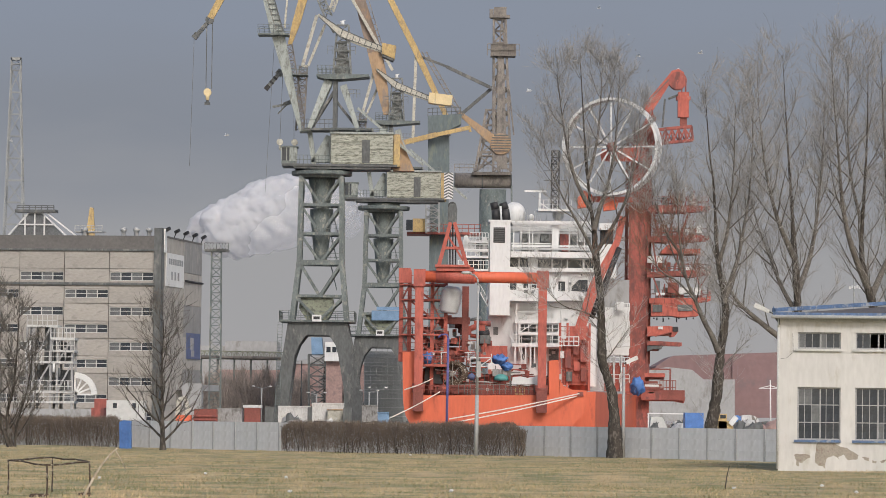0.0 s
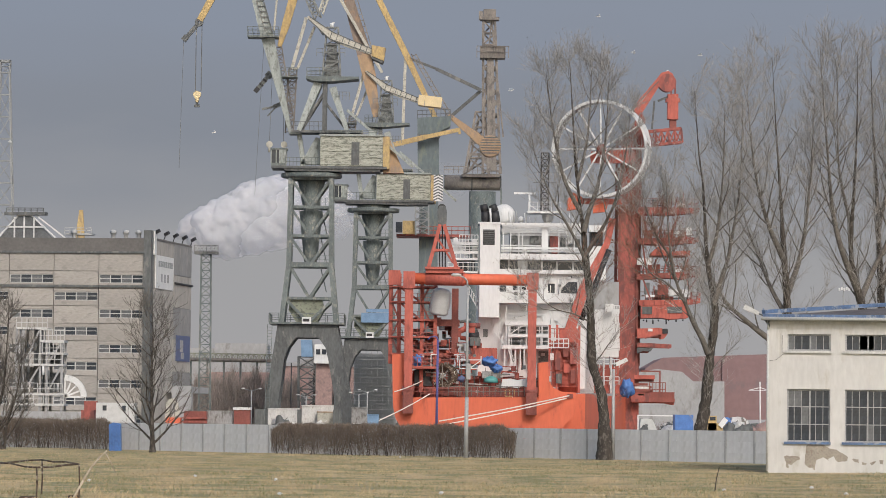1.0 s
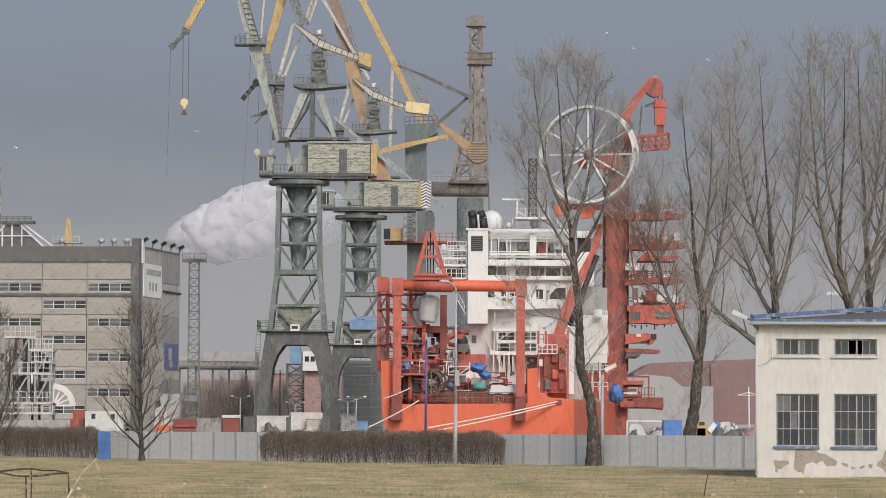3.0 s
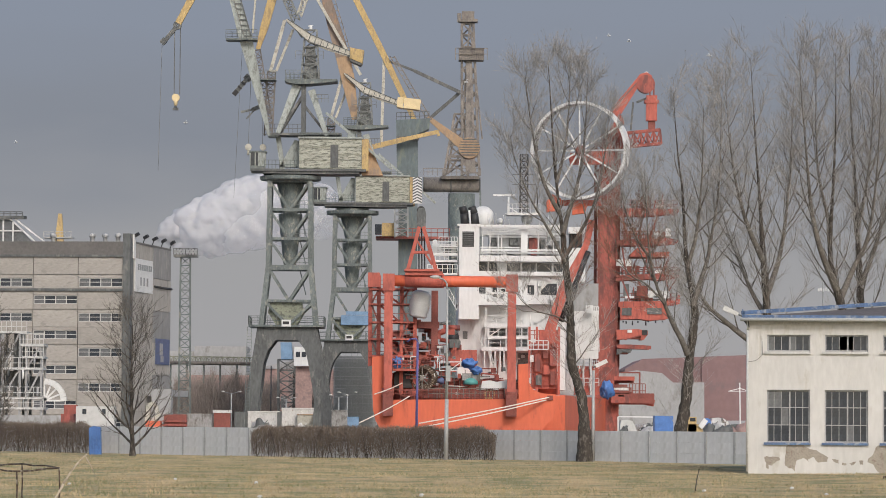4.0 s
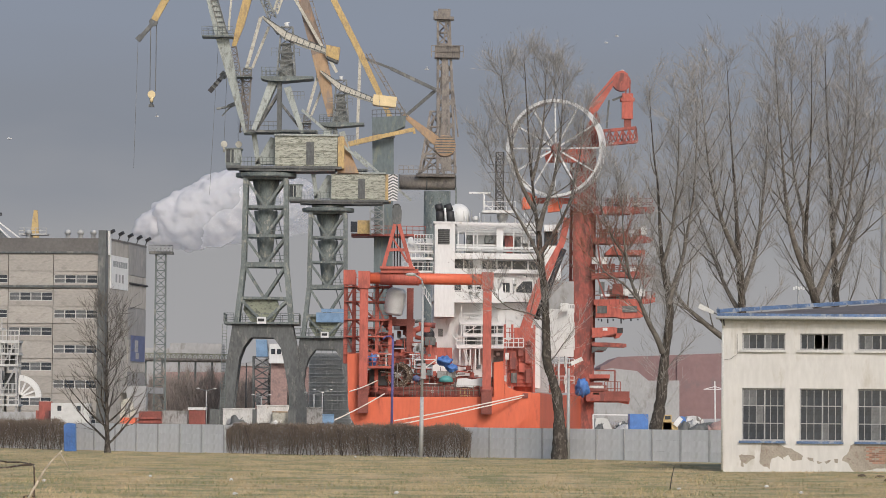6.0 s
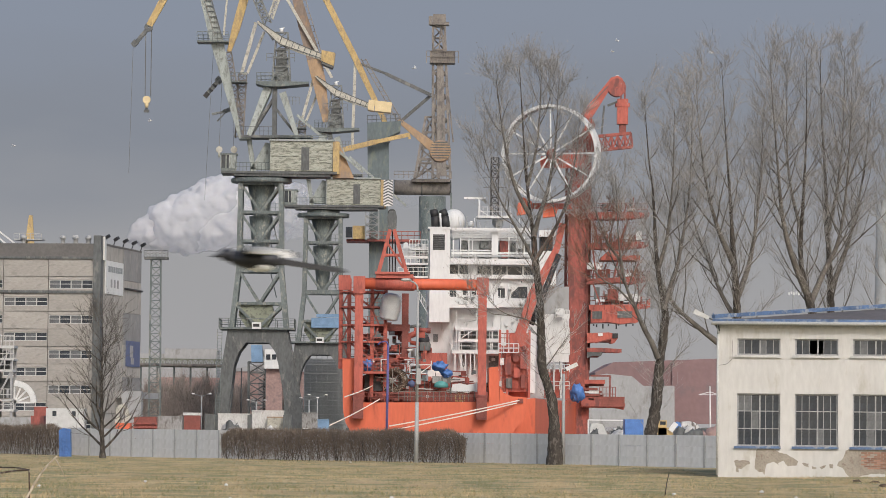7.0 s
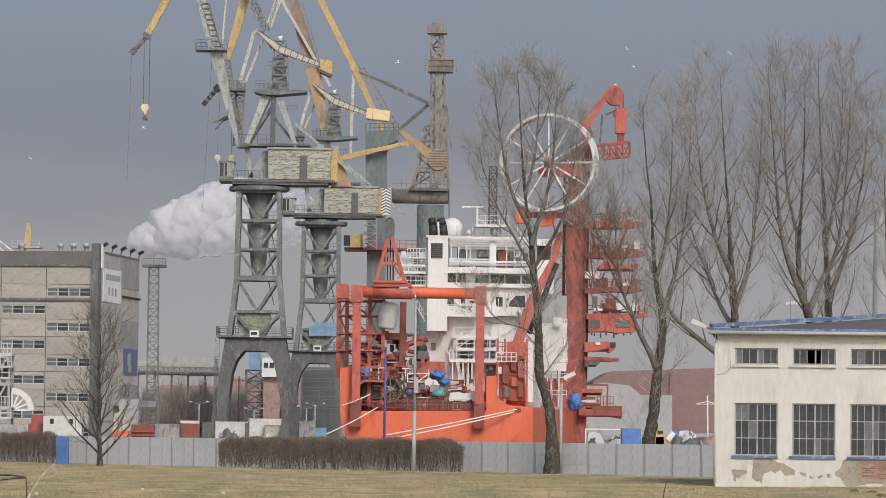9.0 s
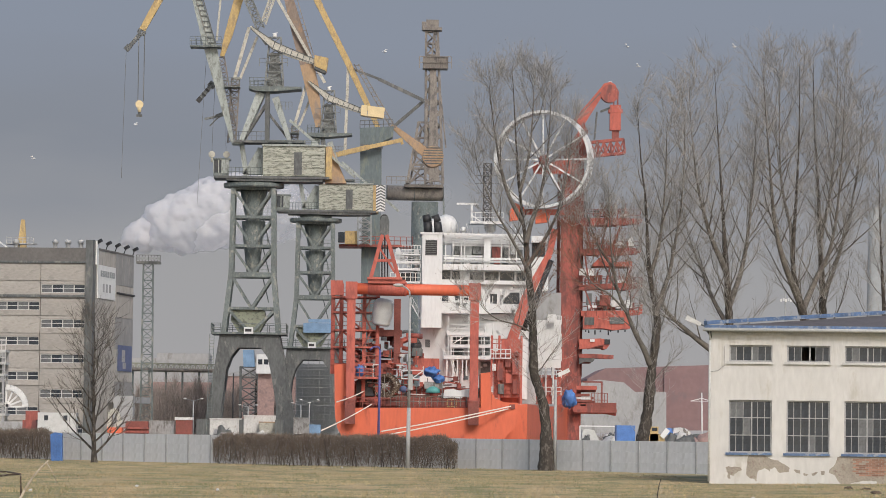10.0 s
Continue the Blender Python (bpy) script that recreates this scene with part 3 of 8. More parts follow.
# ---- quay cranes ----
def build_crane(x, y, label, slewed, chevrons, side, lift):
    """A level-luffing quay crane on a four-legged portal, built about its own base and set at (x, y)."""
    crane = thing("quay_crane", (0, 0, 0), label, "crane", "quay cranes")
    # portal: two arched frames, tie beams between, and a deck
    outer = [(-6.29, 0.00), (-4.21, 13.79), (3.29, 13.79), (6.00, 0.00), (3.86, 0.00), (2.20, 9.40), (1.80, 10.95), (0.95, 12.15), (-1.90, 12.15), (-2.80, 10.95), (-3.35, 9.40), (-4.43, 0.00)]
    for yy in (-4.6, 3.6):
        part("portal_frame", Geo().prism(outer[::-1], yy, yy + 1.2), DARK_STEEL, crane)
    g = Geo()
    for xx in (-3.6, 2.75):
        g.box(xx - 0.5, xx + 0.5, -3.4, 3.6, 12.2, 13.57)
    each("portal_beam", g, DARK_STEEL, crane)
    deck = part("portal_deck", Geo().box(-5.286, 4.143, -5.2, 5.2, 13.82, 14.07), GREY_STEEL, crane)
    g = Geo()
    for a, b in (((-5.286, -5.1), (4.143, -5.1)), ((-5.286, 5.1), (4.143, 5.1)), ((-5.286, -5.1), (-5.286, 5.1)), ((4.143, -5.1), (4.143, 5.1))):
        g.rail((*a, 14.07), (*b, 14.07), 1.1, 8, 0.035)
    part("deck_rail", g, GREY_STEEL, deck)
    for sx in (-5.429, 4.857):
        for yy in (-4.0, 4.2):
            part("bogie", Geo().box(sx - 1.5, sx + 1.5, yy - 0.45, yy + 0.45, 0.35, 1.5).tube((sx - 0.9, yy - 0.3, 0.4), (sx - 0.9, yy + 0.3, 0.4), 0.4, n=12).tube((sx + 0.9, yy - 0.3, 0.4), (sx + 0.9, yy + 0.3, 0.4), 0.4, n=12), DARK_STEEL, crane)
    lad = Geo()
    for dx in (0, 0.55):
        lad.beam(P(-5.71, 0.00, -4.9) + Vector((dx, 0, 0)), P(-5.43, 13.79, -4.9) + Vector((dx, 0, 0)), 0.07)
    for k in range(34):
        z = 0.4 * k + 0.2
        lad.beam((-5.714 + 0.02 * k * 0.42, -4.9, z), (-5.714 + 0.02 * k * 0.42 + 0.6, -4.9, z), 0.05)
    part("ladder", lad, GREY_STEEL, crane)
    # splayed foot of the tower, then the straight tower
    g = Geo()
    z0, z1, zt = 14.07, 21.36, 32.29
    a0, a1, a2 = 3.429, 2.679, 2.536
    lo = [Vector((sx * a0 - 0.05, sy * a0 * 0.9, z0)) for sx, sy in ((-1, -1), (1, -1), (1, 1), (-1, 1))]
    hi = [Vector((sx * a1, sy * a1 * 0.9, z1)) for sx, sy in ((-1, -1), (1, -1), (1, 1), (-1, 1))]
    tp = [Vector((sx * a2, sy * a2 * 0.9, zt)) for sx, sy in ((-1, -1), (1, -1), (1, 1), (-1, 1))]
    for i in range(4):
        j = (i + 1) % 4
        g.beam(lo[i], hi[i], 0.62)
        g.beam(hi[i], hi[j], 0.62)
        mid_i, mid_j = lo[i].lerp(hi[i], 0.42), lo[j].lerp(hi[j], 0.42)
        g.beam(mid_i, mid_j, 0.34)
        g.beam(hi[i], (mid_i + mid_j) / 2, 0.34)
        g.beam(hi[j], (mid_i + mid_j) / 2, 0.34)
        g.beam(mid_i, (lo[i] + lo[j]) / 2, 0.34)
        g.beam(mid_j, (lo[i] + lo[j]) / 2, 0.34)
    each("foot_brace", g, GREY_STEEL, crane)
    g = Geo()
    bays = 3
    for i in range(4):
        g.beam(hi[i], tp[i], 0.60)
    for k in range(bays):
        for i in range(4):
            j = (i + 1) % 4
            A, B = hi[i].lerp(tp[i], k / bays), hi[j].lerp(tp[j], k / bays)
            C, D = hi[i].lerp(tp[i], (k + 1) / bays), hi[j].lerp(tp[j], (k + 1) / bays)
            g.beam(C, D, 0.36)
            g.beam(C, (A + B) / 2, 0.32)
            g.beam(D, (A + B) / 2, 0.32)
    each("tower_brace", g, GREY_STEEL, crane)
    g = Geo().lathe((0, 0, 0), (0, 0, 1), [(0.75, 21.57), (0.85, 22.14), (1.5, 28.21), (0.95, 28.29), (1.75, 32.14), (0.1, 32.21)], 16)
    part("king_post", g, GREY_STEEL, crane, "grey-green tapered centre column")
    part("hopper", Geo().prism([(-2.36, 17.07), (1.57, 17.07), (1.86, 15.64), (1.00, 14.14), (-1.64, 14.14), (-2.64, 15.64)][::-1], -2.5, 2.5), OLIVE, crane, "olive green sheet housing")
    sign = part("sign", Geo().box(-1.143, 0, -5.35, -5.25, 13.86, 14.71), WHITE, crane, "white number plate")
    part("writing", Geo().box(-1, -0.2143, -5.37, -5.352, 14.14, 14.5), BLACK, sign)
    if chevrons:
        part("blue_sheet", Geo().box(-1.857, 2.143, -3.3, -3.2, 16.14, 17.57).box(-1.143, 2.143, -3.32, -3.2, 17.64, 18.14), BLUE_PALE, crane, "faded blue sheet tied to the tower foot")
    # landings with rails on the tower
    g = Geo()
    for z in (21.36, 25, 28.64):
        g.box(1.6, 2.5, -2.2, 2.2, z + 0.1, z + 0.16)
        g.rail((2.5, -2.2, z + 0.15), (2.5, 2.2, z + 0.15), 1.0, 5)
        g.rail((0.6, -2.4, z + 0.15), (2.5, -2.4, z + 0.15), 1.0, 3)
        g.beam((2.1, -1.8, z - 3.4), (1.2, 1.8, z), 0.12)
    part("stairs", g, GREY_STEEL, crane)
    part("slew_ring", Geo().lathe((0, 0, 0), (0, 0, 1), [(0.5, 32.36), (3.75, 32.43), (3.85, 32.57), (3.85, 32.93), (3.7, 33), (2.4, 33.07), (2.4, 33.36), (0.5, 33.36)], 28, False), GREY_STEEL, crane)
    # upper works that turn on the ring
    top = part("slew_deck", Geo().box(-5, 9.571, -3.0, 3.0, 33.5, 33.79).prism([(-3.43, 33.50), (-3.43, 33.21), (5.14, 33.14), (8.71, 33.21), (8.71, 33.50)], -2.8, 2.8), DARK_STEEL, crane)
    house = part("machine_house", Geo().box(1.143, 9, -2.7, 2.7, 33.86, 37.64), CABIN, crane, "weathered cream boarded machine house")
    g = Geo()
    for r in range(4):
        for (u0, u1) in ((1.286, 4.929), (6.214, 8.857)):
            w = (u1 - u0) / 2
            for c in range(2):
                g.box(u0 + w * c + 0.05, u0 + w * (c + 1) - 0.05, -2.79, -2.7, 34.07 + r * 0.8214, 34.07 + (r + 1) * 0.8214 - 0.09)
    each("board", g, CABIN, house)
    part("door", Geo().box(5.071, 6.071, -2.80, -2.71, 34, 36.86), DARK_STEEL, house, "dark brown door")
    part("roof", Geo().box(1, 9.143, -2.95, 2.95, 37.64, 37.86), PALE_GREEN, house)
    part("roof_rail", Geo().rail((1.143, -2.8, 37.86), (9, -2.8, 37.86), 0.5, 9, 0.03), GREY_STEEL, house)
    cw = part("counterweight", Geo().box(9.071, 9.857, -2.8, 2.8, 33.57, 37.57), YELLOW, crane, "ochre yellow counterweight")
    if chevrons:
        w = part("warning_board", Geo().box(9.5, 10.86, -2.95, -2.85, 33.71, 37.57), WHITE, cw, "black and white chevron board")
        for k in range(9):
            z = 33.71 + k * 0.4286
            for s, a, b in ((1, 9.5, 10.18), (-1, 10.86, 10.18)):
                part("stripe", Geo().prism([(a, z), (b, z + 0.3571), (b, z + 0.5714), (a, z + 0.2143)][::s], -2.962, -2.951), DARK_STEEL, w)
    else:
        part("counterweight_lug", Geo().prism([(9.00, 37.79), (9.71, 37.79), (11.71, 33.14), (9.00, 33.14)][::-1], -1.0, 1.0), RUST_BOOM, cw)
    # operator's cab with glass
    cab = part("operator_cab", Geo().box(-5.071, -3.214, -2.2, 0.2, 33.79, 34.21), GREY_STEEL, crane)
    part("cab_roof", Geo().box(-5.143, -3, -2.3, 0.3, 35.86, 36.07), GREY_STEEL, cab)
    g = Geo()
    for u in (-71, -62, -54, -45):
        for yy in (-2.15, 0.15):
            g.box(0.07143 * u - 0.06, 0.07143 * u + 0.06, yy - 0.06, yy + 0.06, 34.21, 35.86)
    g.box(-4.071, -3.214, -2.25, -2.16, 34.14, 35.93)
    part("cab_frame", g, PALE_GREEN, cab)
    part("cab_glass", Geo().box(-5.036, -3.286, -2.1, 0.1, 34.21, 35.86), PANE, cab)
    part("cab_rail", Geo().rail((-3.214, -2.6, 33.79), (1, -2.6, 33.79), 1.1, 9, 0.035), GREY_STEEL, crane)
    part("boom_stand", Geo().beam(P(-1.64, 38.14), P(-1.00, 33.86), 0.6, 1.6).box(-2.857, -1.429, -2.0, 2.0, 37.93, 38.21), PALE_GREEN, crane)
    part("side_plate", Geo().prism([(-1.43, 34.14), (1.07, 34.14), (1.07, 37.43), (0.50, 37.57)][::-1], -0.8, 0.8), PALE_GREEN, crane)
    # A-frame above the house
    g = Geo()
    for yy in (-1.9, 1.9):
        g.beam(P(-1.64, 38.29, yy), P(0.71, 44.43, yy * 0.5), 0.55, 0.9, 1.1, 0.9)
        g.beam(P(4.57, 38.00, yy), P(2.57, 43.86, yy * 0.5), 0.5, 0.6, 0.9, 0.6)
    each("a_frame_leg", g, PALE_GREEN, crane, "pale green tapered legs")
    g = Geo()
    for yy in (-1.2, 1.2):
        g.beam(P(1.57, 38.00, yy), P(1.57, 44.57, yy), 0.55)
        g.beam(P(-1.43, 38.43, yy), P(1.43, 43.14, yy), 0.3)
        g.beam(P(1.43, 42.29, yy), P(4.57, 38.29, yy), 0.25)
    g.box(-2.571, 1.714, -2.2, 2.2, 38.07, 38.36)
    g.box(1.571, 6.429, -2.2, 2.2, 38.21, 38.43)
    g.rail((-2.571, -2.2, 38.36), (1.429, -2.2, 38.36), 1.1, 7)
    each("mast_leg", g, DARK_STEEL, crane)
    g = Geo().prism([(-0.79, 45.21), (5.86, 45.21), (5.86, 44.93), (2.29, 44.57), (0.36, 44.57), (-0.79, 44.93)][::-1], -2.2, 2.2)
    g.rail((-0.7143, -2.2, 45.21), (3, -2.2, 45.21), 1.1, 7)
    g.rail((-0.7143, 2.2, 45.21), (3, 2.2, 45.21), 1.1, 7)
    part("mast_platform", g, GREY_STEEL, crane)
    g = Geo()
    lattice(g, P(2.36, 45.07), P(2.43, 51.57), 2.3, 2.0, 6, 0.11, 0.62)
    g.prism([(1.43, 45.07), (3.43, 45.07), (2.93, 49.57), (1.86, 49.57)][::-1], -0.5, 0.5)
    g.rail(P(0.50, 47.79, -1.6), P(4.07, 47.79, -1.6), 1.0, 5)
    g.rail(P(3.00, 42.29, -1.6), P(4.71, 42.29, -1.6), 1.0, 4)
    part("mast", g, MID_STEEL, crane, "grey mast with ladders and landings")
    g = Geo()
    g.beam(P(-2.65, 46.34), P(-0.91, 52.84), 0.42)
    g.beam(P(-1.97, 46.44, 1.0), P(0.12, 51.76, 1.0), 0.32)
    g.beam(P(-1.92, 46.30, -0.6), P(-2.63, 46.29, -0.6), 0.3)
    each("tie_rod", g, CREAM, crane)
    g = Geo()
    lattice(g, P(-2.94, 38.26, 1.2), P(-2.57, 46.35, 1.2), 1.0, 1.0, 10, 0.08)
    part("ladder_mast", g, BROWN_STEEL, crane, "narrow brown ladder mast")
    landing = part("ladder_landing", Geo().box(-3.92, -1.95, -1.0, 2.2, 45.14, 45.28), GREY_STEEL, crane)
    each("rail_bar", Geo().rail((-3.92, -1.0, 45.28), (-1.95, -1.0, 45.28), 1.1, 4), GREY_STEEL, landing)
    g = Geo()
    g.beam(P(4.43, 41.00, -1.5), P(12.86, 33.86, -1.5), 0.32)
    part("back_stay", g, PALE_GREEN, crane)
    # balance lever with its weight
    plate = [(-0.78, 52.84), (-0.62, 52.94), (0.98, 51.90), (2.45, 50.92), (4.70, 49.88), (7.62, 48.76), (7.48, 48.22), (4.48, 49.10), (2.10, 50.05), (0.80, 51.35)]
    lever = part("balance_lever", Geo().prism(plate[::-1], -1.05, -0.75), CREAM, crane, "cream plated balance lever")
    part("far_plate", Geo().prism(plate[::-1], 0.75, 1.05), CREAM, lever)
    g = Geo()
    for k in range(7):
        c = P(2.25, 50.48).lerp(P(7.55, 48.45), k / 7)
        g.beam(c + Vector((0.14, -1.07, 0.42)), c + Vector((-0.14, -1.07, -0.42)), 0.10)
    g.beam(P(-0.5, 52.86, -1.07), P(2.45, 50.92, -1.07), 0.10).beam(P(2.45, 50.92, -1.07), P(7.6, 48.78, -1.07), 0.10)
    g.beam(P(-0.6, 52.5, -1.07), P(2.1, 50.05, -1.07), 0.10).beam(P(2.1, 50.05, -1.07), P(7.5, 48.22, -1.07), 0.10)
    each("lever_rib", g, DARK_STEEL, lever)
    if chevrons:
        part("balance_weight", Geo().prism([(7.20, 49.45), (8.06, 49.38), (7.98, 47.80), (7.06, 48.00)][::-1], -1.5, 1.5), CREAM_YELLOW, lever, "cream balance weight")
        part("balance_weight", Geo().prism([(8.16, 49.35), (10.63, 49.07), (10.44, 47.57), (8.06, 47.82)][::-1], -1.5, 1.5), CREAM_YELLOW, lever, "cream balance weight")
    else:
        part("balance_weight", Geo().prism([(7.46, 49.30), (9.19, 48.96), (8.97, 47.30), (7.43, 47.94)][::-1], -1.5, 1.5), YELLOW, lever, "yellow balance weight")
        part("weight_tip", Geo().prism([(7.50, 47.92), (8.97, 47.30), (8.80, 47.02), (7.44, 47.60)][::-1], -1.4, 1.4), DARK_STEEL, lever)
    part("anemometer", Geo().tube(P(2.36, 51.57), P(2.36, 52.14), 0.28, 0.2).beam(P(2.07, 52.07), P(2.71, 52.21), 0.12), WHITE, crane)
    if not slewed:
        part("jib_strut", Geo().beam(P(-4.37, 49.26, 2.0), P(-3.57, 52.05, 2.0), 0.50, 0.6, 1.0, 0.8).beam(P(-3.57, 52.05, 2.0), P(-2.38, 56.53, 2.0), 1.0, 0.8, 1.1, 0.8).beam(P(-2.38, 56.53, 2.0), P(-1.26, 60.76, 2.0), 1.1, 0.8, 0.7, 0.6), YELLOW, crane, "ochre yellow strut")
        arm = part("side_arm", Geo().beam(P(-5.35, 45.88, 2.0), P(-5.84, 45.33, 2.0), 0.9, 0.6).beam(P(-5.84, 45.33, 2.0), P(-7.34, 43.52, 2.0), 0.5), MID_STEEL, crane, "grey side arm with dark bands")
        for a, b in ((P(-6.07, 45.00, 1.7), P(-6.24, 44.80, 1.7)), (P(-6.51, 44.45, 1.7), P(-6.68, 44.25, 1.7)), (P(-6.94, 43.95, 1.7), P(-7.38, 43.42, 1.7))):
            part("band", Geo().beam(a, b, 0.58, 0.5), BLACK, arm)
        part("lower_arm", Geo().beam(P(-4.11, 41.94, 2.0), P(-5.04, 41.55, 2.0), 0.5).beam(P(-5.04, 41.55, 2.0), P(-6.47, 41.26, 2.0), 0.28).beam(P(-4.43, 41.88, 2.0), P(-5.76, 40.38, 2.0), 0.18), MID_STEEL, crane, "grey side arm")
        part("thin_pole", Geo().beam(P(-4.14, 62.59, 1.0), P(-5.03, 51.24, 1.0), 0.24), CREAM, crane)
        # narrow latticed strut below the yellow one
        g = Geo()
        boom(g, P(-2.94, 40.27, 1.6), P(-4.50, 49.12, 1.6), 0.9, 0.8, 9, 0.07)
        part("lattice_strut", g, BROWN_STEEL, crane, "narrow brown lattice strut")
        # the head lattice over the mast
        g = Geo()
        boom(g, P(0.56, 52.70, 0.4), P(-1.83, 58.10, 0.4), 0.9, 0.9, 6, 0.11)
        g.beam(P(0.40, 52.20, 0.4), P(1.40, 50.73, 0.4), 0.5)
        part("head_lattice", g, MID_STEEL, crane, "grey lattice head strut")
        g = Geo()
        boom(g, P(0.85, 53.47, 1.2), P(2.62, 58.75, 1.2), 0.6, 0.6, 7, 0.10)
        part("rear_stay", g, CREAM, crane)
        # plated boom, its platform and the fly jib with the hook
        part("boom_foot", Geo().beam(P(-2.80, 38.18), P(-3.23, 40.15), 0.3, 0.8, 0.62, 0.9).beam(P(-3.23, 40.15), P(-5.76, 50.10), 0.62, 0.9, 1.62, 1.2), PALE_GREEN, crane, "pale green tapered plated boom")
        bm_ = part("boom", Geo().beam(P(-5.81, 50.27), P(-7.55, 56.25), 1.62, 1.2, 1.2, 1.1).beam(P(-7.55, 56.25), P(-9.99, 64.62), 1.2, 1.1, 0.8, 0.8), PALE_GREEN, crane, "pale plated boom with rust spots")
        g = Geo()
        a, b = Vector(P(-5.13, 50.74, -0.7)), Vector(P(-6.74, 56.19, -0.7))
        for k in range(9):
            c = a.lerp(b, k / 8)
            g.beam(c, c - Vector((0.85, 0, 0)), 0.09)
        g.beam(a, b, 0.14)
        part("boom_ladder", g, DARK_STEEL, bm_)
        part("boom_seam", Geo().beam(P(-6.07, 50.90, -0.7), P(-7.78, 56.67, -0.7), 0.07, 0.06), BROWN_STEEL, bm_)
        g = Geo().box(-8.29, -4.36, -1.8, 1.8, 50.14, 50.34)
        g.rail((-8.29, -1.8, 50.34), (-4.36, -1.8, 50.34), 1.1, 6)
        g.rail((-8.29, 1.8, 50.34), (-4.36, 1.8, 50.34), 1.1, 6)
        part("boom_platform", g, GREY_STEEL, bm_)
        g = Geo()
        g.beam(P(-9.14, 62.29), P(-14.43, 52.29), 1.1, 0.8, 0.8, 0.6)
        g.beam(P(-9.14, 62.29), P(-3.43, 58.86), 1.0, 0.7)
        jib = part("fly_jib", g, YELLOW, crane, "yellow fly jib")
        part("sheave", Geo().lathe(P(-14.50, 52.07, -0.3), (0, 1, 0), [(0.1, 0), (0.55, 0), (0.55, 0.5), (0.1, 0.5)], 16, False), DARK_STEEL, jib)
        part("jib_hook", Geo().beam(P(-14.64, 51.86), P(-16.29, 49.86), 0.5).beam(P(-16.00, 50.29), P(-16.50, 49.71), 0.7), DARK_STEEL, jib)
        g = Geo()
        for u in (360, 370):
            g.tube(P(0.07143 * (u - 568), 51.71, 0.2), P(0.07143 * (u - 568), 43.29), 0.07, n=4)
        g.tube(P(-16.43, 49.86), P(-16.79, 21.00) + Vector((0, 0, 12.5)), 0.035, n=4)
        each("hoist_rope", g, DARK_STEEL, crane)
        part("hook_block", Geo().lathe(P(-14.64, 42.86, -0.25), (0, 1, 0), [(0.02, 0), (0.5, 0), (0.5, 0.5), (0.02, 0.5)], 14, False).tube(P(-14.64, 42.57), P(-14.64, 41.86), 0.3, 0.2), CREAM_YELLOW, crane, "cream hook block")
        part("hook", Geo().tube(P(-14.64, 42.00), P(-14.64, 41.43), 0.16).beam(P(-15.00, 41.43), P(-14.29, 41.43), 0.34), DARK_STEEL, crane)
        g = Geo()
        g.tube(P(-6.29, 49.57, 1.0), P(-7.21, 30.29, 1.0), 0.03, n=4).tube(P(-5.07, 49.21, 1.0), P(-5.43, 37.07, 1.0), 0.035, n=4).tube(P(-3.79, 45.29, 1.0), P(-3.64, 37.07, 1.0), 0.035, n=4)
        each("slack_rope", g, DARK_STEEL, crane)
        for u in (492, 518):
            c = P(0.07143 * (u - 568), 36.71, 1.0)
            part("small_hook", Geo().lathe(c, (0, 1, 0), [(0.02, -0.2), (0.42, -0.2), (0.42, 0.2), (0.02, 0.2)], 12, False).tube(c, c + Vector((0, 0, -1.0)), 0.14), CREAM, crane, "cream hook block")
    else:
        g = Geo().beam(P(-0.93, 55.45), P(-2.52, 60.65), 2.1, 1.5, 1.75, 1.4).beam(P(-2.52, 60.65), P(-4.85, 68.96), 1.75, 1.4, 1.0, 1.0)
        part("boom_head", g, RUST_BROWN, crane, "brown rusted upper boom")
        g = Geo().beam(P(0.97, 46.21), P(-0.14, 52.07), 1.0, 1.1, 1.95, 1.5).beam(P(-0.14, 52.07), P(-0.93, 55.42), 1.95, 1.5, 2.1, 1.5)
        part("boom", g, RUST_BOOM, crane, "rusty orange tapered plated boom")
        part("boom_pipe", Geo().beam(P(1.75, 52.63, -1.2), P(-5.33, 64.80, -1.2), 0.42).beam(P(-5.33, 64.80, -1.2), P(-7.39, 68.36, -1.2), 0.42), CREAM, crane, "cream pipe along the boom")
        g = Geo()
        a, b = Vector(P(0.88, 54.00, -1.1)), Vector(P(-2.48, 64.85, -1.1))
        for k in range(13):
            c = a.lerp(b, k / 12)
            g.beam(c, c - Vector((0.5, 0, 0)), 0.09)
        g.beam(a, b, 0.12)
        part("boom_ladder", g, BROWN_STEEL, crane)
    # the tower stands a little beside the portal's middle; the upper works are slewed off it
    portal = {"portal_frame", "portal_beam", "portal_deck", "bogie", "ladder", "sign", "blue_sheet"}
    tower = {"foot_brace", "tower_brace", "king_post", "hopper", "stairs", "slew_ring"}
    for ob in crane.children:
        kind_ = ob.name.split(".")[0]
        if kind_ in tower:
            ob.location.x -= 0.32
        elif kind_ not in portal:
            ob.location.x += side
            ob.location.z += lift
    crane.location = (x, y, 0)
    return crane


build_crane(-15.40, 533.0, "grey-green quay crane with a pale boom raised above its tower", False, False, -0.32, 0.0)
build_crane(-8.80, 620.0, "grey-green quay crane with a rusty orange boom and chevron board", True, True, -1.0, 0.35)


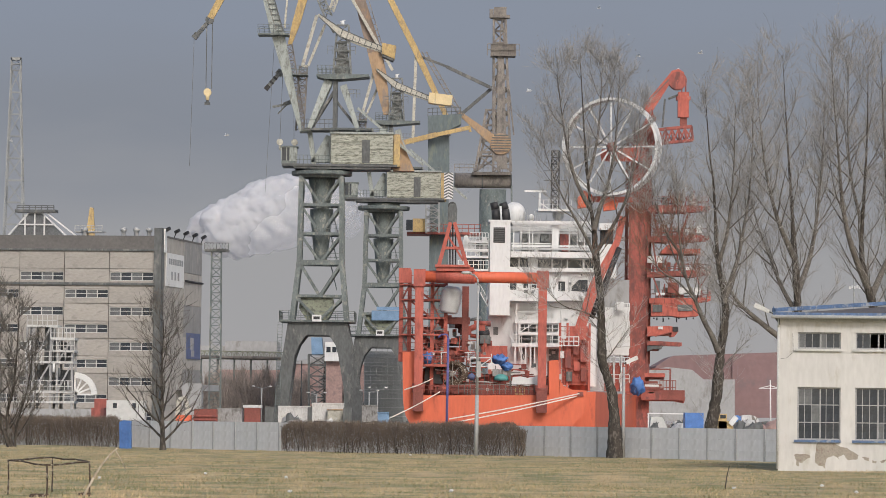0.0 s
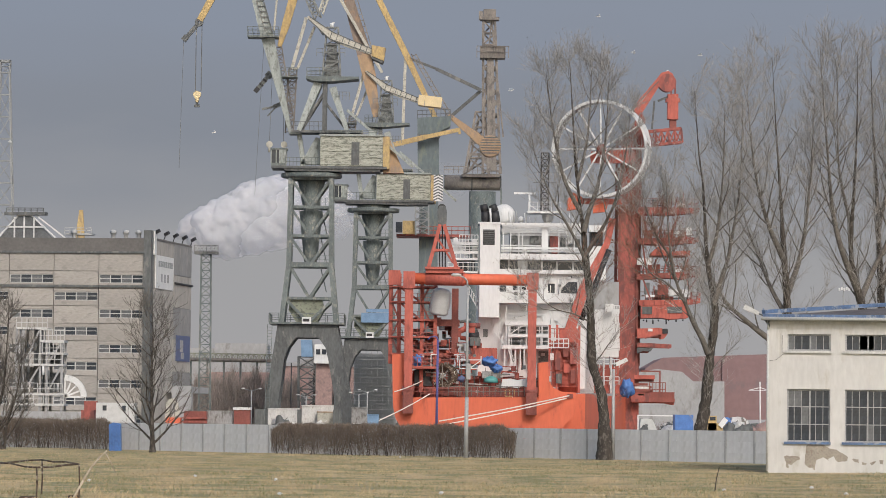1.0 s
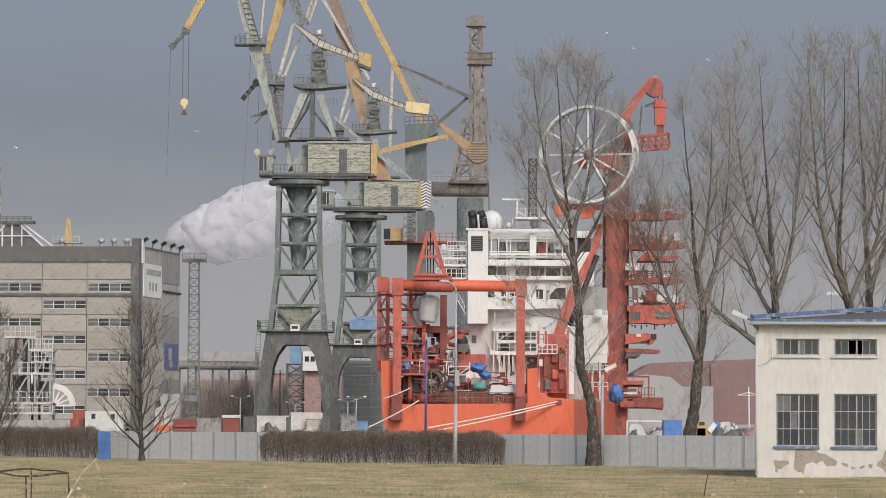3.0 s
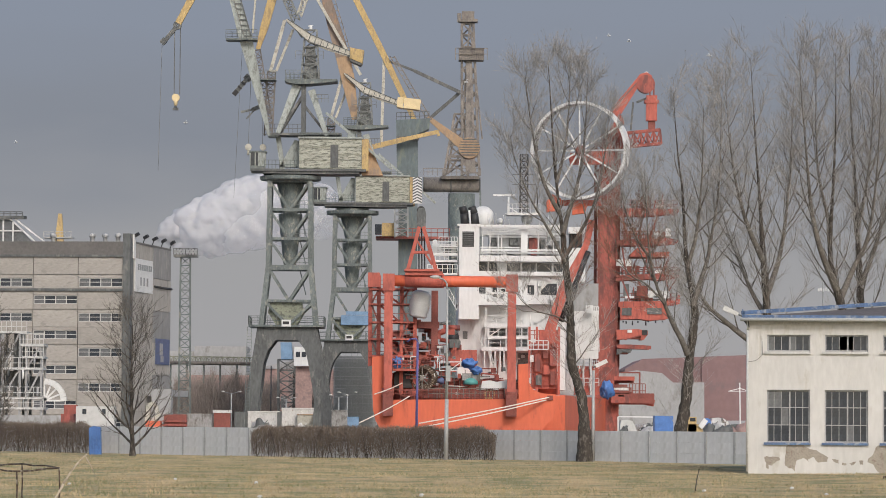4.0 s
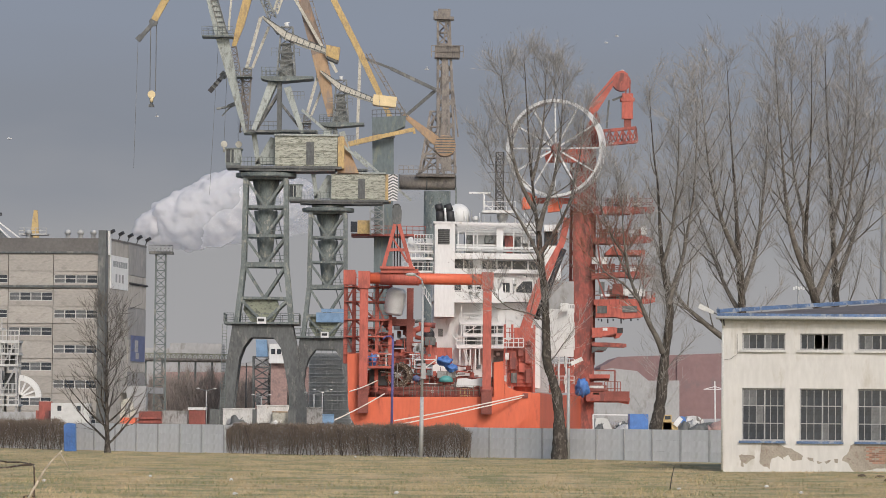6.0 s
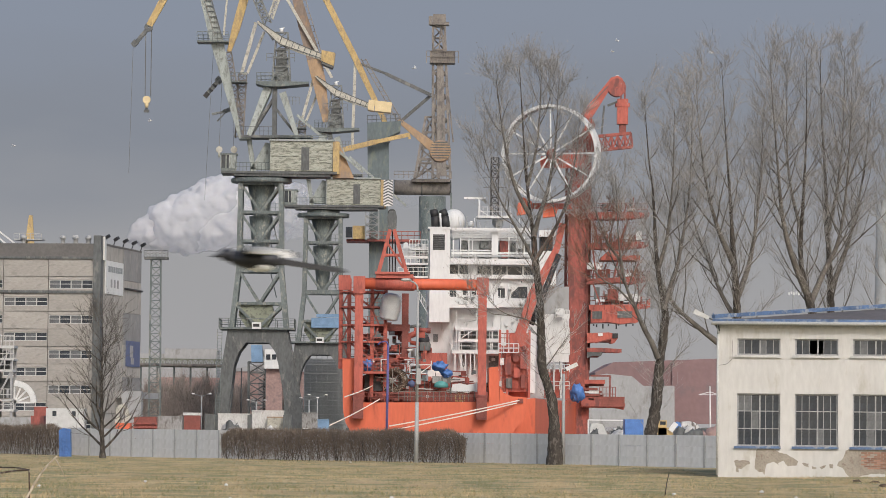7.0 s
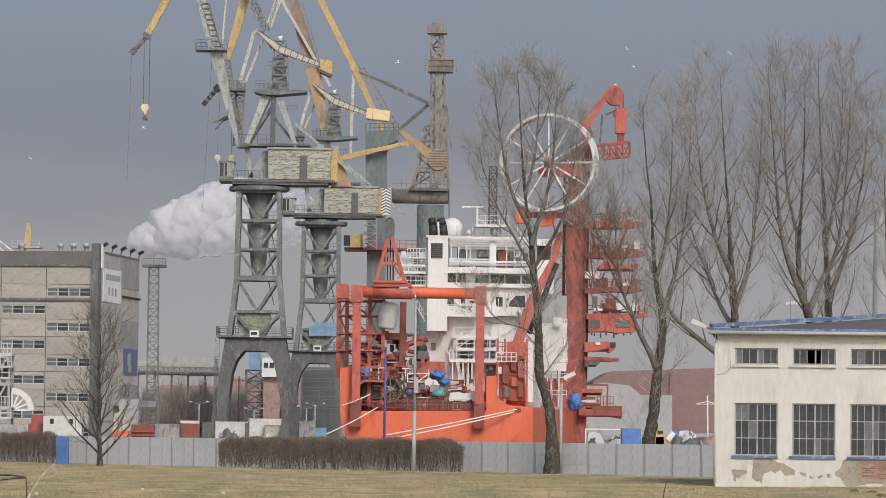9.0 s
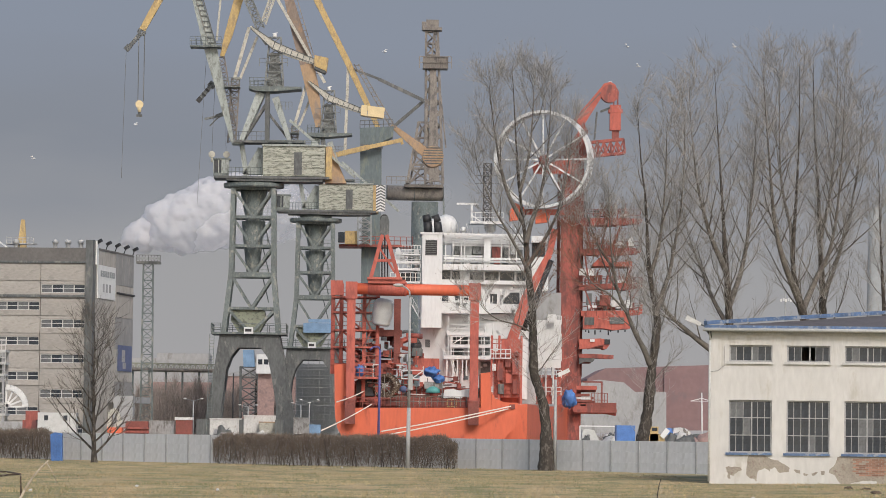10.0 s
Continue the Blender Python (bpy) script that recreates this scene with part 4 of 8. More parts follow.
def build_green_crane():
    """The crane with the green column, yellow boom and round counterweight."""
    c = thing("harbour_crane", (-0.67, 650.0, 0), "harbour crane with green column, yellow boom and round counterweight", "crane", "quay cranes")
    part("column", Geo().box(-2.45, 0.45, 648.5, 651.5, 0.0, 37.30), BLUE_STEEL, c, "dark blue-grey column")
    part("column_head", Geo().prism([(-2.70, 37.28), (0.53, 37.32), (0.42, 46.33), (2.15, 47.22), (2.31, 48.80), (-2.93, 48.47)], 647.5, 652.5), BLUE_STEEL, c, "dull green-grey plated column head")
    part("window_band", Geo().box(-2.89, 0.60, 647.3, 647.5, 45.34, 45.96), DARK_STEEL, c)
    g = Geo()
    g.rail((-2.92, 648.00, 48.33), (2.13, 648.00, 48.56), 1.3, 7, 0.05)
    part("roof_rail", g, DARK_STEEL, c)
    g = Geo().beam((0.14, 650.00, 48.07), (-4.71, 650.00, 58.26), 0.7, 1.0, 0.95, 1.0).beam((-4.71, 650.00, 58.26), (-9.37, 650.00, 67.40), 0.95, 1.0, 0.9, 0.9).beam((-9.37, 650.00, 67.40), (-13.50, 650.00, 76.13), 1.0, 0.9, 0.7, 0.7)
    bo = part("boom", g, YELLOW, c, "ochre yellow boom")
    g = Geo()
    for k in range(15):
        p = Vector((-3.83, 649.00, 58.18)).lerp(Vector((1.87, 649.00, 48.63)), k / 14)
        g.beam(p, p + Vector((0.75, 0, 0.15)), 0.1)
    g.beam((-4.00, 649.00, 58.44), (1.87, 649.00, 48.63), 0.16).beam((-3.31, 649.00, 58.45), (2.57, 649.00, 48.64), 0.16)
    part("boom_ladder", g, BROWN_STEEL, bo)
    g = Geo().beam((-4.70, 650.20, 57.99), (-0.14, 650.20, 56.30), 0.36).beam((-0.14, 650.50, 56.30), (6.89, 650.50, 53.06), 0.5).beam((6.89, 651.10, 53.06), (2.13, 651.10, 48.88), 0.5)
    each("strut", g, DARK_STEEL, c)
    part("rope_strut", Geo().beam((-4.88, 650.00, 57.99), (-5.23, 650.00, 44.24), 0.45), CREAM, c)
    g = Geo().beam((1.87, 650.00, 49.14), (7.16, 650.00, 45.01), 0.6, 0.8, 1.5, 0.8)
    part("counter_arm", g, RUST_BOOM, c, "ochre counterweight arm")
    g = Geo().lathe((8.37, 648.40, 44.31), (0, 1, 0), [(0.02, 0.0), (1.62, 0.0), (1.65, 0.1), (1.65, 3.0), (0.02, 3.0)], 28, False)
    w = part("round_weight", g, RUST_BOOM, c, "round ribbed counterweight")
    for k in range(7):
        z = -1.2 + k * 0.4
        l = math.sqrt(max(0.05, 1.6 ** 2 - z ** 2))
        part("rib", Geo().beam((8.39 - l, 648.36, 44.41 + z), (8.39 + l, 648.36, 44.41 + z), 0.16, 0.08), DARK_STEEL, w)
    part("swing_beam", Geo().beam((-7.80, 646.00, 43.87), (-1.57, 646.00, 45.42), 0.75).beam((-1.57, 646.00, 45.42), (3.62, 646.00, 46.61), 0.6).beam((3.45, 646.00, 46.70), (3.63, 646.00, 45.92), 0.4), YELLOW, c, "ochre swing beam")
    part("lower_platform", Geo().box(-5.93, 5.41, 646, 654, 30.14, 30.49), TOWER_RED, c)
    each("rail_bar", Geo().rail((-3.14, 646, 30.49), (5.41, 646, 30.49), 1.2, 9, 0.05), TOWER_RED, c)
    part("yellow_cab", Geo().box(-4.98, -3.07, 645, 647, 30.45, 32.46), YELLOW, c, "yellow cab")
    part("cab_window", Geo().box(-6.03, -5.03, 645.1, 646.9, 30.71, 32.28), PANE, c)
    g = Geo()
    lattice(g, (-1.99, 645.00, 30.34), (-2.06, 645.00, 36.15), 2.0, 2.0, 5, 0.12)
    part("ladder_tower", g, STONE_GREY, c)


build_green_crane()


def build_brown_crane():
    c = thing("harbour_crane", (8.32, 720.0, 0), "brown harbour crane with a tall latticed mast", "crane", "quay cranes")
    part("column", Geo().lathe((8.02, 720, 0), (0, 0, 1), [(2.4, 0.0), (2.3, 41.12), (0.1, 41.21)], 20), GREY_STEEL, c, "grey-green round column")
    drum = part("turntable", Geo().tube((1.44, 720, 42.62), (11.20, 720, 42.62), 1.28, n=28), BROWN_STEEL, c, "brown horizontal drum")
    for x in (1.40, 6.1, 11.05):
        part("drum_band", Geo().tube((x, 720, 42.62), (x + 0.2, 720, 42.62), 1.36, n=28), DARK_STEEL, drum)
    part("drum_seat", Geo().box(4.4, 11.0, 717.5, 722.5, 43.5, 44.0), BROWN_STEEL, drum)
    part("turntable_rail", Geo().rail((1.42, 716.4, 44.00), (11.18, 716.4, 44.00), 1.2, 12, 0.05), BROWN_STEEL, c)
    g = Geo()
    lattice(g, (9.54, 720.00, 44.24), (8.85, 720.00, 70.31), 3.0, 2.6, 13, 0.2, 0.66)
    part("mast", g, BROWN_STEEL, c)
    g = Geo().beam((9.52, 719.00, 44.56), (9.10, 719.00, 63.92), 1.7, 1.0, 1.1, 0.8)
    part("mast_core", g, BROWN_STEEL, c)
    g = Geo()
    lattice(g, (7.03, 720.00, 44.20), (7.48, 720.00, 54.77), 4.2, 3.0, 4, 0.2, 0.35)
    g.beam((5.38, 720.00, 44.38), (7.30, 720.00, 53.80), 0.35).beam((5.43, 719.00, 47.41), (11.13, 719.00, 47.48), 0.4).beam((5.66, 719.00, 44.52), (9.17, 719.00, 49.88), 0.35)
    part("machine_frame", g, BROWN_STEEL, c)
    g = Geo().box(7.37, 11.63, 718, 722, 63.91, 65.95)
    pl = part("platform", g, BROWN_STEEL, c)
    each("rail_bar", Geo().rail((6.79, 717.8, 63.91), (12.21, 717.8, 63.91), 2.0, 9, 0.06), BROWN_STEEL, pl)
    part("mast_head", Geo().box(7.28, 10.57, 718.5, 721.5, 70.51, 70.99).box(7.86, 9.99, 719, 721, 70.99, 72.35).box(7.09, 7.77, 718.6, 719.6, 70.51, 71.96), BROWN_STEEL, c)
    g = Geo()
    for u in (872, 908):
        g.beam((9.22, 719.00, 70.71), (9.47 + (u - 888) * 0.1, 719, 50.43), 0.25)
    part("stay", g, BROWN_STEEL, c)
    part("front_leg", Geo().beam((11.15, 716.00, 41.52), (11.40, 716.00, 28.05), 0.3), GREY_STEEL, c)


build_brown_crane()



# ---- the red pipe-laying ship, stern towards the lawn ----
SHIP = thing("work_ship", (6.11, 500.0, -2.2), "red offshore work ship with white superstructure, moored stern on", "ship")
LEAN_X = 0.12  # how far the ship runs to the side for each metre ahead


def build_hull():
    main = [(-1.2, -5.0), (-2.6, -0.6), (-3.7, 0.9), (-4.45, 2.2), (-4.72, 3.4), (-4.79, 4.62), (16.98, 4.89), (16.93, 3.81), (16.60, 2.60), (15.68, 1.66), (14.21, -0.6), (13.14, -5.0)]
    part("transom", Geo().prism(main, 500, 512), HULL_ORANGE, SHIP, "orange-red stern plating with rounded bilge")
    part("quarter_bulwark", Geo().prism([(-4.79, 4.55), (-4.92, 9.71), (-3.38, 9.86), (-3.18, 4.55)], 499.97, 507), HULL_ORANGE, SHIP)
    part("quarter_bulwark", Geo().prism([(12.50, 4.60), (12.45, 8.92), (13.59, 9.06), (13.77, 4.60)], 499.97, 507), HULL_ORANGE, SHIP)
    part("quarter_bulwark", Geo().prism([(13.77, 4.58), (13.75, 6.72), (14.22, 5.99), (15.23, 5.53), (16.98, 5.42), (16.98, 4.64)], 499.975, 507), HULL_ORANGE, SHIP)
    g = Geo()
    rows = []
    for y in (512, 530, 560, 600, 622, 634):
        k = max(0.0, (y - 600) / 34)
        mid, half = 6.16 + (y - 500) * LEAN_X, 10.859 * (1 - k * 0.85)
        rows.append([(mid - half, y, -5), (mid - half, y, 4.42), (mid + half, y, 5.42), (mid + half, y, -5)])
    vs = [p for r in rows for p in r]
    fs = [(4 * i + j, 4 * i + j + 4, 4 * i + (j + 1) % 4 + 4, 4 * i + (j + 1) % 4) for i in range(len(rows) - 1) for j in range(4)]
    part("hull", g.add(vs, fs + [(0, 1, 2, 3), (20, 23, 22, 21)]), HULL_ORANGE, SHIP, "orange-red hull side")
    part("bulwark_rail", Geo().rail((-1.51, 500.60, 4.53), (12.78, 500.60, 4.43), 1.25, 22, 0.05), SHIP_DARK, SHIP)
    part("deck_rail", Geo().rail((-2.68, 504.00, 5.48), (13.53, 504.00, 5.54), 1.2, 24, 0.045), SHIP_DARK, SHIP)
    for a, b in (((16.17, 499.90, 5.08), (0.72, 490.00, 1.88)), ((15.77, 499.90, 4.74), (1.06, 489.00, 1.42)), ((-0.44, 499.90, 5.07), (-6.30, 490.00, 1.86)), ((-1.00, 504.00, 6.85), (-4.52, 492.00, 5.24))):
        a, b = Vector(a), Vector(b)
        pts = [a.lerp(b, k / 8) - Vector((0, 0, 0.12 * math.sin(math.pi * k / 8))) for k in range(9)]
        solid("mooring_rope", Geo().path(pts, 0.075, n=5), ROPE, b, "pale mooring rope hanging from the stern of the ship", "rope", "mooring ropes")
    part("fairlead", Geo().box(15.91, 16.58, 499.8, 500.1, 4.74, 5.28), SHIP_DARK, SHIP)


def build_gantry():
    y = 499.2
    gan = part("gantry_beam", Geo().tube((-3.35, 499.20, 18.75), (11.45, 499.20, 18.67), 0.67031, n=20), HULL_ORANGE, SHIP, "orange-red round gantry beam")
    part("gantry_sleeve", Geo().tube((-1.08, 499.20, 18.78), (3.55, 499.20, 18.74), 0.83788, n=20).box(-1.02, 3.41, y - 1.0, y + 1.0, 19.37, 19.84), SHIP_RED, gan)
    for u, lab in ((741, 0), (959, 1)):
        x = -0.11 + (u - 784) * 0.067031
        leg = part("gantry_leg", Geo().box(x - 0.50, x + 0.50, y - 0.5, y + 0.5, 3.14, 18.22), SHIP_RED, SHIP)
        part("leg_shoe", Geo().box(x - 0.62, x + 0.62, y - 0.62, y + 0.62, 2.74, 5.35).tube((x - 0.75, y, 5.48), (x + 0.75, y, 5.48), 0.55, n=14), SHIP_DARK, leg)
        part("leg_collar", Geo().box(x - 0.7, x + 0.7, y - 0.7, y + 0.7, 17.54, 19.56), SHIP_RED, leg)
        part("leg_cylinder", Geo().tube((x + 0.2, y + 2.5, 8.70), (x + 0.1, y + 0.4, 15.06), 0.22, n=10), SHIP_DARK, leg)
    a = Geo()
    for yy in (498.6, 500.2):
        a.beam((-0.76, yy, 19.95), (0.59, yy, 25.14), 0.42)
        a.beam((2.60, yy, 19.99), (1.06, yy, 25.15), 0.42)
        a.beam((-0.11, yy, 22.11), (1.90, yy, 22.13), 0.3)
        a.beam((0.27, yy, 23.59), (2.15, yy, 20.66), 0.2)
    each("a_frame_leg", a, SHIP_RED, gan)
    h = part("sheave_head", Geo().prism([(0.32, 24.94), (0.24, 26.68), (0.50, 27.36), (1.17, 27.36), (1.38, 26.70), (1.33, 24.95)][::-1], 498.4, 500.4), DARK_STEEL, gan, "dark sheave head")
    for k in range(3):
        part("sheave", Geo().lathe((0.77, 498.6 + 0.6 * k, 27.09), (0, 1, 0), [(0.02, 0), (0.5, 0), (0.5, 0.3), (0.02, 0.3)], 14, False), BLACK, h)
    for u in (796, 801, 806):
        part("hoist_rope", Geo().tube((-0.29 + (u - 784) * 0.067031, 499.4, 25.80), (-0.22 + (u - 784) * 0.067031, 499.4, 19.56), 0.09, n=5), BLACK, gan)
    part("head_platform", Geo().box(-1.16, 3.00, 497.9, 500.9, 19.84, 20.11), SHIP_RED, gan)


def build_red_tower_left():
    """The latticed red winch tower on the quarter deck."""
    y0, y1 = 503.0, 508.0
    g = Geo()
    for u in (708, 723, 764, 788):
        for yy in (y0, y1):
            g.box(-0.11 + (u - 784) * 0.067031 - 0.22, -0.11 + (u - 784) * 0.067031 + 0.22, yy - 0.2, yy + 0.2, 5.35 if u > 715 else 8.70, 19.56)
    each("tower_post", g, SHIP_RED, SHIP)
    g = Geo()
    lv = [17.85, 16.04, 13.89, 11.88, 9.87]
    x0, x1 = -5.38, 0.25
    for z in lv:
        g.box(x0, x1, y0 - 0.6, y1 + 0.4, z - 0.09, z + 0.09)
    each("tower_floor", g, SHIP_RED, SHIP)
    g = Geo()
    for i in range(len(lv) - 1):
        for a, b in ((x0 + 0.3, x0 + 1.2), (x0 + 3.8, x0 + 4.8)):
            if (i % 2) == 0:
                a, b = b, a
            g.beam((a, y0 - 0.2, lv[i]), (b, y0 - 0.2, lv[i + 1]), 0.2)
        g.beam((x0 + 1.2, y0, lv[i]), (x0 + 3.8, y0, lv[i + 1]), 0.24)
    each("tower_brace", g, TOWER_RED, SHIP)
    for k, z in enumerate(lv):
        part("tower_rail", Geo().rail((x0, y0 - 0.6, z), (x1, y0 - 0.6, z), 1.05, 5, 0.03), TOWER_RED, SHIP)
    part("tower_cap", Geo().box(x0 - 0.1, x0 + 1.3, y0 - 0.8, y0 + 1.0, 18.05, 19.80), SHIP_RED, SHIP)
    part("winch_drum", Geo().lathe((0.70, 502.20, 16.01), (0.16, 0, 1), [(0.1, 1.72), (0.75, 1.66), (1.05, 1.4), (1.22, 1.05), (1.18, 1.0), (1.26, 0.5), (1.2, 0.45), (1.26, -0.1), (1.19, -0.15), (1.22, -0.7), (1.14, -0.75), (1.12, -1.3), (0.85, -1.55), (0.1, -1.6)], 26), WHITE, SHIP, "white covered winch drum")
    part("winch_frame", Geo().box(2.11, 2.91, 505, 508, 10.06, 17.78).box(-1.09, 3.07, 505.1, 507.9, 13.27, 14.07), SHIP_DARK, SHIP)
    # machinery on the quarter deck
    rnd = random.Random(8)
    for k in range(110):
        u, v = rnd.uniform(745, 862), rnd.uniform(560, 690)
        w, h = rnd.uniform(0.15, 0.8), rnd.uniform(0.12, 0.6)
        x, z, y = -0.09 + (u - 784) * 0.067031, 9.37 - (v - 630) * 0.067031, rnd.uniform(506, 512)
        g = Geo().box(x - w, x + w, y - 0.6, y + 0.6, z - h, z + h) if k % 3 else Geo().tube((x - w, y, z), (x + w, y, z + rnd.uniform(-0.5, 0.5)), h * 0.6, n=10)
        part("machine", g, rnd.choice([SHIP_RED, SHIP_RED, TOWER_RED, SHIP_DARK, SHIP_RED, TOWER_RED, MID_STEEL, SHIP_WHITE]), SHIP)
    part("deck_machine_base", Geo().box(-2.69, 12.72, 509, 513, 4.36, 7.23), TOWER_RED, SHIP)
    # close-set small gear: boxes, pipes, valves, thin posts
    paints = [SHIP_RED, TOWER_RED, SHIP_RED, SHIP_DARK, MID_STEEL, DIRTY, TOWER_RED, DARK_STEEL]
    for k in range(230):
        u, v = rnd.uniform(738, 975), rnd.uniform(598, 696)
        if u > 862 and v < 640:
            continue
        x, z, y = -0.09 + (u - 784) * 0.067031, 9.37 - (v - 630) * 0.067031, rnd.uniform(502.6, 505.5)
        w, h = rnd.uniform(0.06, 0.32), rnd.uniform(0.06, 0.30)
        if k % 4 == 0:
            part("stanchion", Geo().box(x - 0.05, x + 0.05, y - 0.05, y + 0.05, z - 0.9, z + 0.7), paints[(k // 4) % 8], SHIP)
        elif k % 4 == 1:
            part("pipe", Geo().tube((x - w * 5, y, z), (x + w * 5, y, z + rnd.uniform(-0.3, 0.3)), 0.07, n=8), paints[(k // 4 + 3) % 8], SHIP)
        else:
            part("fitting", Geo().box(x - w, x + w, y - 0.3, y + 0.3, z - h, z + h), paints[(k * 5 + k // 7) % 8], SHIP)
    for v in (697, 640):
        z = 9.37 - (v - 630) * 0.067031
        part("deck_rail", Geo().rail((-2.65, 501.9, z), (12.42 if v > 660 else 4.38, 501.9, z), 1.0, 18, 0.035), TOWER_RED, SHIP)
    part("deck_house", Geo().box(4.46, 7.61, 506, 512, 8.77, 10.71), SHIP_RED, SHIP, "red deck house")
    part("dark_box", Geo().box(4.31, 5.52, 505.5, 511, 10.97, 11.97), DARK_STEEL, SHIP)


def build_superstructure():
    """White accommodation block: funnel casing, wheelhouse, open top deck, galleries with rails and stairs."""
    w = SHIP_WHITE
    ya = 540.0

    def block(name, x0, x1, z0, z1, y0, y1, m=w, label="", parent=None):
        return part(name, Geo().box(x0, x1, y0, y1, z0, z1), m, parent or SHIP, label)

    # main volumes
    block("accommodation", 5.49, 19.26, 17.23, 21.40, 540, 562, w, "white accommodation block")
    block("wheelhouse", 8.56, 19.27, 21.24, 23.48, 541, 556, w, "white wheelhouse under the open deck")
    block("accommodation_lower", 5.65, 19.49, 6.25, 17.16, 541.5, 564, w, "white lower deck house")
    fun = block("funnel", 5.74, 8.31, 15.19, 27.34, 538, 545, w, "tall white funnel casing")
    part("funnel_rim", Geo().box(5.50, 8.43, 537.9, 545.1, 27.12, 27.37), w, fun)
    block("louvre_box", 6.14, 7.63, 24.44, 26.40, 537.95, 538, BLACK, parent=fun)
    z0, z1 = 24.44, 26.40
    for k in range(8):
        zz = z0 + (z1 - z0) * (k + 0.5) / 8
        part("louvre", Geo().box(6.19, 7.58, 537.88, 537.945, zz - 0.05, zz + 0.05), DARK_STEEL, fun)
    part("exhaust", Geo().path([(6.47, 539.50, 27.38), (6.38, 539.50, 28.75), (6.14, 539.50, 29.67)], 0.56, 0.50, 14), BLACK, fun, "black bent exhaust pipe")
    part("exhaust", Geo().path([(7.79, 539.50, 27.40), (7.62, 539.50, 28.77), (7.31, 539.50, 29.64)], 0.56, 0.50, 14), BLACK, fun, "black bent exhaust pipe")
    part("steam_pipe", Geo().tube((7.13, 539.00, 27.37), (7.01, 539.00, 29.16), 0.14, n=8), w, fun)
    for x, z, r, foot, deep in ((*(8.90, 28.63, 1.46, 26.14), 546), (*(14.57, 28.51, 0.75, 26.54), 545), (*(11.11, 28.11, 0.38, 26.50), 545)):
        dome = part("radome", Geo().lathe((x, deep, z), (0, 0, 1), [(0.05, r)] + [(r * math.sin(a), r * math.cos(a)) for a in (0.3, 0.6, 0.9, 1.2, 1.5)] + [(r * 0.98, -r * 0.5), (r * 0.8, -r * 0.85), (r * 0.3, -r)], 24), w, SHIP, "white radome")
        part("radome_stand", Geo().tube((x, deep, foot), (x, deep, z - r * 0.9), r * 0.45, n=12), w, dome)
    for x0, x1, z0, z1 in ((8.31, 9.42, 21.49, 22.65), (9.61, 10.67, 21.50, 22.61), (11.93, 13.66, 21.33, 22.51), (13.88, 15.61, 21.31, 22.53), (15.80, 17.66, 21.34, 22.51), (17.92, 19.05, 21.31, 22.48)):
        win = part("window", Geo().box(x0, x1, 540.94, 541.0, z0, z1), PANE, SHIP, "dark wheelhouse window")
        for a, b, c, d in ((x0 - 0.09, x1 + 0.09, z1, z1 + 0.08), (x0 - 0.09, x1 + 0.09, z0 - 0.08, z0)):
            part("window_frame", Geo().box(a, b, 540.88, 540.99, c, d), w, win)
    for x0, x1, z0, z1 in ((14.56, 15.42, 18.44, 19.65), (7.76, 9.19, 18.50, 19.32), (17.15, 17.60, 20.42, 20.63), (10.07, 10.64, 18.78, 19.54), (11.19, 11.73, 18.80, 19.55)):
        block("window", x0, x1, z0, z1, 539.94, 540.0, PANE)
    part("slanted_window", Geo().prism([(16.23, 18.47), (18.32, 18.39), (18.30, 19.89), (17.16, 19.87), (16.32, 19.06)], 539.93, 540.0), PANE, SHIP, "dark slanted window")
    for x0, x1, z0, z1 in ((8.39, 19.20, 22.67, 23.41), (6.18, 12.14, 20.70, 21.32), (12.14, 19.23, 20.87, 21.32)):
        block("fascia", x0, x1, z0, z1, 539.2, 542.4)
    for x0, x1, z0, z1, y0 in ((*(7.09, 14.65, 17.06, 17.51), 538.5), (*(9.03, 14.81, 14.25, 14.63), 538.5), (*(9.45, 14.83, 12.77, 13.09), 538.5), (*(8.65, 17.33, 11.22, 11.68), 538.5)):
        deck = block("gallery_deck", x0, x1, z0, z1, y0, 541.6)
        part("rail", Geo().rail((x0, y0 + 0.05, z1), (x1, y0 + 0.05, z1), 1.05, max(4, int((x1 - x0) / 1.1)), 0.035), w, deck)
    # flat grey sheets on the wall, coloured like the shade inside recesses
    for x0, x1, z0, z1 in ((9.67, 11.78, 13.23, 14.11), (12.29, 14.65, 13.27, 14.15), (9.62, 11.30, 11.78, 12.60), (13.56, 14.79, 11.84, 12.73), (9.84, 10.37, 9.54, 11.05), (11.23, 11.69, 8.56, 11.19), (13.46, 14.82, 9.34, 10.98), (6.31, 6.92, 12.74, 13.74)):
        block("recess_shade", x0, x1, z0, z1, 541.44, 541.5, MID_STEEL)
    for x0, x1, z0, z1 in ((9.17, 9.30, 11.35, 16.69), (9.52, 9.68, 11.36, 14.46), (11.75, 11.88, 11.61, 16.73), (9.01, 9.17, 8.25, 11.35), (9.80, 9.97, 8.39, 11.37), (10.35, 10.51, 8.52, 11.37), (11.00, 11.16, 8.28, 11.38), (11.49, 11.65, 8.53, 11.39), (13.74, 13.90, 11.54, 14.52), (14.56, 14.72, 11.42, 14.53)):
        block("pillar", x0, x1, z0, z1, 538.6, 538.85)
    for x0, x1, z0, z1 in ((8.72, 8.85, 23.31, 27.31), (9.67, 9.79, 23.32, 27.33), (11.17, 11.29, 23.34, 27.35), (17.86, 17.99, 23.43, 27.44), (18.91, 19.04, 23.45, 27.45), (13.72, 14.57, 23.38, 27.44), (10.72, 10.86, 23.34, 26.34), (15.87, 16.00, 23.41, 26.41), (16.92, 17.03, 23.42, 26.42)):
        block("deck_post", x0, x1, z0, z1, 541.6, 541.8)
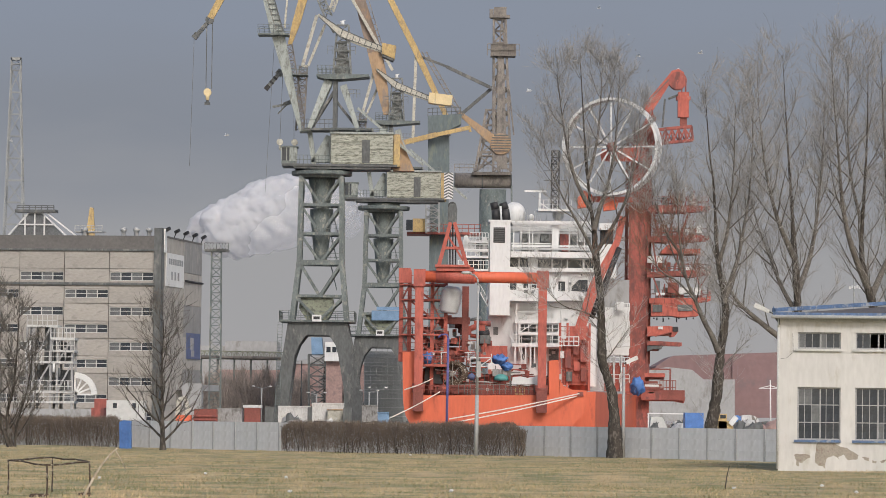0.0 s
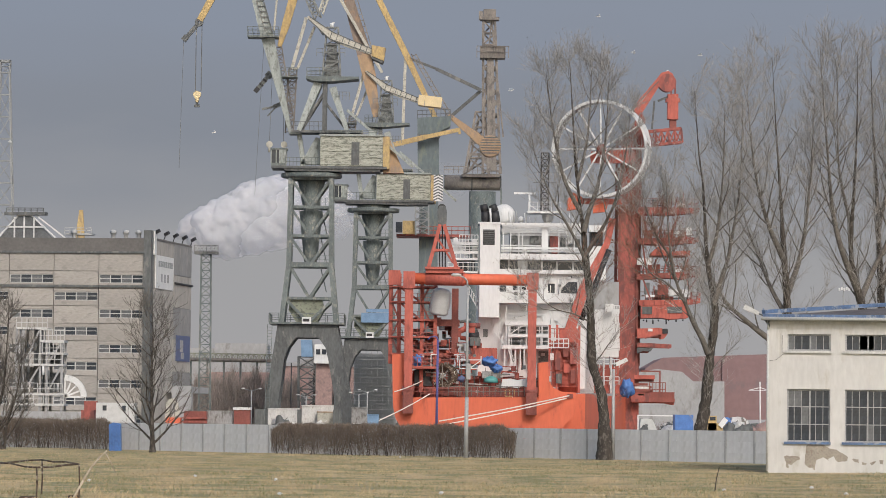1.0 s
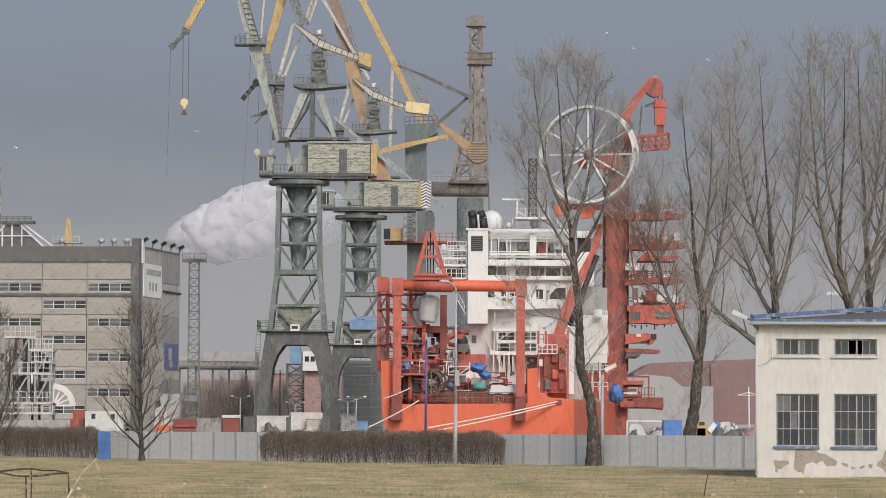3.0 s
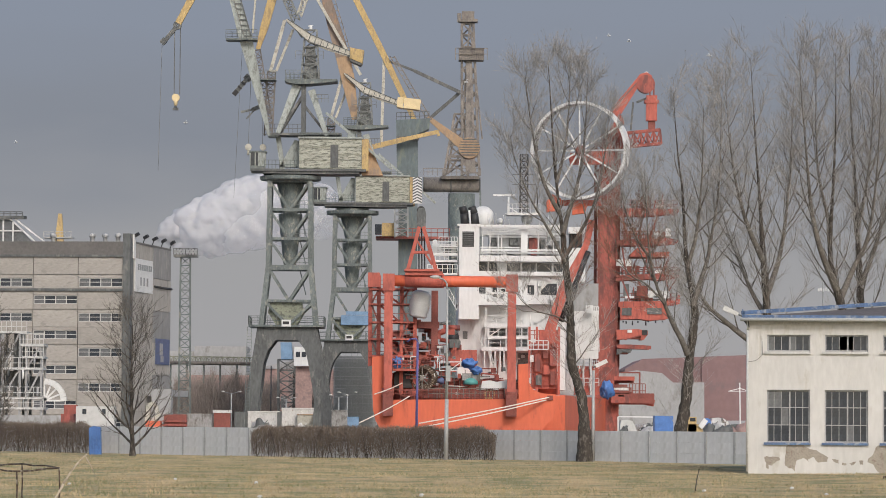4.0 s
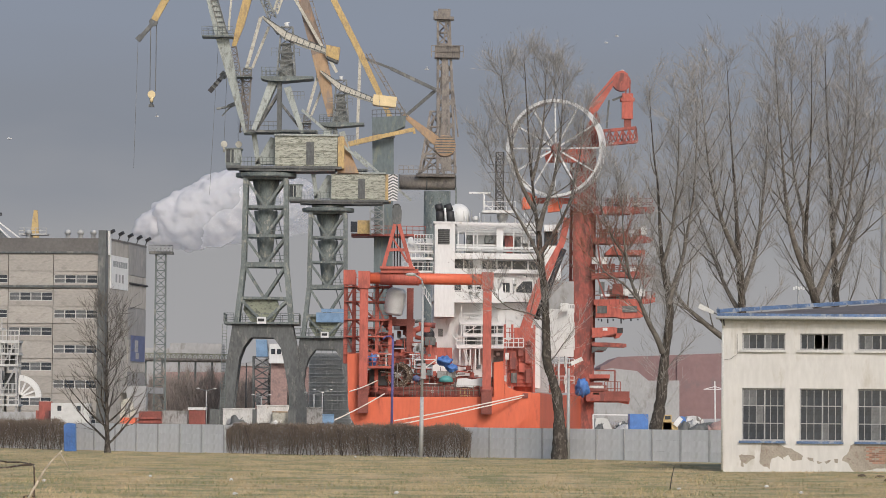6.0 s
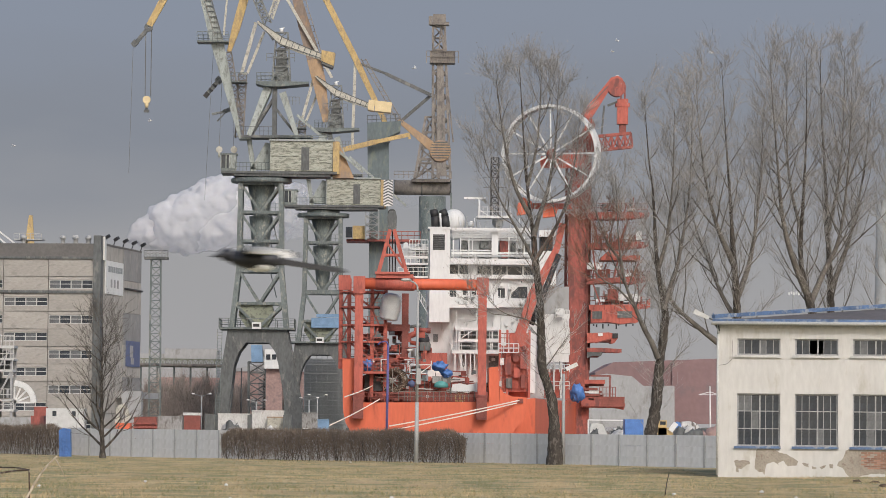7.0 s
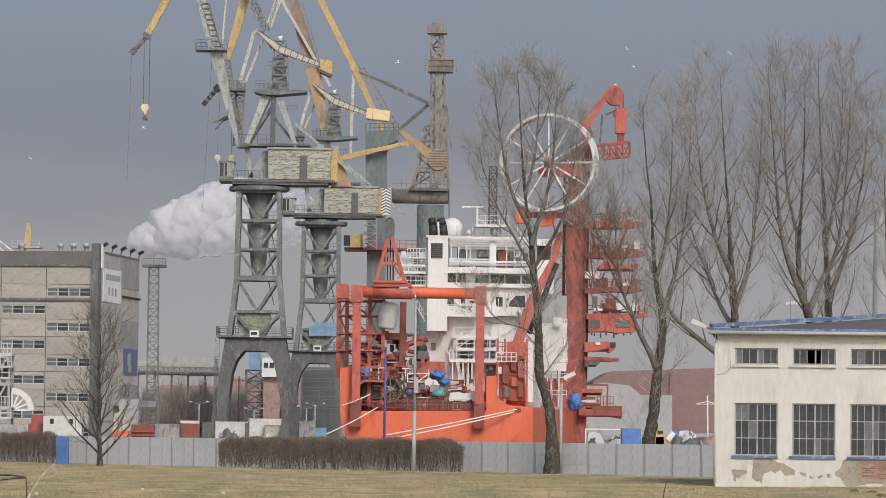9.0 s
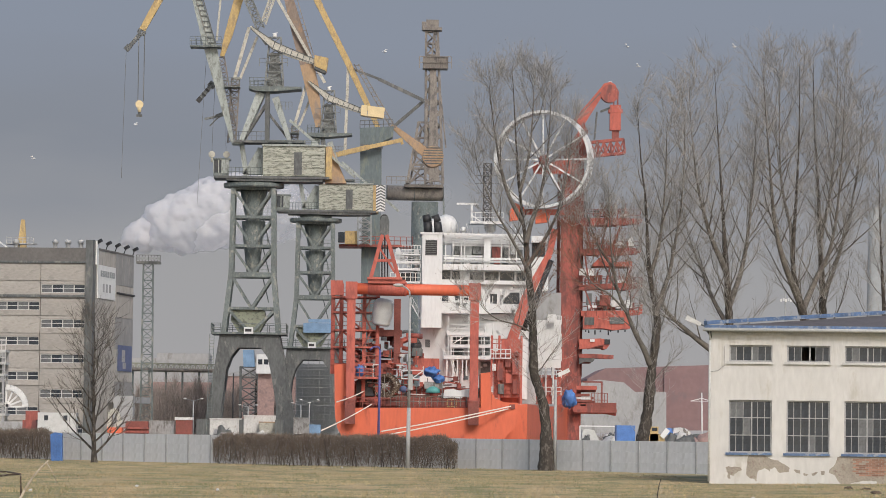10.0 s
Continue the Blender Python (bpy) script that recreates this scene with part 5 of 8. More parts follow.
    for k, (x0, x1, z0, z1) in enumerate(((8.49, 19.10, 27.17, 27.42), (8.57, 19.10, 26.94, 27.20), (8.64, 19.10, 26.72, 26.97), (8.72, 19.10, 26.47, 26.72), (8.80, 19.11, 26.22, 26.47), (8.53, 19.13, 24.06, 24.33), (8.53, 19.14, 23.71, 24.00), (8.52, 13.64, 24.48, 24.65), (9.63, 19.11, 25.87, 26.12))):
        block("roof_bar", x0, x1, z0, z1, 540.6 + 0.7 * (k % 5), 540.75 + 0.7 * (k % 5))
    block("top_house", 9.74, 18.76, 23.23, 26.50, 545.5, 554, HALL_GREY)
    for k, (x0, x1, z0, z1) in enumerate(((9.98, 10.54, 24.34, 25.90), (10.68, 12.17, 24.65, 25.77), (14.82, 16.05, 24.33, 25.92), (12.31, 13.37, 24.87, 26.06), (16.32, 16.81, 24.47, 25.68), (17.19, 17.73, 24.93, 26.19), (10.19, 11.19, 23.59, 24.28), (12.95, 13.44, 23.62, 24.43), (15.08, 15.82, 23.65, 24.21), (16.83, 17.45, 23.68, 24.39), (18.11, 18.74, 23.99, 25.51), (11.45, 11.94, 23.53, 24.29))):
        block("deck_gear", x0, x1, z0, z1, 543.0, 545.0, (MID_STEEL, STONE_GREY, TOWER_RED, MID_STEEL, DARK_STEEL, w)[k % 6])
    g = Geo()
    rnd = random.Random(21)
    for k in range(22):
        x = 9.39 + rnd.random() * 10.0
        z = 27.08
        g.beam((x, 542 + 3 * rnd.random(), z), (x + rnd.uniform(-0.2, 0.2), 542 + 3 * rnd.random(), z + rnd.uniform(0.6, 2.2)), 0.07)
    each("aerial", g, w, SHIP)
    for a, b in (((7.81, 538.90, 13.40), (9.07, 538.90, 11.61)), ((9.75, 538.90, 13.11), (11.72, 538.90, 14.45)), ((7.21, 538.90, 17.42), (8.19, 538.90, 18.72)), ((10.31, 538.90, 8.52), (9.53, 538.90, 11.19)), ((4.47, 538.90, 18.18), (5.61, 538.90, 16.20)), ((15.48, 538.90, 11.57), (14.72, 538.90, 13.05))):
        a, b = Vector(a), Vector(b)
        st = part("stair", Geo().beam(a, b, 0.10, 0.7), w, SHIP)
        up = Vector((0, -0.35, 0.95))
        g = Geo().beam(a + up, b + up, 0.06)
        for k in range(5):
            c = a.lerp(b, k / 4)
            g.beam(c + Vector((0, -0.35, 0)), c + up, 0.05)
        part("handrail", g, w, st)
    for x0, x1, z0, z1 in ((2.29, 5.52, 23.42, 23.66), (2.18, 5.53, 22.48, 22.77), (1.70, 5.55, 20.83, 21.08), (3.15, 5.50, 24.43, 24.61)):
        deck = block("wing_deck", x0, x1, z0, z1, 538.5, 541.5)
        part("rail", Geo().rail((x0, 538.55, z1), (x1, 538.55, z1), 1.1, 6, 0.04), w, deck)
    for k, (x0, x1, z0, z1) in enumerate(((2.82, 4.47, 21.13, 22.39), (2.37, 2.94, 23.66, 25.36), (3.91, 4.64, 23.68, 24.94), (4.79, 5.38, 22.70, 25.20), (2.91, 3.65, 23.67, 24.28), (4.69, 5.17, 21.10, 22.45), (2.33, 2.68, 21.07, 22.42))):
        block("wing_gear", x0, x1, z0, z1, 540.0, 541.5, (PANE, w, MID_STEEL, w, DIRTY)[k % 5])
    part("boat_arm", Geo().beam((2.59, 539.00, 25.37), (3.53, 539.00, 23.64), 0.3).beam((3.53, 539.00, 23.64), (4.28, 539.00, 22.90), 0.22), w, SHIP)
    part("dark_tank", Geo().lump((5.06, 536.00, 12.71), (0.74, 1.0, 0.94), 16, 0.1, 3, 10), BLACK, SHIP, "dark rounded tank")
    rnd = random.Random(31)
    for k in range(64):
        x, z = rnd.uniform(9.35, 18.82), rnd.choice((rnd.uniform(17.65, 20.51), rnd.uniform(8.41, 16.13)))
        y = 539.8 if z > 17.15 else 541.3
        if k % 3 == 0:
            part("wall_pipe", Geo().tube((x, y, z - 0.5), (x, y, z + rnd.uniform(0.4, 1.1)), 0.05, n=6), w, SHIP)
        else:
            r = rnd.uniform(0.08, 0.24)
            part("locker", Geo().box(x - r, x + r, y - 0.2, y + 0.2, z - r * 0.8, z + r * 0.8), (w, MID_STEEL, w, HALL_GREY, w)[k % 5], SHIP)
    g = Geo()
    lattice(g, (14.14, 545, 29.06), (14.14, 545, 36.71), 0.95, 0.95, 9, 0.09)
    mast = part("lattice_mast", g, BLACK, SHIP, "black lattice mast")
    for z in (36.16, 35.15, 34.14, 32.88):
        part("yard", Geo().beam((12.64, 545, z), (15.74, 545, z), 0.07), DARK_STEEL, mast)
    part("radar", Geo().beam((10.16, 544.00, 31.41), (13.00, 544.00, 31.40), 0.24).tube((12.12, 544.00, 31.39), (12.16, 544.00, 28.73), 0.13), w, SHIP, "white radar scanner on a pole")
    pl = block("radar_platform", 11.88, 16.26, 28.77, 29.08, 542, 546)
    part("rail", Geo().rail((11.98, 542.00, 28.93), (16.16, 542.00, 28.98), 1.25, 7, 0.03).beam((11.97, 542.00, 29.93), (13.86, 542.00, 28.65), 0.1), w, pl)
    # after white walls and a dark-topped casing beside the tower
    for x0, x1, z0, z1, y0, m in ((*(19.96, 22.10, 26.62, 27.47), 546.0, w), (*(20.20, 21.79, 24.77, 26.69), 547.0, BLACK), (*(20.05, 22.23, 20.35, 24.78), 546.5, w), (*(20.91, 24.53, 16.88, 20.60), 560.0, HALL_GREY), (*(20.91, 24.49, 10.57, 16.88), 558.0, w), (*(22.75, 23.71, 16.57, 17.62), 557.0, w)):
        block("after_wall", x0, x1, z0, z1, y0, y0 + 4, m)
    for a, b in (((21.29, 556, 11.90), (24.46, 556, 11.94)), ((21.26, 556, 13.92), (24.43, 556, 13.96)), ((22.59, 556, 16.28), (24.41, 556, 16.30))):
        part("after_rail", Geo().rail(a, b, 1.1, 6, 0.045), w, SHIP)


def build_lay_tower():
    """The red pipe-laying tower with its big white wheel and stacked work platforms."""
    y = 580.0
    k = 0.077756  # the tower is laid out on a drawing grid of this many metres
    xo, zo = -0.28, 25.25
    X = lambda u: xo + (u - 784) * k
    Z = lambda v: zo - (v - 441) * k
    tw = thing("laying_tower", (X(1130), y, 0.47), "red pipe-laying tower with a white wheel and stacked work platforms", "tower")
    part("column", Geo().box(X(1113), X(1146), y - 1.4, y + 1.4, Z(764), Z(330)), TOWER_RED, tw)
    part("column_top", Geo().prism([(X(1113), Z(330)), (X(1117), Z(245)), (X(1150), Z(190)), (X(1158), Z(205)), (X(1146), Z(260)), (X(1146), Z(330))], y - 1.2, y + 1.2), TOWER_RED, tw)
    part("column_foot", Geo().box(X(1108), X(1150), y - 2.0, y + 1.6, Z(770), Z(640)), TOWER_RED, tw)
    for u in (1113.5, 1145.5):
        part("column_flange", Geo().box(X(u) - 0.16, X(u) + 0.16, y - 1.55, y - 1.35, Z(700), Z(330)), SHIP_DARK, tw)
    # wheel
    cx, cz, R = X(1084), Z(258), 86 * k
    hub_y = y - 3.5
    cx, cz, R = 22.67, 39.36, 6.68
    turn = radians(15)
    axis, across = Vector((math.sin(turn), math.cos(turn), 0)), Vector((math.cos(turn), -math.sin(turn), 0))
    mid = Vector((cx, hub_y, cz))
    ring = Geo().lathe(mid, axis, [(R, -1.25), (R, 1.25), (R - 0.16, 1.25), (R - 0.16, -1.25), (R, -1.25)], 72, False)
    wheel = part("wheel", ring, SHIP_WHITE, tw, "white open wheel rim")
    for side in (-1.25, 1.25):
        part("rim_flange", Geo().lathe(mid, axis, [(R + 0.04, side - 0.08), (R + 0.04, side + 0.08), (R - 0.34, side + 0.08), (R - 0.34, side - 0.08), (R + 0.04, side - 0.08)], 72, False), SHIP_WHITE, wheel)
    for i in range(12):
        a = 2 * math.pi * i / 12
        d = across * math.cos(a) + Vector((0, 0, math.sin(a)))
        part("spoke", Geo().beam(mid + d * 0.8 - axis * 0.3, mid + d * (R - 0.2) - axis * 0.9, 0.24, 0.2, 0.20, 0.2), SHIP_WHITE, wheel)
    for i in range(36):
        a = 2 * math.pi * (i + 0.5) / 36
        d = across * math.cos(a) + Vector((0, 0, math.sin(a)))
        part("rim_rib", Geo().beam(mid + d * (R - 0.24) - axis * 1.15, mid + d * (R - 0.24) + axis * 1.15, 0.10, 0.16), STONE_GREY, wheel)
    part("hub", Geo().lathe((cx, hub_y - 1.0, cz), (0, 1, 0), [(0.1, 0.6), (0.6, 0.6), (0.7, 0.8), (0.7, 1.8), (0.1, 2.0)], 20), SHIP_DARK, wheel)
    part("hub_arm", Geo().box(X(1062), X(1140), hub_y + 0.8, y - 1.0, Z(283), Z(263)).beam((X(1060), hub_y + 1, Z(275)), (X(1138), hub_y + 1, Z(255)), 0.7), SHIP_RED, tw)
    # gooseneck head
    g = Geo()
    gn = None
    g.prism([(26.90, 45.20), (30.52, 49.61), (30.92, 50.16), (31.87, 50.45), (32.56, 49.99), (32.65, 48.96), (32.28, 48.08), (31.73, 48.35), (31.40, 49.00), (30.94, 48.80), (28.40, 44.68), (27.86, 44.26)], y - 0.75, y + 0.75)
    gn = part("gooseneck", g, SHIP_RED, tw, "red curved boom head")
    part("head_sheave", Geo().lathe((X(1196), y - 0.9, Z(138)), (0, 1, 0), [(0.1, 0), (1.25, 0), (1.25, 1.8), (0.1, 1.8)], 20, False), TOWER_RED, gn)
    part("clamp", Geo().box(X(1197), X(1216), y - 0.8, y + 0.8, Z(203), Z(158)).box(X(1194), X(1219), y - 0.9, y + 0.9, Z(172), Z(166)), SHIP_RED, gn, "orange-red clamp hanging from the head")
    part("hanger", Geo().beam((X(1203), y - 0.7, Z(140)), (X(1203), y - 0.7, Z(160)), 0.22).beam((X(1211), y + 0.6, Z(140)), (X(1211), y + 0.6, Z(160)), 0.22), SHIP_DARK, gn)
    part("clamp_tip", Geo().box(X(1201), X(1213), y - 0.5, y + 0.5, Z(218), Z(203)), SHIP_DARK, gn)
    part("lamp", Geo().lathe((X(1197), y, Z(119)), (0, 0, 1), [(0.02, 0.3), (0.25, 0.2), (0.25, -0.2), (0.02, -0.3)], 10), WHITE, gn)
    part("stay", Geo().beam((X(1140), y - 0.8, Z(180)), (X(1186), y - 0.8, Z(130)), 0.14).beam((X(1170), y, Z(220)), (X(1174), y, Z(170)), 0.25).beam((X(1180), y, Z(170)), (X(1200), y, Z(162)), 0.3), DARK_STEEL, gn)
    g = Geo()
    boom(g, (X(1118), y - 1.2, Z(243)), (X(1222), y - 1.2, Z(232)), 1.9, 2.0, 9, 0.17)
    part("cross_truss", g, TOWER_RED, tw)
    for a, b, v0, v1 in ((1020, 1046, 336, 368), (1066, 1092, 348, 372)):
        part("hang_off", Geo().prism([(X(a), Z(v1)), (X(a), Z(v1 - 18)), (X(a + 10), Z(v0)), (X(b), Z(v0 + 8)), (X(b - 4), Z(v1 - 3))][::-1], y - 3, y - 1), HULL_ORANGE, tw)
    part("hang_off_beam", Geo().box(X(1040), X(1118), y - 2.4, y - 1.2, Z(356), Z(346)), SHIP_RED, tw)
    g = Geo()
    lattice(g, (X(1131), y + 3.5, Z(640)), (X(1131), y + 3.5, Z(240)), 3.2, 3.0, 16, 0.15)
    part("rear_lattice", g, SHIP_DARK, tw)
    # work platforms: shaped side plates, gratings and crowded gear
    rnd = random.Random(4)
    for name, outline, paint, railed in (
            ("work_platform", [(27.80, 27.21), (34.96, 27.47), (36.32, 27.27), (36.00, 26.78), (32.27, 26.41), (27.81, 26.45)], TOWER_RED, 1),
            ("work_platform", [(27.75, 31.54), (36.33, 31.49), (36.17, 30.90), (31.95, 30.51), (27.76, 30.56)], TOWER_RED, 1),
            ("hang_block", [(29.58, 24.88), (29.74, 25.29), (30.65, 26.17), (32.00, 26.13), (32.44, 25.49), (34.98, 25.63), (34.99, 24.95)], SHIP_RED, 0),
            ("work_platform", [(27.72, 22.29), (32.31, 22.57), (36.23, 22.73), (36.28, 23.43), (36.44, 23.43), (36.43, 22.14), (33.94, 21.67), (32.32, 21.86), (27.73, 21.59)], TOWER_RED, 1),
            ("work_platform", [(28.03, 18.73), (34.78, 18.87), (36.19, 19.02), (36.29, 19.75), (36.48, 19.76), (36.44, 18.46), (33.98, 18.10), (28.04, 18.02)], SHIP_RED, 1),
            ("tower_block", [(28.31, 18.00), (34.79, 18.09), (34.81, 16.39), (32.38, 16.16), (30.76, 16.39), (28.33, 16.25)], SHIP_RED, 0),
            ("side_arm", [(27.80, 14.84), (30.77, 14.98), (32.07, 14.73), (32.08, 14.24), (31.55, 13.51), (31.06, 13.50), (31.19, 14.07), (29.71, 13.67), (27.82, 13.49)], SHIP_RED, 0),
            ("side_arm", [(27.83, 12.84), (29.72, 12.86), (32.56, 12.71), (32.56, 12.23), (29.72, 12.27), (27.83, 12.33)], TOWER_RED, 0),
            # dark plate added in place of the shade under the arm
            ("arm_shadow_plate", [(27.83, 12.22), (30.05, 12.25), (29.73, 11.73), (28.65, 11.77), (27.84, 11.41)], DARK_STEEL, 0)):
        x0, x1 = min(c[0] for c in outline), max(c[0] for c in outline)
        zt = outline[0][1]
        pl = part(name, Geo().prism(outline, y - 2.6, y - 2.2), paint, tw)
        part("far_plate", Geo().prism(outline, y + 2.0, y + 2.3), paint, pl)
        if railed:
            part("grating", Geo().box(x0, x1 - 0.5, y - 2.2, y + 2.0, zt - 0.25, zt - 0.05), SHIP_DARK, pl)
            part("platform_rail", Geo().rail((x0, y - 2.5, zt), (x1 - 0.3, y - 2.5, zt), 1.15, 9, 0.04), SHIP_DARK, pl)
            for q in range(38):
                x, wd, h = rnd.uniform(x0 + 0.2, x1 - 1.4), rnd.uniform(0.12, 0.7), rnd.uniform(0.3, 1.7)
                yy = y + rnd.uniform(-1.9, 0.4)
                m_ = rnd.choice([TOWER_RED, SHIP_DARK, DARK_STEEL, SHIP_DARK, BLACK, BROWN_STEEL, MID_STEEL, TOWER_RED])
                if q % 3 == 0:
                    part("pipe", Geo().tube((x, yy, zt + h * 0.6), (x + wd * 3, yy, zt + h * 0.6), 0.07, n=6), m_, pl)
                elif q % 3 == 1:
                    part("frame_post", Geo().beam((x, yy, zt - 0.1), (x + rnd.uniform(-0.5, 0.5), yy, zt + 0.6 + h), 0.13), m_, pl)
                else:
                    part("equipment", Geo().box(x, x + wd, yy, yy + 0.8, zt - 0.1, zt + h), m_, pl)
            g = Geo()
            for q in range(6):
                x = x0 + (x1 - x0) * (q + 0.5) / 6
                g.box(x - 0.07, x + 0.07, y - 2.68, y - 2.6, zt - 0.75 * (1 - q / 9), zt - 0.05)
            each("gusset", g, SHIP_DARK, pl)
        else:
            part("web", Geo().box(x0, x1 - 0.6, y - 2.2, y + 2.0, min(c[1] for c in outline) + 0.15, zt - 0.1), SHIP_DARK, pl)
    # gear plates; the first two are dark sheets painting the block's shaded openings
    for x0, x1, z0, z1, m_ in ((*(28.52, 29.85, 16.83, 17.85), DARK_STEEL), (*(31.96, 33.97, 17.01, 17.90), DARK_STEEL), (*(32.07, 33.60, 19.30, 20.24), DIRTY), (*(33.98, 35.05, 19.22, 20.26), SHIP_WHITE), (*(32.80, 33.82, 19.20, 19.49), SHIP_WHITE), (*(28.98, 30.19, 19.21, 19.49), SHIP_WHITE), (*(29.30, 29.94, 14.48, 14.86), SHIP_WHITE), (*(33.03, 34.05, 22.70, 23.09), SHIP_WHITE), (*(34.43, 35.22, 27.73, 28.90), SHIP_WHITE), (*(32.65, 33.86, 27.87, 28.26), DIRTY), (*(27.72, 29.78, 23.60, 24.52), DIRTY), (*(33.28, 34.38, 31.81, 32.04), SHIP_WHITE), (*(31.29, 32.04, 14.18, 14.86), BLACK), (*(28.71, 29.49, 19.53, 21.15), DARK_STEEL), (*(30.59, 31.92, 19.50, 20.91), TOWER_RED)):
        part("gear_and_dark_opening", Geo().box(x0, x1, y - 2.75, y - 2.55, z0, z1), m_, tw)
    for x, z0, z1 in ((28.72, 16.09, 15.87), (29.13, 16.09, 15.72), (29.99, 16.11, 15.51), (30.74, 16.11, 15.85), (31.82, 16.13, 15.48), (32.14, 16.13, 15.92), (33.17, 16.15, 15.82), (34.11, 16.16, 15.94)):
        part("hose", Geo().tube((x, y - 2.4, z0), (x, y - 2.4, z1), 0.10, n=6), BLACK, tw)
    for a, b, wd in (((28.43, 575.30, 21.63), (29.54, 575.30, 18.74), 0.20), ((34.35, 575.30, 21.71), (34.91, 575.30, 20.16), 0.20), ((35.96, 575.30, 22.05), (34.90, 575.30, 20.37), 0.16), ((28.37, 575.30, 26.40), (28.96, 575.30, 22.36), 0.22), ((32.15, 575.30, 26.31), (31.38, 575.30, 22.53), 0.20), ((34.86, 575.30, 24.87), (33.80, 575.30, 22.56), 0.16), ((30.58, 575.30, 21.55), (32.23, 575.30, 18.77), 0.18), ((28.79, 575.30, 13.46), (30.94, 575.30, 14.05), 0.14), ((28.33, 575.30, 30.44), (29.17, 575.30, 27.30), 0.22), ((33.18, 575.30, 30.37), (32.13, 575.30, 27.34), 0.20)):
        part("strut", Geo().beam(a, b, wd), SHIP_DARK, tw)
    # loading platform near deck level
    lp = part("loading_platform", Geo().prism([(X(1138), Z(706)), (X(1196), Z(706)), (X(1211), Z(709)), (X(1213), Z(698)), (X(1190), Z(690)), (X(1138), Z(698))][::-1], y - 3.4, y + 1), SHIP_RED, tw)
    part("pipe_rack", Geo().box(X(1140), X(1175), y - 3, y, Z(690), Z(683)).box(X(1132), X(1176), y - 3, y, Z(668), Z(662)).box(X(1150), X(1172), y - 2.9, y, Z(680), Z(676)), SHIP_DARK, lp)
    part("frame", Geo().beam((X(1152), y - 3.2, Z(650)), (X(1187), y - 3.2, Z(650)), 0.22).beam((X(1186), y - 3.2, Z(650)), (X(1186), y - 3.2, Z(698)), 0.22), SHIP_DARK, lp)
    part("rail", Geo().rail((X(1168), y - 3.3, Z(694)), (X(1196), y - 3.3, Z(694)), 1.9, 5, 0.05), SHIP_DARK, lp)
    for x0, x1, z0, z1, m_ in ((*(27.04, 29.71, 4.81, 6.08), TOWER_RED), (*(29.73, 32.96, 4.79, 6.17), SHIP_DARK), (*(27.47, 30.25, 7.91, 8.46), SHIP_RED), (*(27.23, 29.28, 7.03, 7.36), SHIP_DARK), (*(27.49, 29.42, 6.62, 6.90), DIRTY), (*(27.36, 29.55, 6.21, 6.54), SHIP_DARK), (*(28.01, 28.79, 5.70, 5.91), SHIP_WHITE), (*(26.71, 27.47, 7.38, 8.16), TOWER_RED)):
        part("loading_gear", Geo().box(x0, x1, y - 3.9, y - 3.42, z0, z1), m_, lp)
    # knuckle boom of the deck crane before the tower
    yb, kk = 531.0, 0.071187
    Xb = lambda u: -0.12 + (u - 784) * kk
    Zb = lambda v: 11.96 - (v - 600) * kk
    kb = part("knuckle_boom", Geo().beam((Xb(1022), yb, Zb(590)), (Xb(1052), yb, Zb(500)), 1.3, 1.2).beam((Xb(1052), yb, Zb(500)), (Xb(1090), yb, Zb(425)), 1.2, 1.0, 0.8, 0.8).beam((Xb(1090), yb, Zb(425)), (Xb(1100), yb, Zb(380)), 0.8), SHIP_RED, tw, "red knuckle boom")
    part("knuckle_cylinder", Geo().tube((Xb(1046), yb - 0.5, Zb(560)), (Xb(1094), yb - 0.5, Zb(435)), 0.35, n=10), BLACK, kb)
    part("pedestal", Geo().tube((Xb(1024), yb, Zb(690)), (Xb(1024), yb, Zb(575)), 1.25, 1.1, 18).box(Xb(1008), Xb(1044), yb - 2, yb + 2, Zb(600), Zb(578)), SHIP_RED, kb)
    g = Geo()
    for i in range(5):
        z = Zb(680 - i * 22)
        g.rail((Xb(990), yb - 2, z), (Xb(1042), yb - 2, z), 1.1, 6, 0.045)
    each("pedestal_rail", g, SHIP_RED, kb)
    house = part("pedestal_house", Geo().box(14.90, 18.07, yb - 1.8, yb + 2.4, 6.32, 12.11), SHIP_RED, kb, "red plated pedestal house")
    for x0, x1, z0, z1, m_ in ((*(15.22, 15.92, 8.46, 10.66), TOWER_RED), (*(16.22, 16.89, 10.13, 11.04), SHIP_DARK), (*(17.11, 17.86, 9.22, 11.29), TOWER_RED), (*(16.32, 17.04, 8.11, 9.21), SHIP_RED), (*(14.60, 15.07, 9.67, 10.53), DIRTY), (*(17.19, 17.78, 6.78, 8.49), SHIP_DARK), (*(15.36, 16.08, 6.76, 7.99), DARK_STEEL), (*(14.51, 14.79, 6.99, 7.68), DIRTY), (*(17.37, 17.86, 11.53, 12.03), SHIP_DARK)):
        part("pedestal_gear", Geo().box(x0, x1, yb - 2.5, yb - 1.8, z0, z1), m_, house)
    for x in (15.16, 16.09, 17.02, 17.94):
        part("pedestal_rib", Geo().box(x - 0.07, x + 0.07, yb - 2.0, yb - 1.8, 6.39, 12.04), TOWER_RED, house)
    for z in (11.12, 9.58, 8.12):
        part("pedestal_band", Geo().box(14.85, 18.09, yb - 2.05, yb - 1.8, z - 0.06, z + 0.06), TOWER_RED, house)
    part("white_rail", Geo().rail((14.39, 528, 11.22), (16.87, 528, 11.25), 1.1, 4, 0.06).beam((14.39, 528, 11.22), (16.87, 528, 11.25), 0.12), SHIP_WHITE, kb)
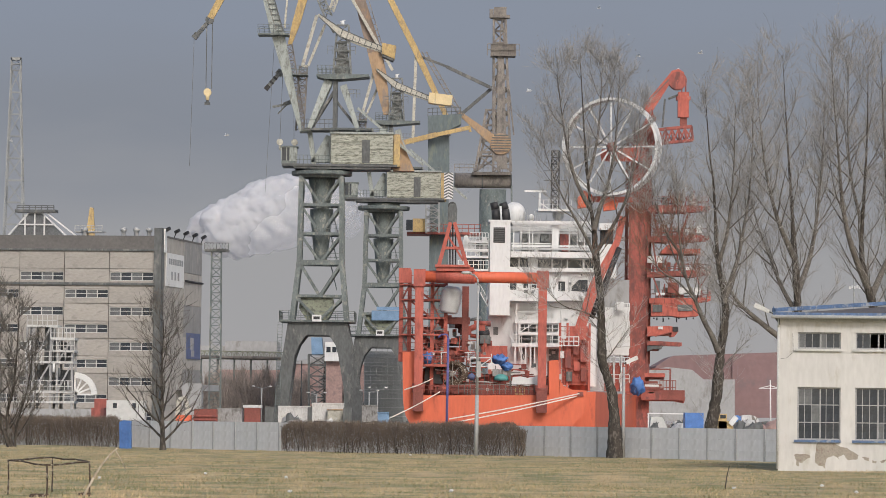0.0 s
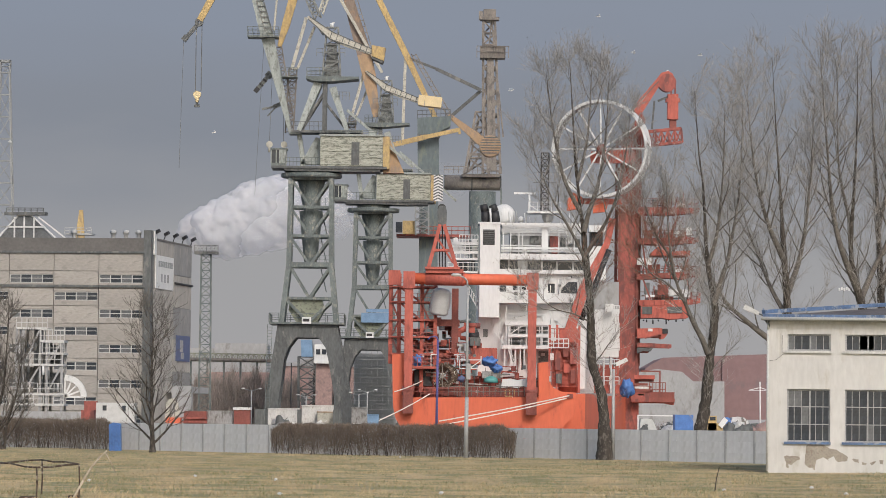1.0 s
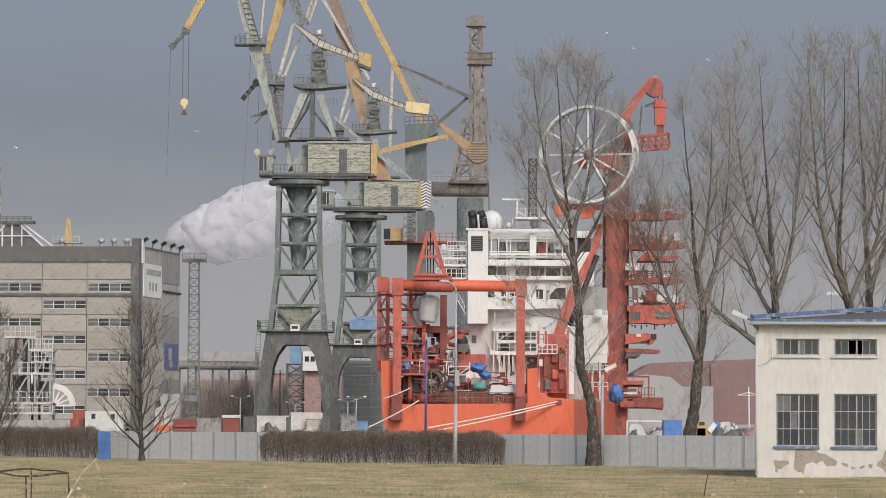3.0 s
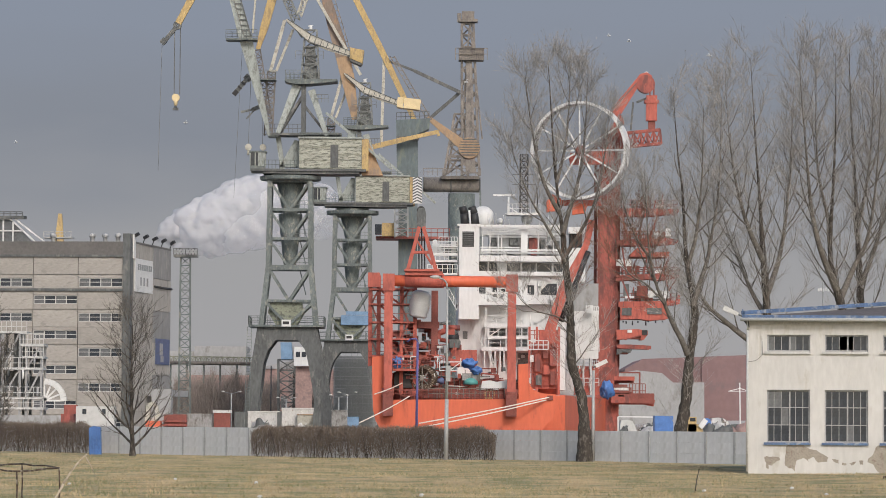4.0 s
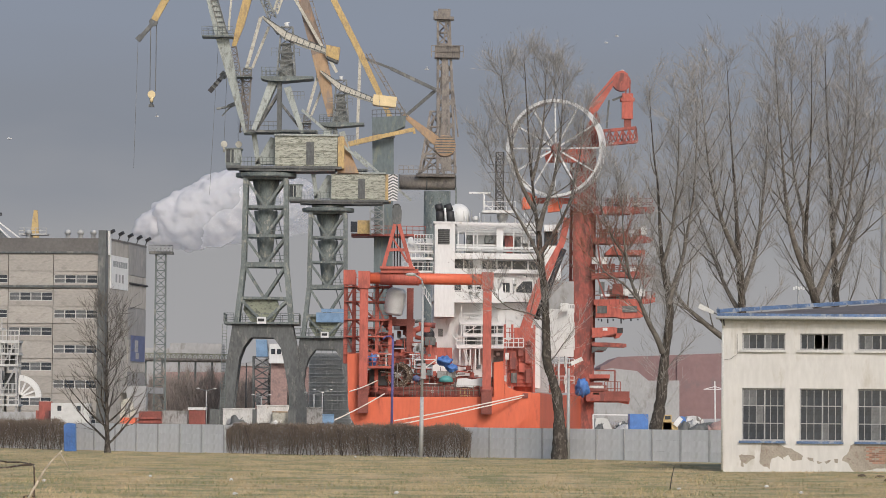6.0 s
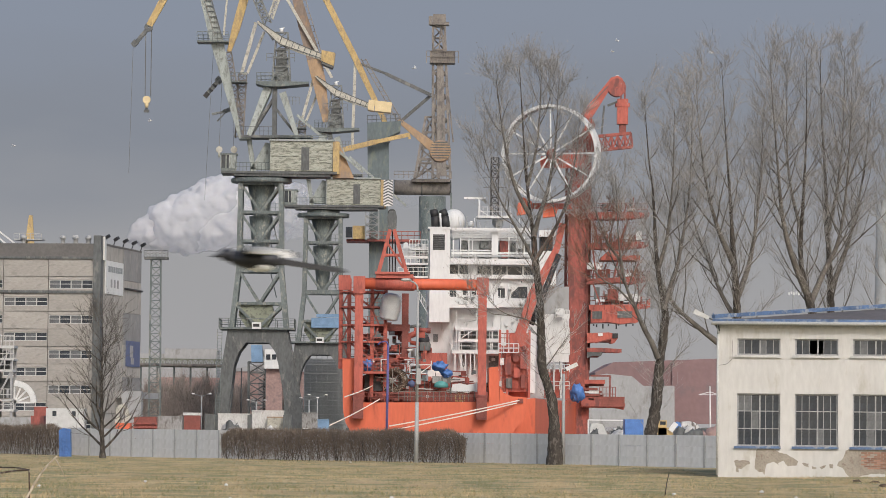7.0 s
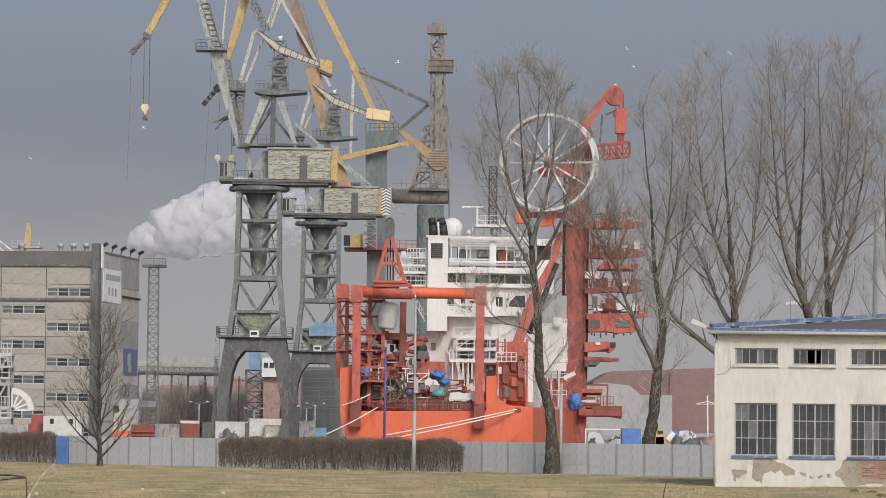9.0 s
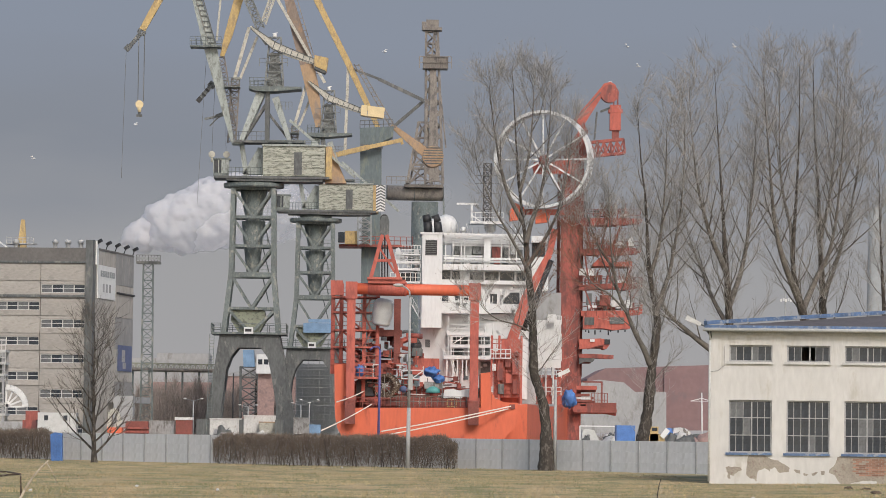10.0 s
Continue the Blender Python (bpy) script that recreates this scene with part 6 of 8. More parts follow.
    for u in (990, 1003, 1042):
        part("crane_post", Geo().box(Xb(u) - 0.14, Xb(u) + 0.14, yb - 2.2, yb - 1.9, Zb(690), Zb(570)), SHIP_RED, kb)
    part("white_panel", Geo().box(X(1040), X(1068), y - 8, y - 7.6, Z(690), Z(560)), SHIP_WHITE, tw)
    for u, v0, v1 in ((1072, 570, 680), (1085, 560, 690), (1098, 545, 690)):
        part("post", Geo().box(X(u) - 0.12, X(u) + 0.12, y - 7, y - 6.8, Z(v1), Z(v0)), SHIP_WHITE, tw)
    for v in (590, 615, 645, 675):
        part("side_rail", Geo().rail((X(1044), y - 7.2, Z(v)), (X(1112), y - 7.2, Z(v)), 1.1, 8, 0.05), SHIP_WHITE, tw)
    part("red_gallery", Geo().box(X(1044), X(1112), y - 6.5, y - 4, Z(690), Z(640)), SHIP_RED, tw)


def build_deck_cargo():
    def tarp(u, v, x, z, sx, sz, y, seed):
        solid("tarpaulin", Geo().lump((x, y, z), (sx, 0.8, sz), 26, 0.62, seed, 18), TARP, (x, y, z - sz), "crumpled blue tarpaulin over deck gear of the ship", "tarpaulin", "blue tarpaulins")
    for i, (p, sx, sz, y) in enumerate((((-1.90, 502.20, 9.11), 0.7, 0.6, 502.2), ((-3.86, 502.40, 9.42), 0.5, 0.3, 502.4), ((6.64, 502.00, 9.01), 0.8, 0.6, 502), ((7.46, 502.00, 8.14), 0.6, 0.5, 502.2))):
        tarp(0, 0, p[0], p[2], sx, sz, y, i)
    p = (25.91, 565.00, 6.63)
    tarp(0, 0, p[0], p[2], 0.85, 1.1, 565, 9)
    part("covered_gear", Geo().prism([(8.04, 5.92), (8.21, 6.94), (9.13, 7.04), (9.94, 6.87), (11.21, 7.11), (11.27, 5.89), (10.64, 6.18), (10.07, 5.90), (9.14, 6.03)], 501.0, 503.4), SHIP_WHITE, SHIP, "white sheeted deck gear")
    dome = part("green_boat", Geo().lathe((6.85, 502.40, 6.79), (0, 0, 1), [(0.02, 0.62), (0.35, 0.56), (0.7, 0.36), (0.86, 0.10), (0.90, -0.25), (0.02, -0.3)], 20), TEAL, SHIP, "dark green covered rescue boat")
    part("grey_winch", Geo().box(5.82, 7.98, 502.0, 504.0, 7.05, 7.87), DIRTY_GREY, SHIP, "grey deck winch")
    part("sheet", Geo().lump((3.28, 501.60, 6.93), (0.45, 0.4, 0.38), 14, 0.3, 5, 8), BANNER, SHIP, "dark blue sheet")
    deck = part("side_platform", Geo().box(-2.42, 0.62, 501.0, 505.5, 8.09, 8.36), SHIP_RED, SHIP)
    part("rail", Geo().rail((-2.42, 501.05, 8.36), (0.62, 501.05, 8.36), 1.0, 6, 0.035), SHIP_RED, deck)
    # black block filling the space below the side platform
    part("black_block", Geo().box(-2.28, 0.59, 503, 504.6, 6.08, 7.97), BLACK, SHIP)
    reel = part("big_reel", Geo().lathe((1.06, 502.4, 7.23), (0.35, 0.94, 0), [(1.2, 0), (1.55, 0), (1.55, 0.12), (0.7, 0.14), (0.7, 1.1), (1.55, 1.12), (1.55, 1.24), (1.2, 1.24)], 28), RUSTY, SHIP, "brown cable reel")
    for k in range(8):
        a = math.pi * k / 4
        part("reel_spoke", Geo().beam((1.06, 502.3, 7.23), (1.06 + 1.4 * math.cos(a), 502.35, 7.23 + 1.4 * math.sin(a)), 0.12), BROWN_STEEL, reel)
    g = Geo()
    for a, b in (((3.11, 501.50, 9.18), (5.76, 501.50, 9.22)), ((3.12, 501.50, 8.17), (5.66, 501.50, 8.20)), ((5.64, 501.50, 9.68), (5.66, 501.50, 8.20)), ((3.11, 501.50, 9.18), (3.12, 501.50, 8.17)), ((4.28, 501.50, 8.18), (5.65, 501.50, 9.17)), ((-0.32, 501.50, 9.79), (-0.30, 501.50, 8.36)), ((-0.32, 501.50, 9.79), (0.44, 501.50, 9.80)), ((0.44, 501.50, 9.80), (0.46, 501.50, 8.37)), ((2.45, 501.50, 9.78), (3.33, 501.50, 9.79)), ((2.87, 501.50, 9.78), (2.88, 501.50, 8.90))):
        g.beam(a, b, 0.11)
    each("white_frame", g, SHIP_WHITE, SHIP)
    g = Geo()
    for a, b in (((8.54, 500.70, 5.74), (9.60, 500.70, 5.75)), ((8.55, 500.70, 4.93), (9.61, 500.70, 4.95)), ((8.54, 500.70, 5.74), (8.55, 500.70, 4.93)), ((9.60, 500.70, 5.75), (9.61, 500.70, 4.95)), ((9.07, 500.70, 5.75), (9.08, 500.70, 4.94))):
        g.beam(a, b, 0.13)
    each("winch_frame_bar", g, YELLOW, SHIP, "yellow winch frame")
    part("stern_rail", Geo().rail((1.78, 500.4, 4.85), (10.81, 500.4, 4.96), 1.15, 13, 0.035), BROWN_STEEL, SHIP, "brown rusty stern rail")


build_hull()
build_gantry()
build_red_tower_left()
build_superstructure()
build_lay_tower()
build_deck_cargo()



# ---- the office block ----
def build_block():
    """Concrete panel block with staggered window bands, built about its near corner and then turned."""
    top, par = 19.79, 18.38
    block = thing("office_block", (0, 0, 0), "grey concrete panel office block with staggered window bands", "building")
    W_, n = 4.58, 9
    rows = 10
    rh = 1.745
    part("core", Geo().box(-n * W_, -0.05, 0.3, 20.4, 0, par), FACADE, block)
    part("parapet", Geo().box(-n * W_ - 0.2, -0.6, -0.1, 20.4, par, top), FACADE_DARK, block, "dark flat parapet")
    part("corner_strip", Geo().box(-0.62, 0.12, -0.22, 1.2, 0, top + 0.8), DARK_STEEL, block, "dark corner strip")
    part("parapet_line", Geo().box(-n * W_ - 0.2, -0.6, -0.18, -0.1, par - 0.12, par + 0.1).box(-n * W_ - 0.2, -0.6, -0.18, -0.1, par - 3.4 - 0.12, par - 3.28), DARK_STEEL, block)
    full = halfp = None
    wins = {}
    for i in range(n):
        for r in range(rows + 1):
            z1 = par - 0.15 - r * rh
            x1 = -0.62 - i * W_
            z0 = z1 - rh
            if z0 < 0:
                break
            is_win = r >= 1 and (r + i) % 2 == 1
            if not is_win:
                if full is None:
                    full = part("panel", Geo().box(-W_ + 0.03, -0.03, 0, 0.3, 0.03, rh - 0.02), FACADE, block)
                    full.location = (x1, 0, z0)
                else:
                    shared("panel", full, block, (x1, 0, z0))
            else:
                if halfp is None:
                    halfp = part("panel", Geo().box(-W_ + 0.03, -0.03, 0, 0.3, 0.03, 0.55).box(-W_ + 0.03, -0.03, 0, 0.3, 1.40, rh - 0.02).box(-W_ + 0.03, -W_ + 0.08, 0, 0.3, 0.55, 1.40).box(-0.08, -0.03, 0, 0.3, 0.55, 1.40), FACADE, block)
                    halfp.location = (x1, 0, z0)
                else:
                    shared("panel", halfp, block, (x1, 0, z0))
                win = thing("window", (0, 0, 0), "", "")
                win.parent = block
                win.location = (x1, 0, z0)
                if not wins:
                    g = Geo()
                    for k in range(5):
                        x = -W_ + 0.08 + k * (W_ - 0.16) / 4
                        g.box(x - 0.045, x + 0.045, 0.05, 0.2, 0.55, 1.40)
                    for z in (0.58, 1.0, 1.37):
                        g.box(-W_ + 0.08, -0.08, 0.06, 0.19, z - 0.03, z + 0.03)
                    wins["f"] = part("window_frame", g, PALE_TRIM, win)
                    for k in range(4):
                        x = -W_ + 0.08 + k * (W_ - 0.16) / 4
                        wins[k] = part("pane", Geo().box(x, x + (W_ - 0.16) / 4, 0.12, 0.14, 0.55, 1.40), PANE if k % 2 else PANE_OLD, win)
                else:
                    shared("window_frame", wins["f"], win, (0, 0, 0))
                    for k in range(4):
                        shared("pane", wins[k], win, (0, 0, 0))
    # the narrow side with its signs
    for r in range(7):
        z = 0.1 + r * 2.82
        part("side_panel", Geo().box(0.0, 0.10, 1.2, 11.2, z, z + 2.77), FACADE_SIDE, block)
    for r in range(6):
        z = 0.1 + r * 3.29
        part("side_panel", Geo().box(0.0, 0.14, 11.25, 20.4, z, z + 3.24), FACADE_GREY if r % 2 else FACADE_SIDE, block)
    part("corner_post", Geo().box(0.11, 0.26, 1.0, 1.9, top - 1.6, top + 0.75), WHITE, block)
    part("side_parapet", Geo().box(-0.05, 0.16, 1.2, 20.4, top - 0.1, top + 0.1), FACADE_DARK, block)
    part("side_pipe", Geo().tube((0.2, 11.6, top - 4.1), (0.2, 20.6, top - 4.1), 0.12, n=6), BLACK, block)
    sg = part("sign", Geo().box(0.11, 0.2, 2.0, 10.8, 14.89, 18.22), WHITE, block, "white company sign with illegible grey writing")
    z0, z1 = 14.89, 18.22
    for k in range(8):
        part("writing", Geo().box(0.2, 0.22, 3.2 + k * 0.9, 3.9 + k * 0.9, z0 + (z1 - z0) * 0.66, z0 + (z1 - z0) * 0.84), STONE_GREY, sg)
    for k in range(3):
        part("writing", Geo().box(0.2, 0.22, 4.4 + k * 1.6, 5.2 + k * 1.6, z0 + (z1 - z0) * 0.2, z0 + (z1 - z0) * 0.45), HALL_GREY, sg)
    bs = part("banner", Geo().box(0.15, 0.24, 12.6, 19.6, 7.75, 10.4), BANNER, block, "dark blue banner with pale bars")
    part("banner_bar", Geo().box(0.24, 0.26, 14.4, 16.0, 8.70, 9.92).box(0.24, 0.26, 14.9, 16.4, 8.0, 8.65), HALL_GREY, bs)
    part("side_canopy", Geo().box(0.1, 2.2, 8, 20, 4.48, 5.10), HALL_GREY, block)
    for k in range(5):
        y = 1.6 + k * 4.6
        fl = part("floodlight", Geo().beam((0.2, y, top + 0.62), (0.62, y - 0.2, top + 0.85), 0.3, 0.35), BLACK, block)
        part("bracket", Geo().tube((0.05, y, top), (0.3, y, top + 0.65), 0.05), BLACK, fl)
    for k, x in enumerate((-1.4, -2.7, -4.0, -8.0)):
        part("roof_vent", Geo().lathe((x, 1.0, top), (0, 0, 1), [(0.22, 0), (0.22, 0.45), (0.34, 0.5), (0.3, 0.8), (0.02, 0.9)], 12), GALV, block)
    part("roof_platform", Geo().box(-9.0, -6.2, 1.0, 2.6, top + 0.35, top + 0.5).rail((-9.0, 1.0, top + 0.5), (-6.2, 1.0, top + 0.5), 0.55, 5, 0.03).tube((-7.8, 1.6, top), (-7.8, 1.6, top + 0.4), 0.08), GALV, block)
    # glazed gable on the roof
    sk = part("roof_gable", Geo().prism([(-16.2, top), (-10.6, top), (-13.0, top + 2.4), (-14.2, top + 2.4)][::-1], 3, 3.4), PANE_OLD, block)
    g = Geo()
    for a, b in (((-16.4, top), (-14.2, top + 2.4)), ((-10.2, top), (-13.0, top + 2.5)), ((-14.3, top + 2.4), (-12.9, top + 2.4)), ((-15.4, top + 1.2), (-11.6, top + 1.2)), ((-14.6, top), (-14.6, top + 2.2)), ((-13.6, top), (-13.6, top + 2.4)), ((-12.6, top), (-12.6, top + 2.2)), ((-9.2, top), (-12.4, top + 2.4))):
        g.beam((a[0], 2.9, a[1]), (b[0], 2.9, b[1]), 0.14)
    part("gable_frame", g, WHITE, sk)
    part("gable_top", Geo().box(-15.6, -11.4, 2.6, 3.8, top + 2.4, top + 2.7).rail((-15.4, 2.7, top + 2.7), (-11.6, 2.7, top + 2.7), 0.4, 6, 0.04), DARK_STEEL, sk)
    block.matrix_basis = pose(-28.38, 420, 0, 0, 0, -8)


build_block()


def build_masts():
    g = Geo()
    c = thing("floodlight_mast", (-26.02, 480.0, 0), "grey lattice floodlight mast with a lamp platform", "mast")
    lattice(g, (-26.02, 480, 0), (-26.05, 480.00, 20.60), 1.35, 1.35, 22, 0.07, 0.8)
    part("lattice", g, GREY_STEEL, c)
    p = part("platform", Geo().box(-27.35, -24.64, 478.8, 481.2, 20.60, 20.86).rail((-27.35, 478.8, 20.86), (-24.64, 478.8, 20.86), 0.7, 8, 0.04), DARK_STEEL, c)
    for k in range(6):
        x = -27.15 + k * 0.46
        part("lamp", Geo().box(x - 0.16, x + 0.16, 478.5, 478.8, 20.99, 21.38), STONE_GREY, p)
    c = thing("radio_mast", (-81.40, 800.0, 0), "tall grey steel lattice mast far behind the office block", "mast")
    g = Geo()
    lattice(g, (-81.82, 800, 0), (-82.08, 800.00, 67.07), 6.0, 6.0, 16, 0.13, 0.28)
    lattice(g, (-82.08, 800.00, 67.07), (-82.02, 800.00, 69.45), 1.8, 1.8, 2, 0.1)
    part("lattice", g, STONE_GREY, c)
    part("platform", Geo().box(-82.98, -81.05, 799, 801, 69.01, 69.45), STONE_GREY, c)
    c = thing("yellow_jib", (-39.20, 470.0, 0), "yellow crane jib rising behind the office block", "crane")
    part("jib", Geo().beam((-39.52, 470.00, 16.64), (-39.60, 470.00, 21.81), 1.1, 0.8).beam((-39.60, 470.00, 21.81), (-39.52, 470.00, 24.97), 1.0, 0.8, 0.4, 0.4), YELLOW, c)
    part("crawler", Geo().box(-39.90, -38.52, 466, 474, 0, 2.5).beam((-39.32, 470, 2), (-39.52, 470.00, 16.64), 1.1, 0.8), YELLOW, c)
    c = thing("chimney", (165.80, 1400.0, 0), "distant grey lattice chimney behind the trees", "chimney")
    part("shaft", Geo().lathe((165.80, 1400, 0), (0, 0, 1), [(3.4, 0), (2.2, 78.20), (0.1, 78.39)], 16), STONE_GREY, c)
    c = thing("floodlight_mast", (58.44, 600.0, 0), "thin grey pole with a cluster of lamps", "mast")
    part("pole", Geo().tube((58.44, 600, 0), (58.26, 600.00, 22.82), 0.14, 0.1), STONE_GREY, c)
    for k in range(5):
        part("lamp", Geo().box(57.55 + 0.35 * k, 57.55 + 0.35 * k + 0.22, 599.7, 600, 21.05 + 0.12 * (k % 2), 21.45 + 0.12 * (k % 2)), WHITE, c)


build_masts()


def rnd_pick(k):
    return (DARK_STEEL, HALL_GREY, WHITE)[k % 3]


def build_steel_frame():
    """The white ship-section frame that stands before the office block."""
    y = 400.0
    c = thing("steel_section", (-36.89, y, 0), "white painted steel work frame with stairs and landings", "frame")
    k = 0.053625
    X = lambda u: -0.06 + (u - 784) * k
    Z = lambda v: 6.37 - (v - 650) * k
    g = Geo()
    for u in (50, 62, 92, 104, 130):
        for yy in (y - 1.5, y + 2.5):
            g.box(X(u) - 0.11, X(u) + 0.11, yy - 0.1, yy + 0.1, 0, Z(600 if u > 92 else 578))
    each("post", g, HALL_GREY, c)
    for v, a, b in ((712, 28, 135), (694, 45, 132), (642, 48, 132), (622, 96, 134), (600, 92, 134), (578, 50, 104)):
        f = part("landing", Geo().box(X(a), X(b), y - 1.8, y + 2.8, Z(v) - 0.10, Z(v) + 0.10), PALE_TRIM, c)
        each("rail_bar", Geo().rail((X(a), y - 1.8, Z(v)), (X(b), y - 1.8, Z(v)), 1.05, 6, 0.03), PALE_TRIM, f)
    g = Geo()
    for a, b, v0, v1 in ((62, 92, 694, 642), (104, 130, 694, 642), (104, 130, 642, 600), (50, 62, 642, 578), (62, 92, 642, 578)):
        g.beam((X(a), y - 1.6, Z(v0)), (X(b), y - 1.6, Z(v1)), 0.16)
    each("brace", g, HALL_GREY, c)
    for u, v in ((66, 690), (72, 655), (108, 668), (118, 632), (56, 622), (84, 620), (124, 690), (98, 660)):
        part("pipe_stub", Geo().tube((X(u), y - 1.7, Z(v)), (X(u), y - 1.7, Z(v - 16)), 0.12, n=8), rnd_pick(u), c)
    part("dark_machine", Geo().box(X(78), X(90), y, y + 2, Z(690), Z(580)).box(X(106), X(128), y + 1, y + 2, Z(690), Z(655)).box(X(106), X(128), y + 1, y + 2, Z(640), Z(606)).box(X(52), X(60), y + 1, y + 2, Z(690), Z(600)).box(X(64), X(76), y + 0.5, y + 1.6, Z(668), Z(646)), DARK_STEEL, c)
    part("base_trailer", Geo().box(X(25), X(185), y - 2, y + 3, 0.5, Z(724)), HALL_GREY, c)
    arc = Geo()
    pts = [Vector((X(135 + 34 * math.sin(a)), y - 1, Z(698 - 34 * math.cos(a)))) for a in [math.pi / 2 * i / 8 for i in range(9)]]
    for i in range(8):
        arc.beam(pts[i], pts[i + 1], 0.55, 0.5)
    for p in pts[::2]:
        arc.beam(Vector((X(135), y - 1, Z(698))), p, 0.16)
    part("curved_guide", arc, WHITE, c, "white quarter-round pipe guide")


build_steel_frame()


# ---- yard behind the fence ----
def build_yard():
    rnd = random.Random(12)

    def hut(name, label, cat, x0, x1, y, depth, z0, z1, m, roof=None, group=""):
        t = thing(name, ((x0 + x1) / 2, y, z0), label, cat, group)
        part("body", Geo().box(x0, x1, y, y + depth, z0, z1), m, t)
        if roof:
            part("roof", Geo().prism([(x0 - 0.3, z1), ((x0 + x1) / 2, z1 + roof), (x1 + 0.3, z1)][::-1], y - 0.3, y + depth + 0.3), HALL_GREY, t)
        return t

    def car(x, y, m, label):
        t = thing("car", (x, y, 0), label, "car", "parked cars")
        part("body", Geo().prism([(x - 2.2, 0.35), (x - 2.2, 0.85), (x - 1.3, 1.0), (x + 1.5, 1.0), (x + 2.2, 0.8), (x + 2.2, 0.35)][::-1], y - 0.85, y + 0.85), m, t)
        part("cabin", Geo().prism([(x - 1.3, 1.0), (x - 0.8, 1.5), (x + 0.7, 1.5), (x + 1.4, 1.0)][::-1], y - 0.75, y + 0.75), PANE, t)
        part("car_roof", Geo().box(x - 0.78, x + 0.68, y - 0.72, y + 0.72, 1.5, 1.55), m, t)
        for dx in (-1.4, 1.4):
            for dy in (-0.86, 0.70):
                part("wheel", Geo().lathe((x + dx, y + dy, 0.33), (0, 1, 0), [(0.02, 0), (0.33, 0), (0.33, 0.16), (0.02, 0.16)], 14, False), BLACK, t)

    def van(x0, x1, y, z1, m, label):
        t = thing("site_van", ((x0 + x1) / 2, y, 0), label, "van", "yard vehicles")
        part("body", Geo().prism([(x0, 0.5), (x0, z1), (x1 - 1.2, z1), (x1 - 0.2, z1 - 0.9), (x1, 0.5)][::-1], y, y + 2), m, t)
        part("windscreen", Geo().prism([(x1 - 1.3, z1 - 0.2), (x1 - 1.05, z1 - 0.2), (x1 - 0.4, z1 - 0.85), (x1 - 1.3, z1 - 0.85)][::-1], y - 0.02, y + 2.02), PANE, t)
        for dx in (x0 + 0.9, x1 - 0.9):
            part("wheel", Geo().lathe((dx, y - 0.02, 0.45), (0, 1, 0), [(0.02, 0), (0.45, 0), (0.45, 0.25), (0.02, 0.25)], 14, False), BLACK, t)

    # white site trailer with two windows, and red machines beside it
    t = hut("site_trailer", "white rounded site trailer with small dark windows", "trailer", -30.35, -26.89, 380, 2.6, 0.7, 3.23, PALE_TRIM)
    for u in (200, 234):
        part("window", Geo().box(-0.01 + (u - 784) * 0.050943, -0.01 + (u + 7 - 784) * 0.050943, 379.95, 380, 2.52, 2.98), PANE, t)
    for dx in (1.0, 3.6):
        part("wheel", Geo().lathe((-30.35 + dx, 380.1, 0.5), (0, 1, 0), [(0.02, 0), (0.5, 0), (0.5, 0.3), (0.02, 0.3)], 14, False), BLACK, t)
    m_ = thing("red_machine", (-31.28, 385.0, 0), "small red lifting machine", "machine")
    part("body", Geo().box(-32.04, -30.85, 384, 386.5, 0.4, 2.54).box(-31.79, -30.65, 384.2, 386, 2.54, 3.37), TOWER_RED, m_)
    part("track", Geo().box(-32.19, -30.64, 383.6, 386.9, 0, 0.8), BLACK, m_)
    g = hut("red_container", "low red flat rack with stacked bars", "container", -23.04, -20.95, 390, 2.5, 0.0, 2.56, SHIP_DARK)
    for k in range(4):
        part("bar", Geo().box(-23.15, -20.85, 389.8, 390, 0.8 + k * 0.35, 0.95 + k * 0.35), TOWER_RED, g)
    hut("pale_container", "beige steel container behind the fence", "container", -21.01, -18.70, 392, 2.5, 0.0, 2.65, DIRTY_GREY)
    hut("red_tank", "dark red tank with a white cap", "tank", -18.58, -17.10, 394, 2.5, 0.0, 2.73, SHIP_DARK)
    hut("tank_cap", "white flat cap on a tank", "cover", -18.69, -17.00, 393.9, 2.6, 2.73, 2.99, DIRTY)
    # orange excavator arm behind the young tree
    ex = thing("excavator", (-23.84, 388.0, 0), "orange and white excavator with a bent arm", "excavator")
    part("body", Geo().box(-24.53, -23.18, 387, 389.5, 0.9, 1.97), HULL_ORANGE, ex)
    part("track", Geo().box(-24.73, -22.96, 386.6, 389.9, 0, 0.9), BLACK, ex)
    part("arm", Geo().beam((-24.43, 388.00, 1.81), (-24.35, 388.00, 3.36), 0.4).beam((-24.35, 388.00, 3.36), (-23.73, 388.00, 3.58), 0.4).beam((-23.73, 388.00, 3.58), (-23.50, 388.00, 2.65), 0.35).beam((-24.22, 388.00, 1.70), (-23.30, 388.00, 2.65), 0.3), CREAM, ex)
    hut("switch_kiosk", "white flat-roofed kiosk before the office block", "kiosk", -24.79, -22.97, 400, 3, 0.0, 4.98, HALL_GREY)
    # vehicles and boxes on the quay under the cranes
    for u0, u1, v, m, lab in ((492, 548, 722, DIRTY, "grey-white corrugated container"), (552, 608, 716, DIRTY, "dirty white corrugated container"), (580, 616, 727, CREAM, "cream box with a rusty orange top"), (640, 668, 719, DIRTY_GREY, "pale grey van body"), (668, 688, 731, BLUE_PALE, "pale blue box")):
        x0, x1 = -0.00 + (u0 - 784) * 0.063009, -0.00 + (u1 - 784) * 0.063009
        t = thing("container", ((x0 + x1) / 2, 468.6 if "rusty" in lab else 470.0, 0), lab + " on the quay", "container", "quay containers")
        yc = 468.6 if "rusty" in lab else 470.0
        z1 = 2.0 + (738 - v) * 0.063009
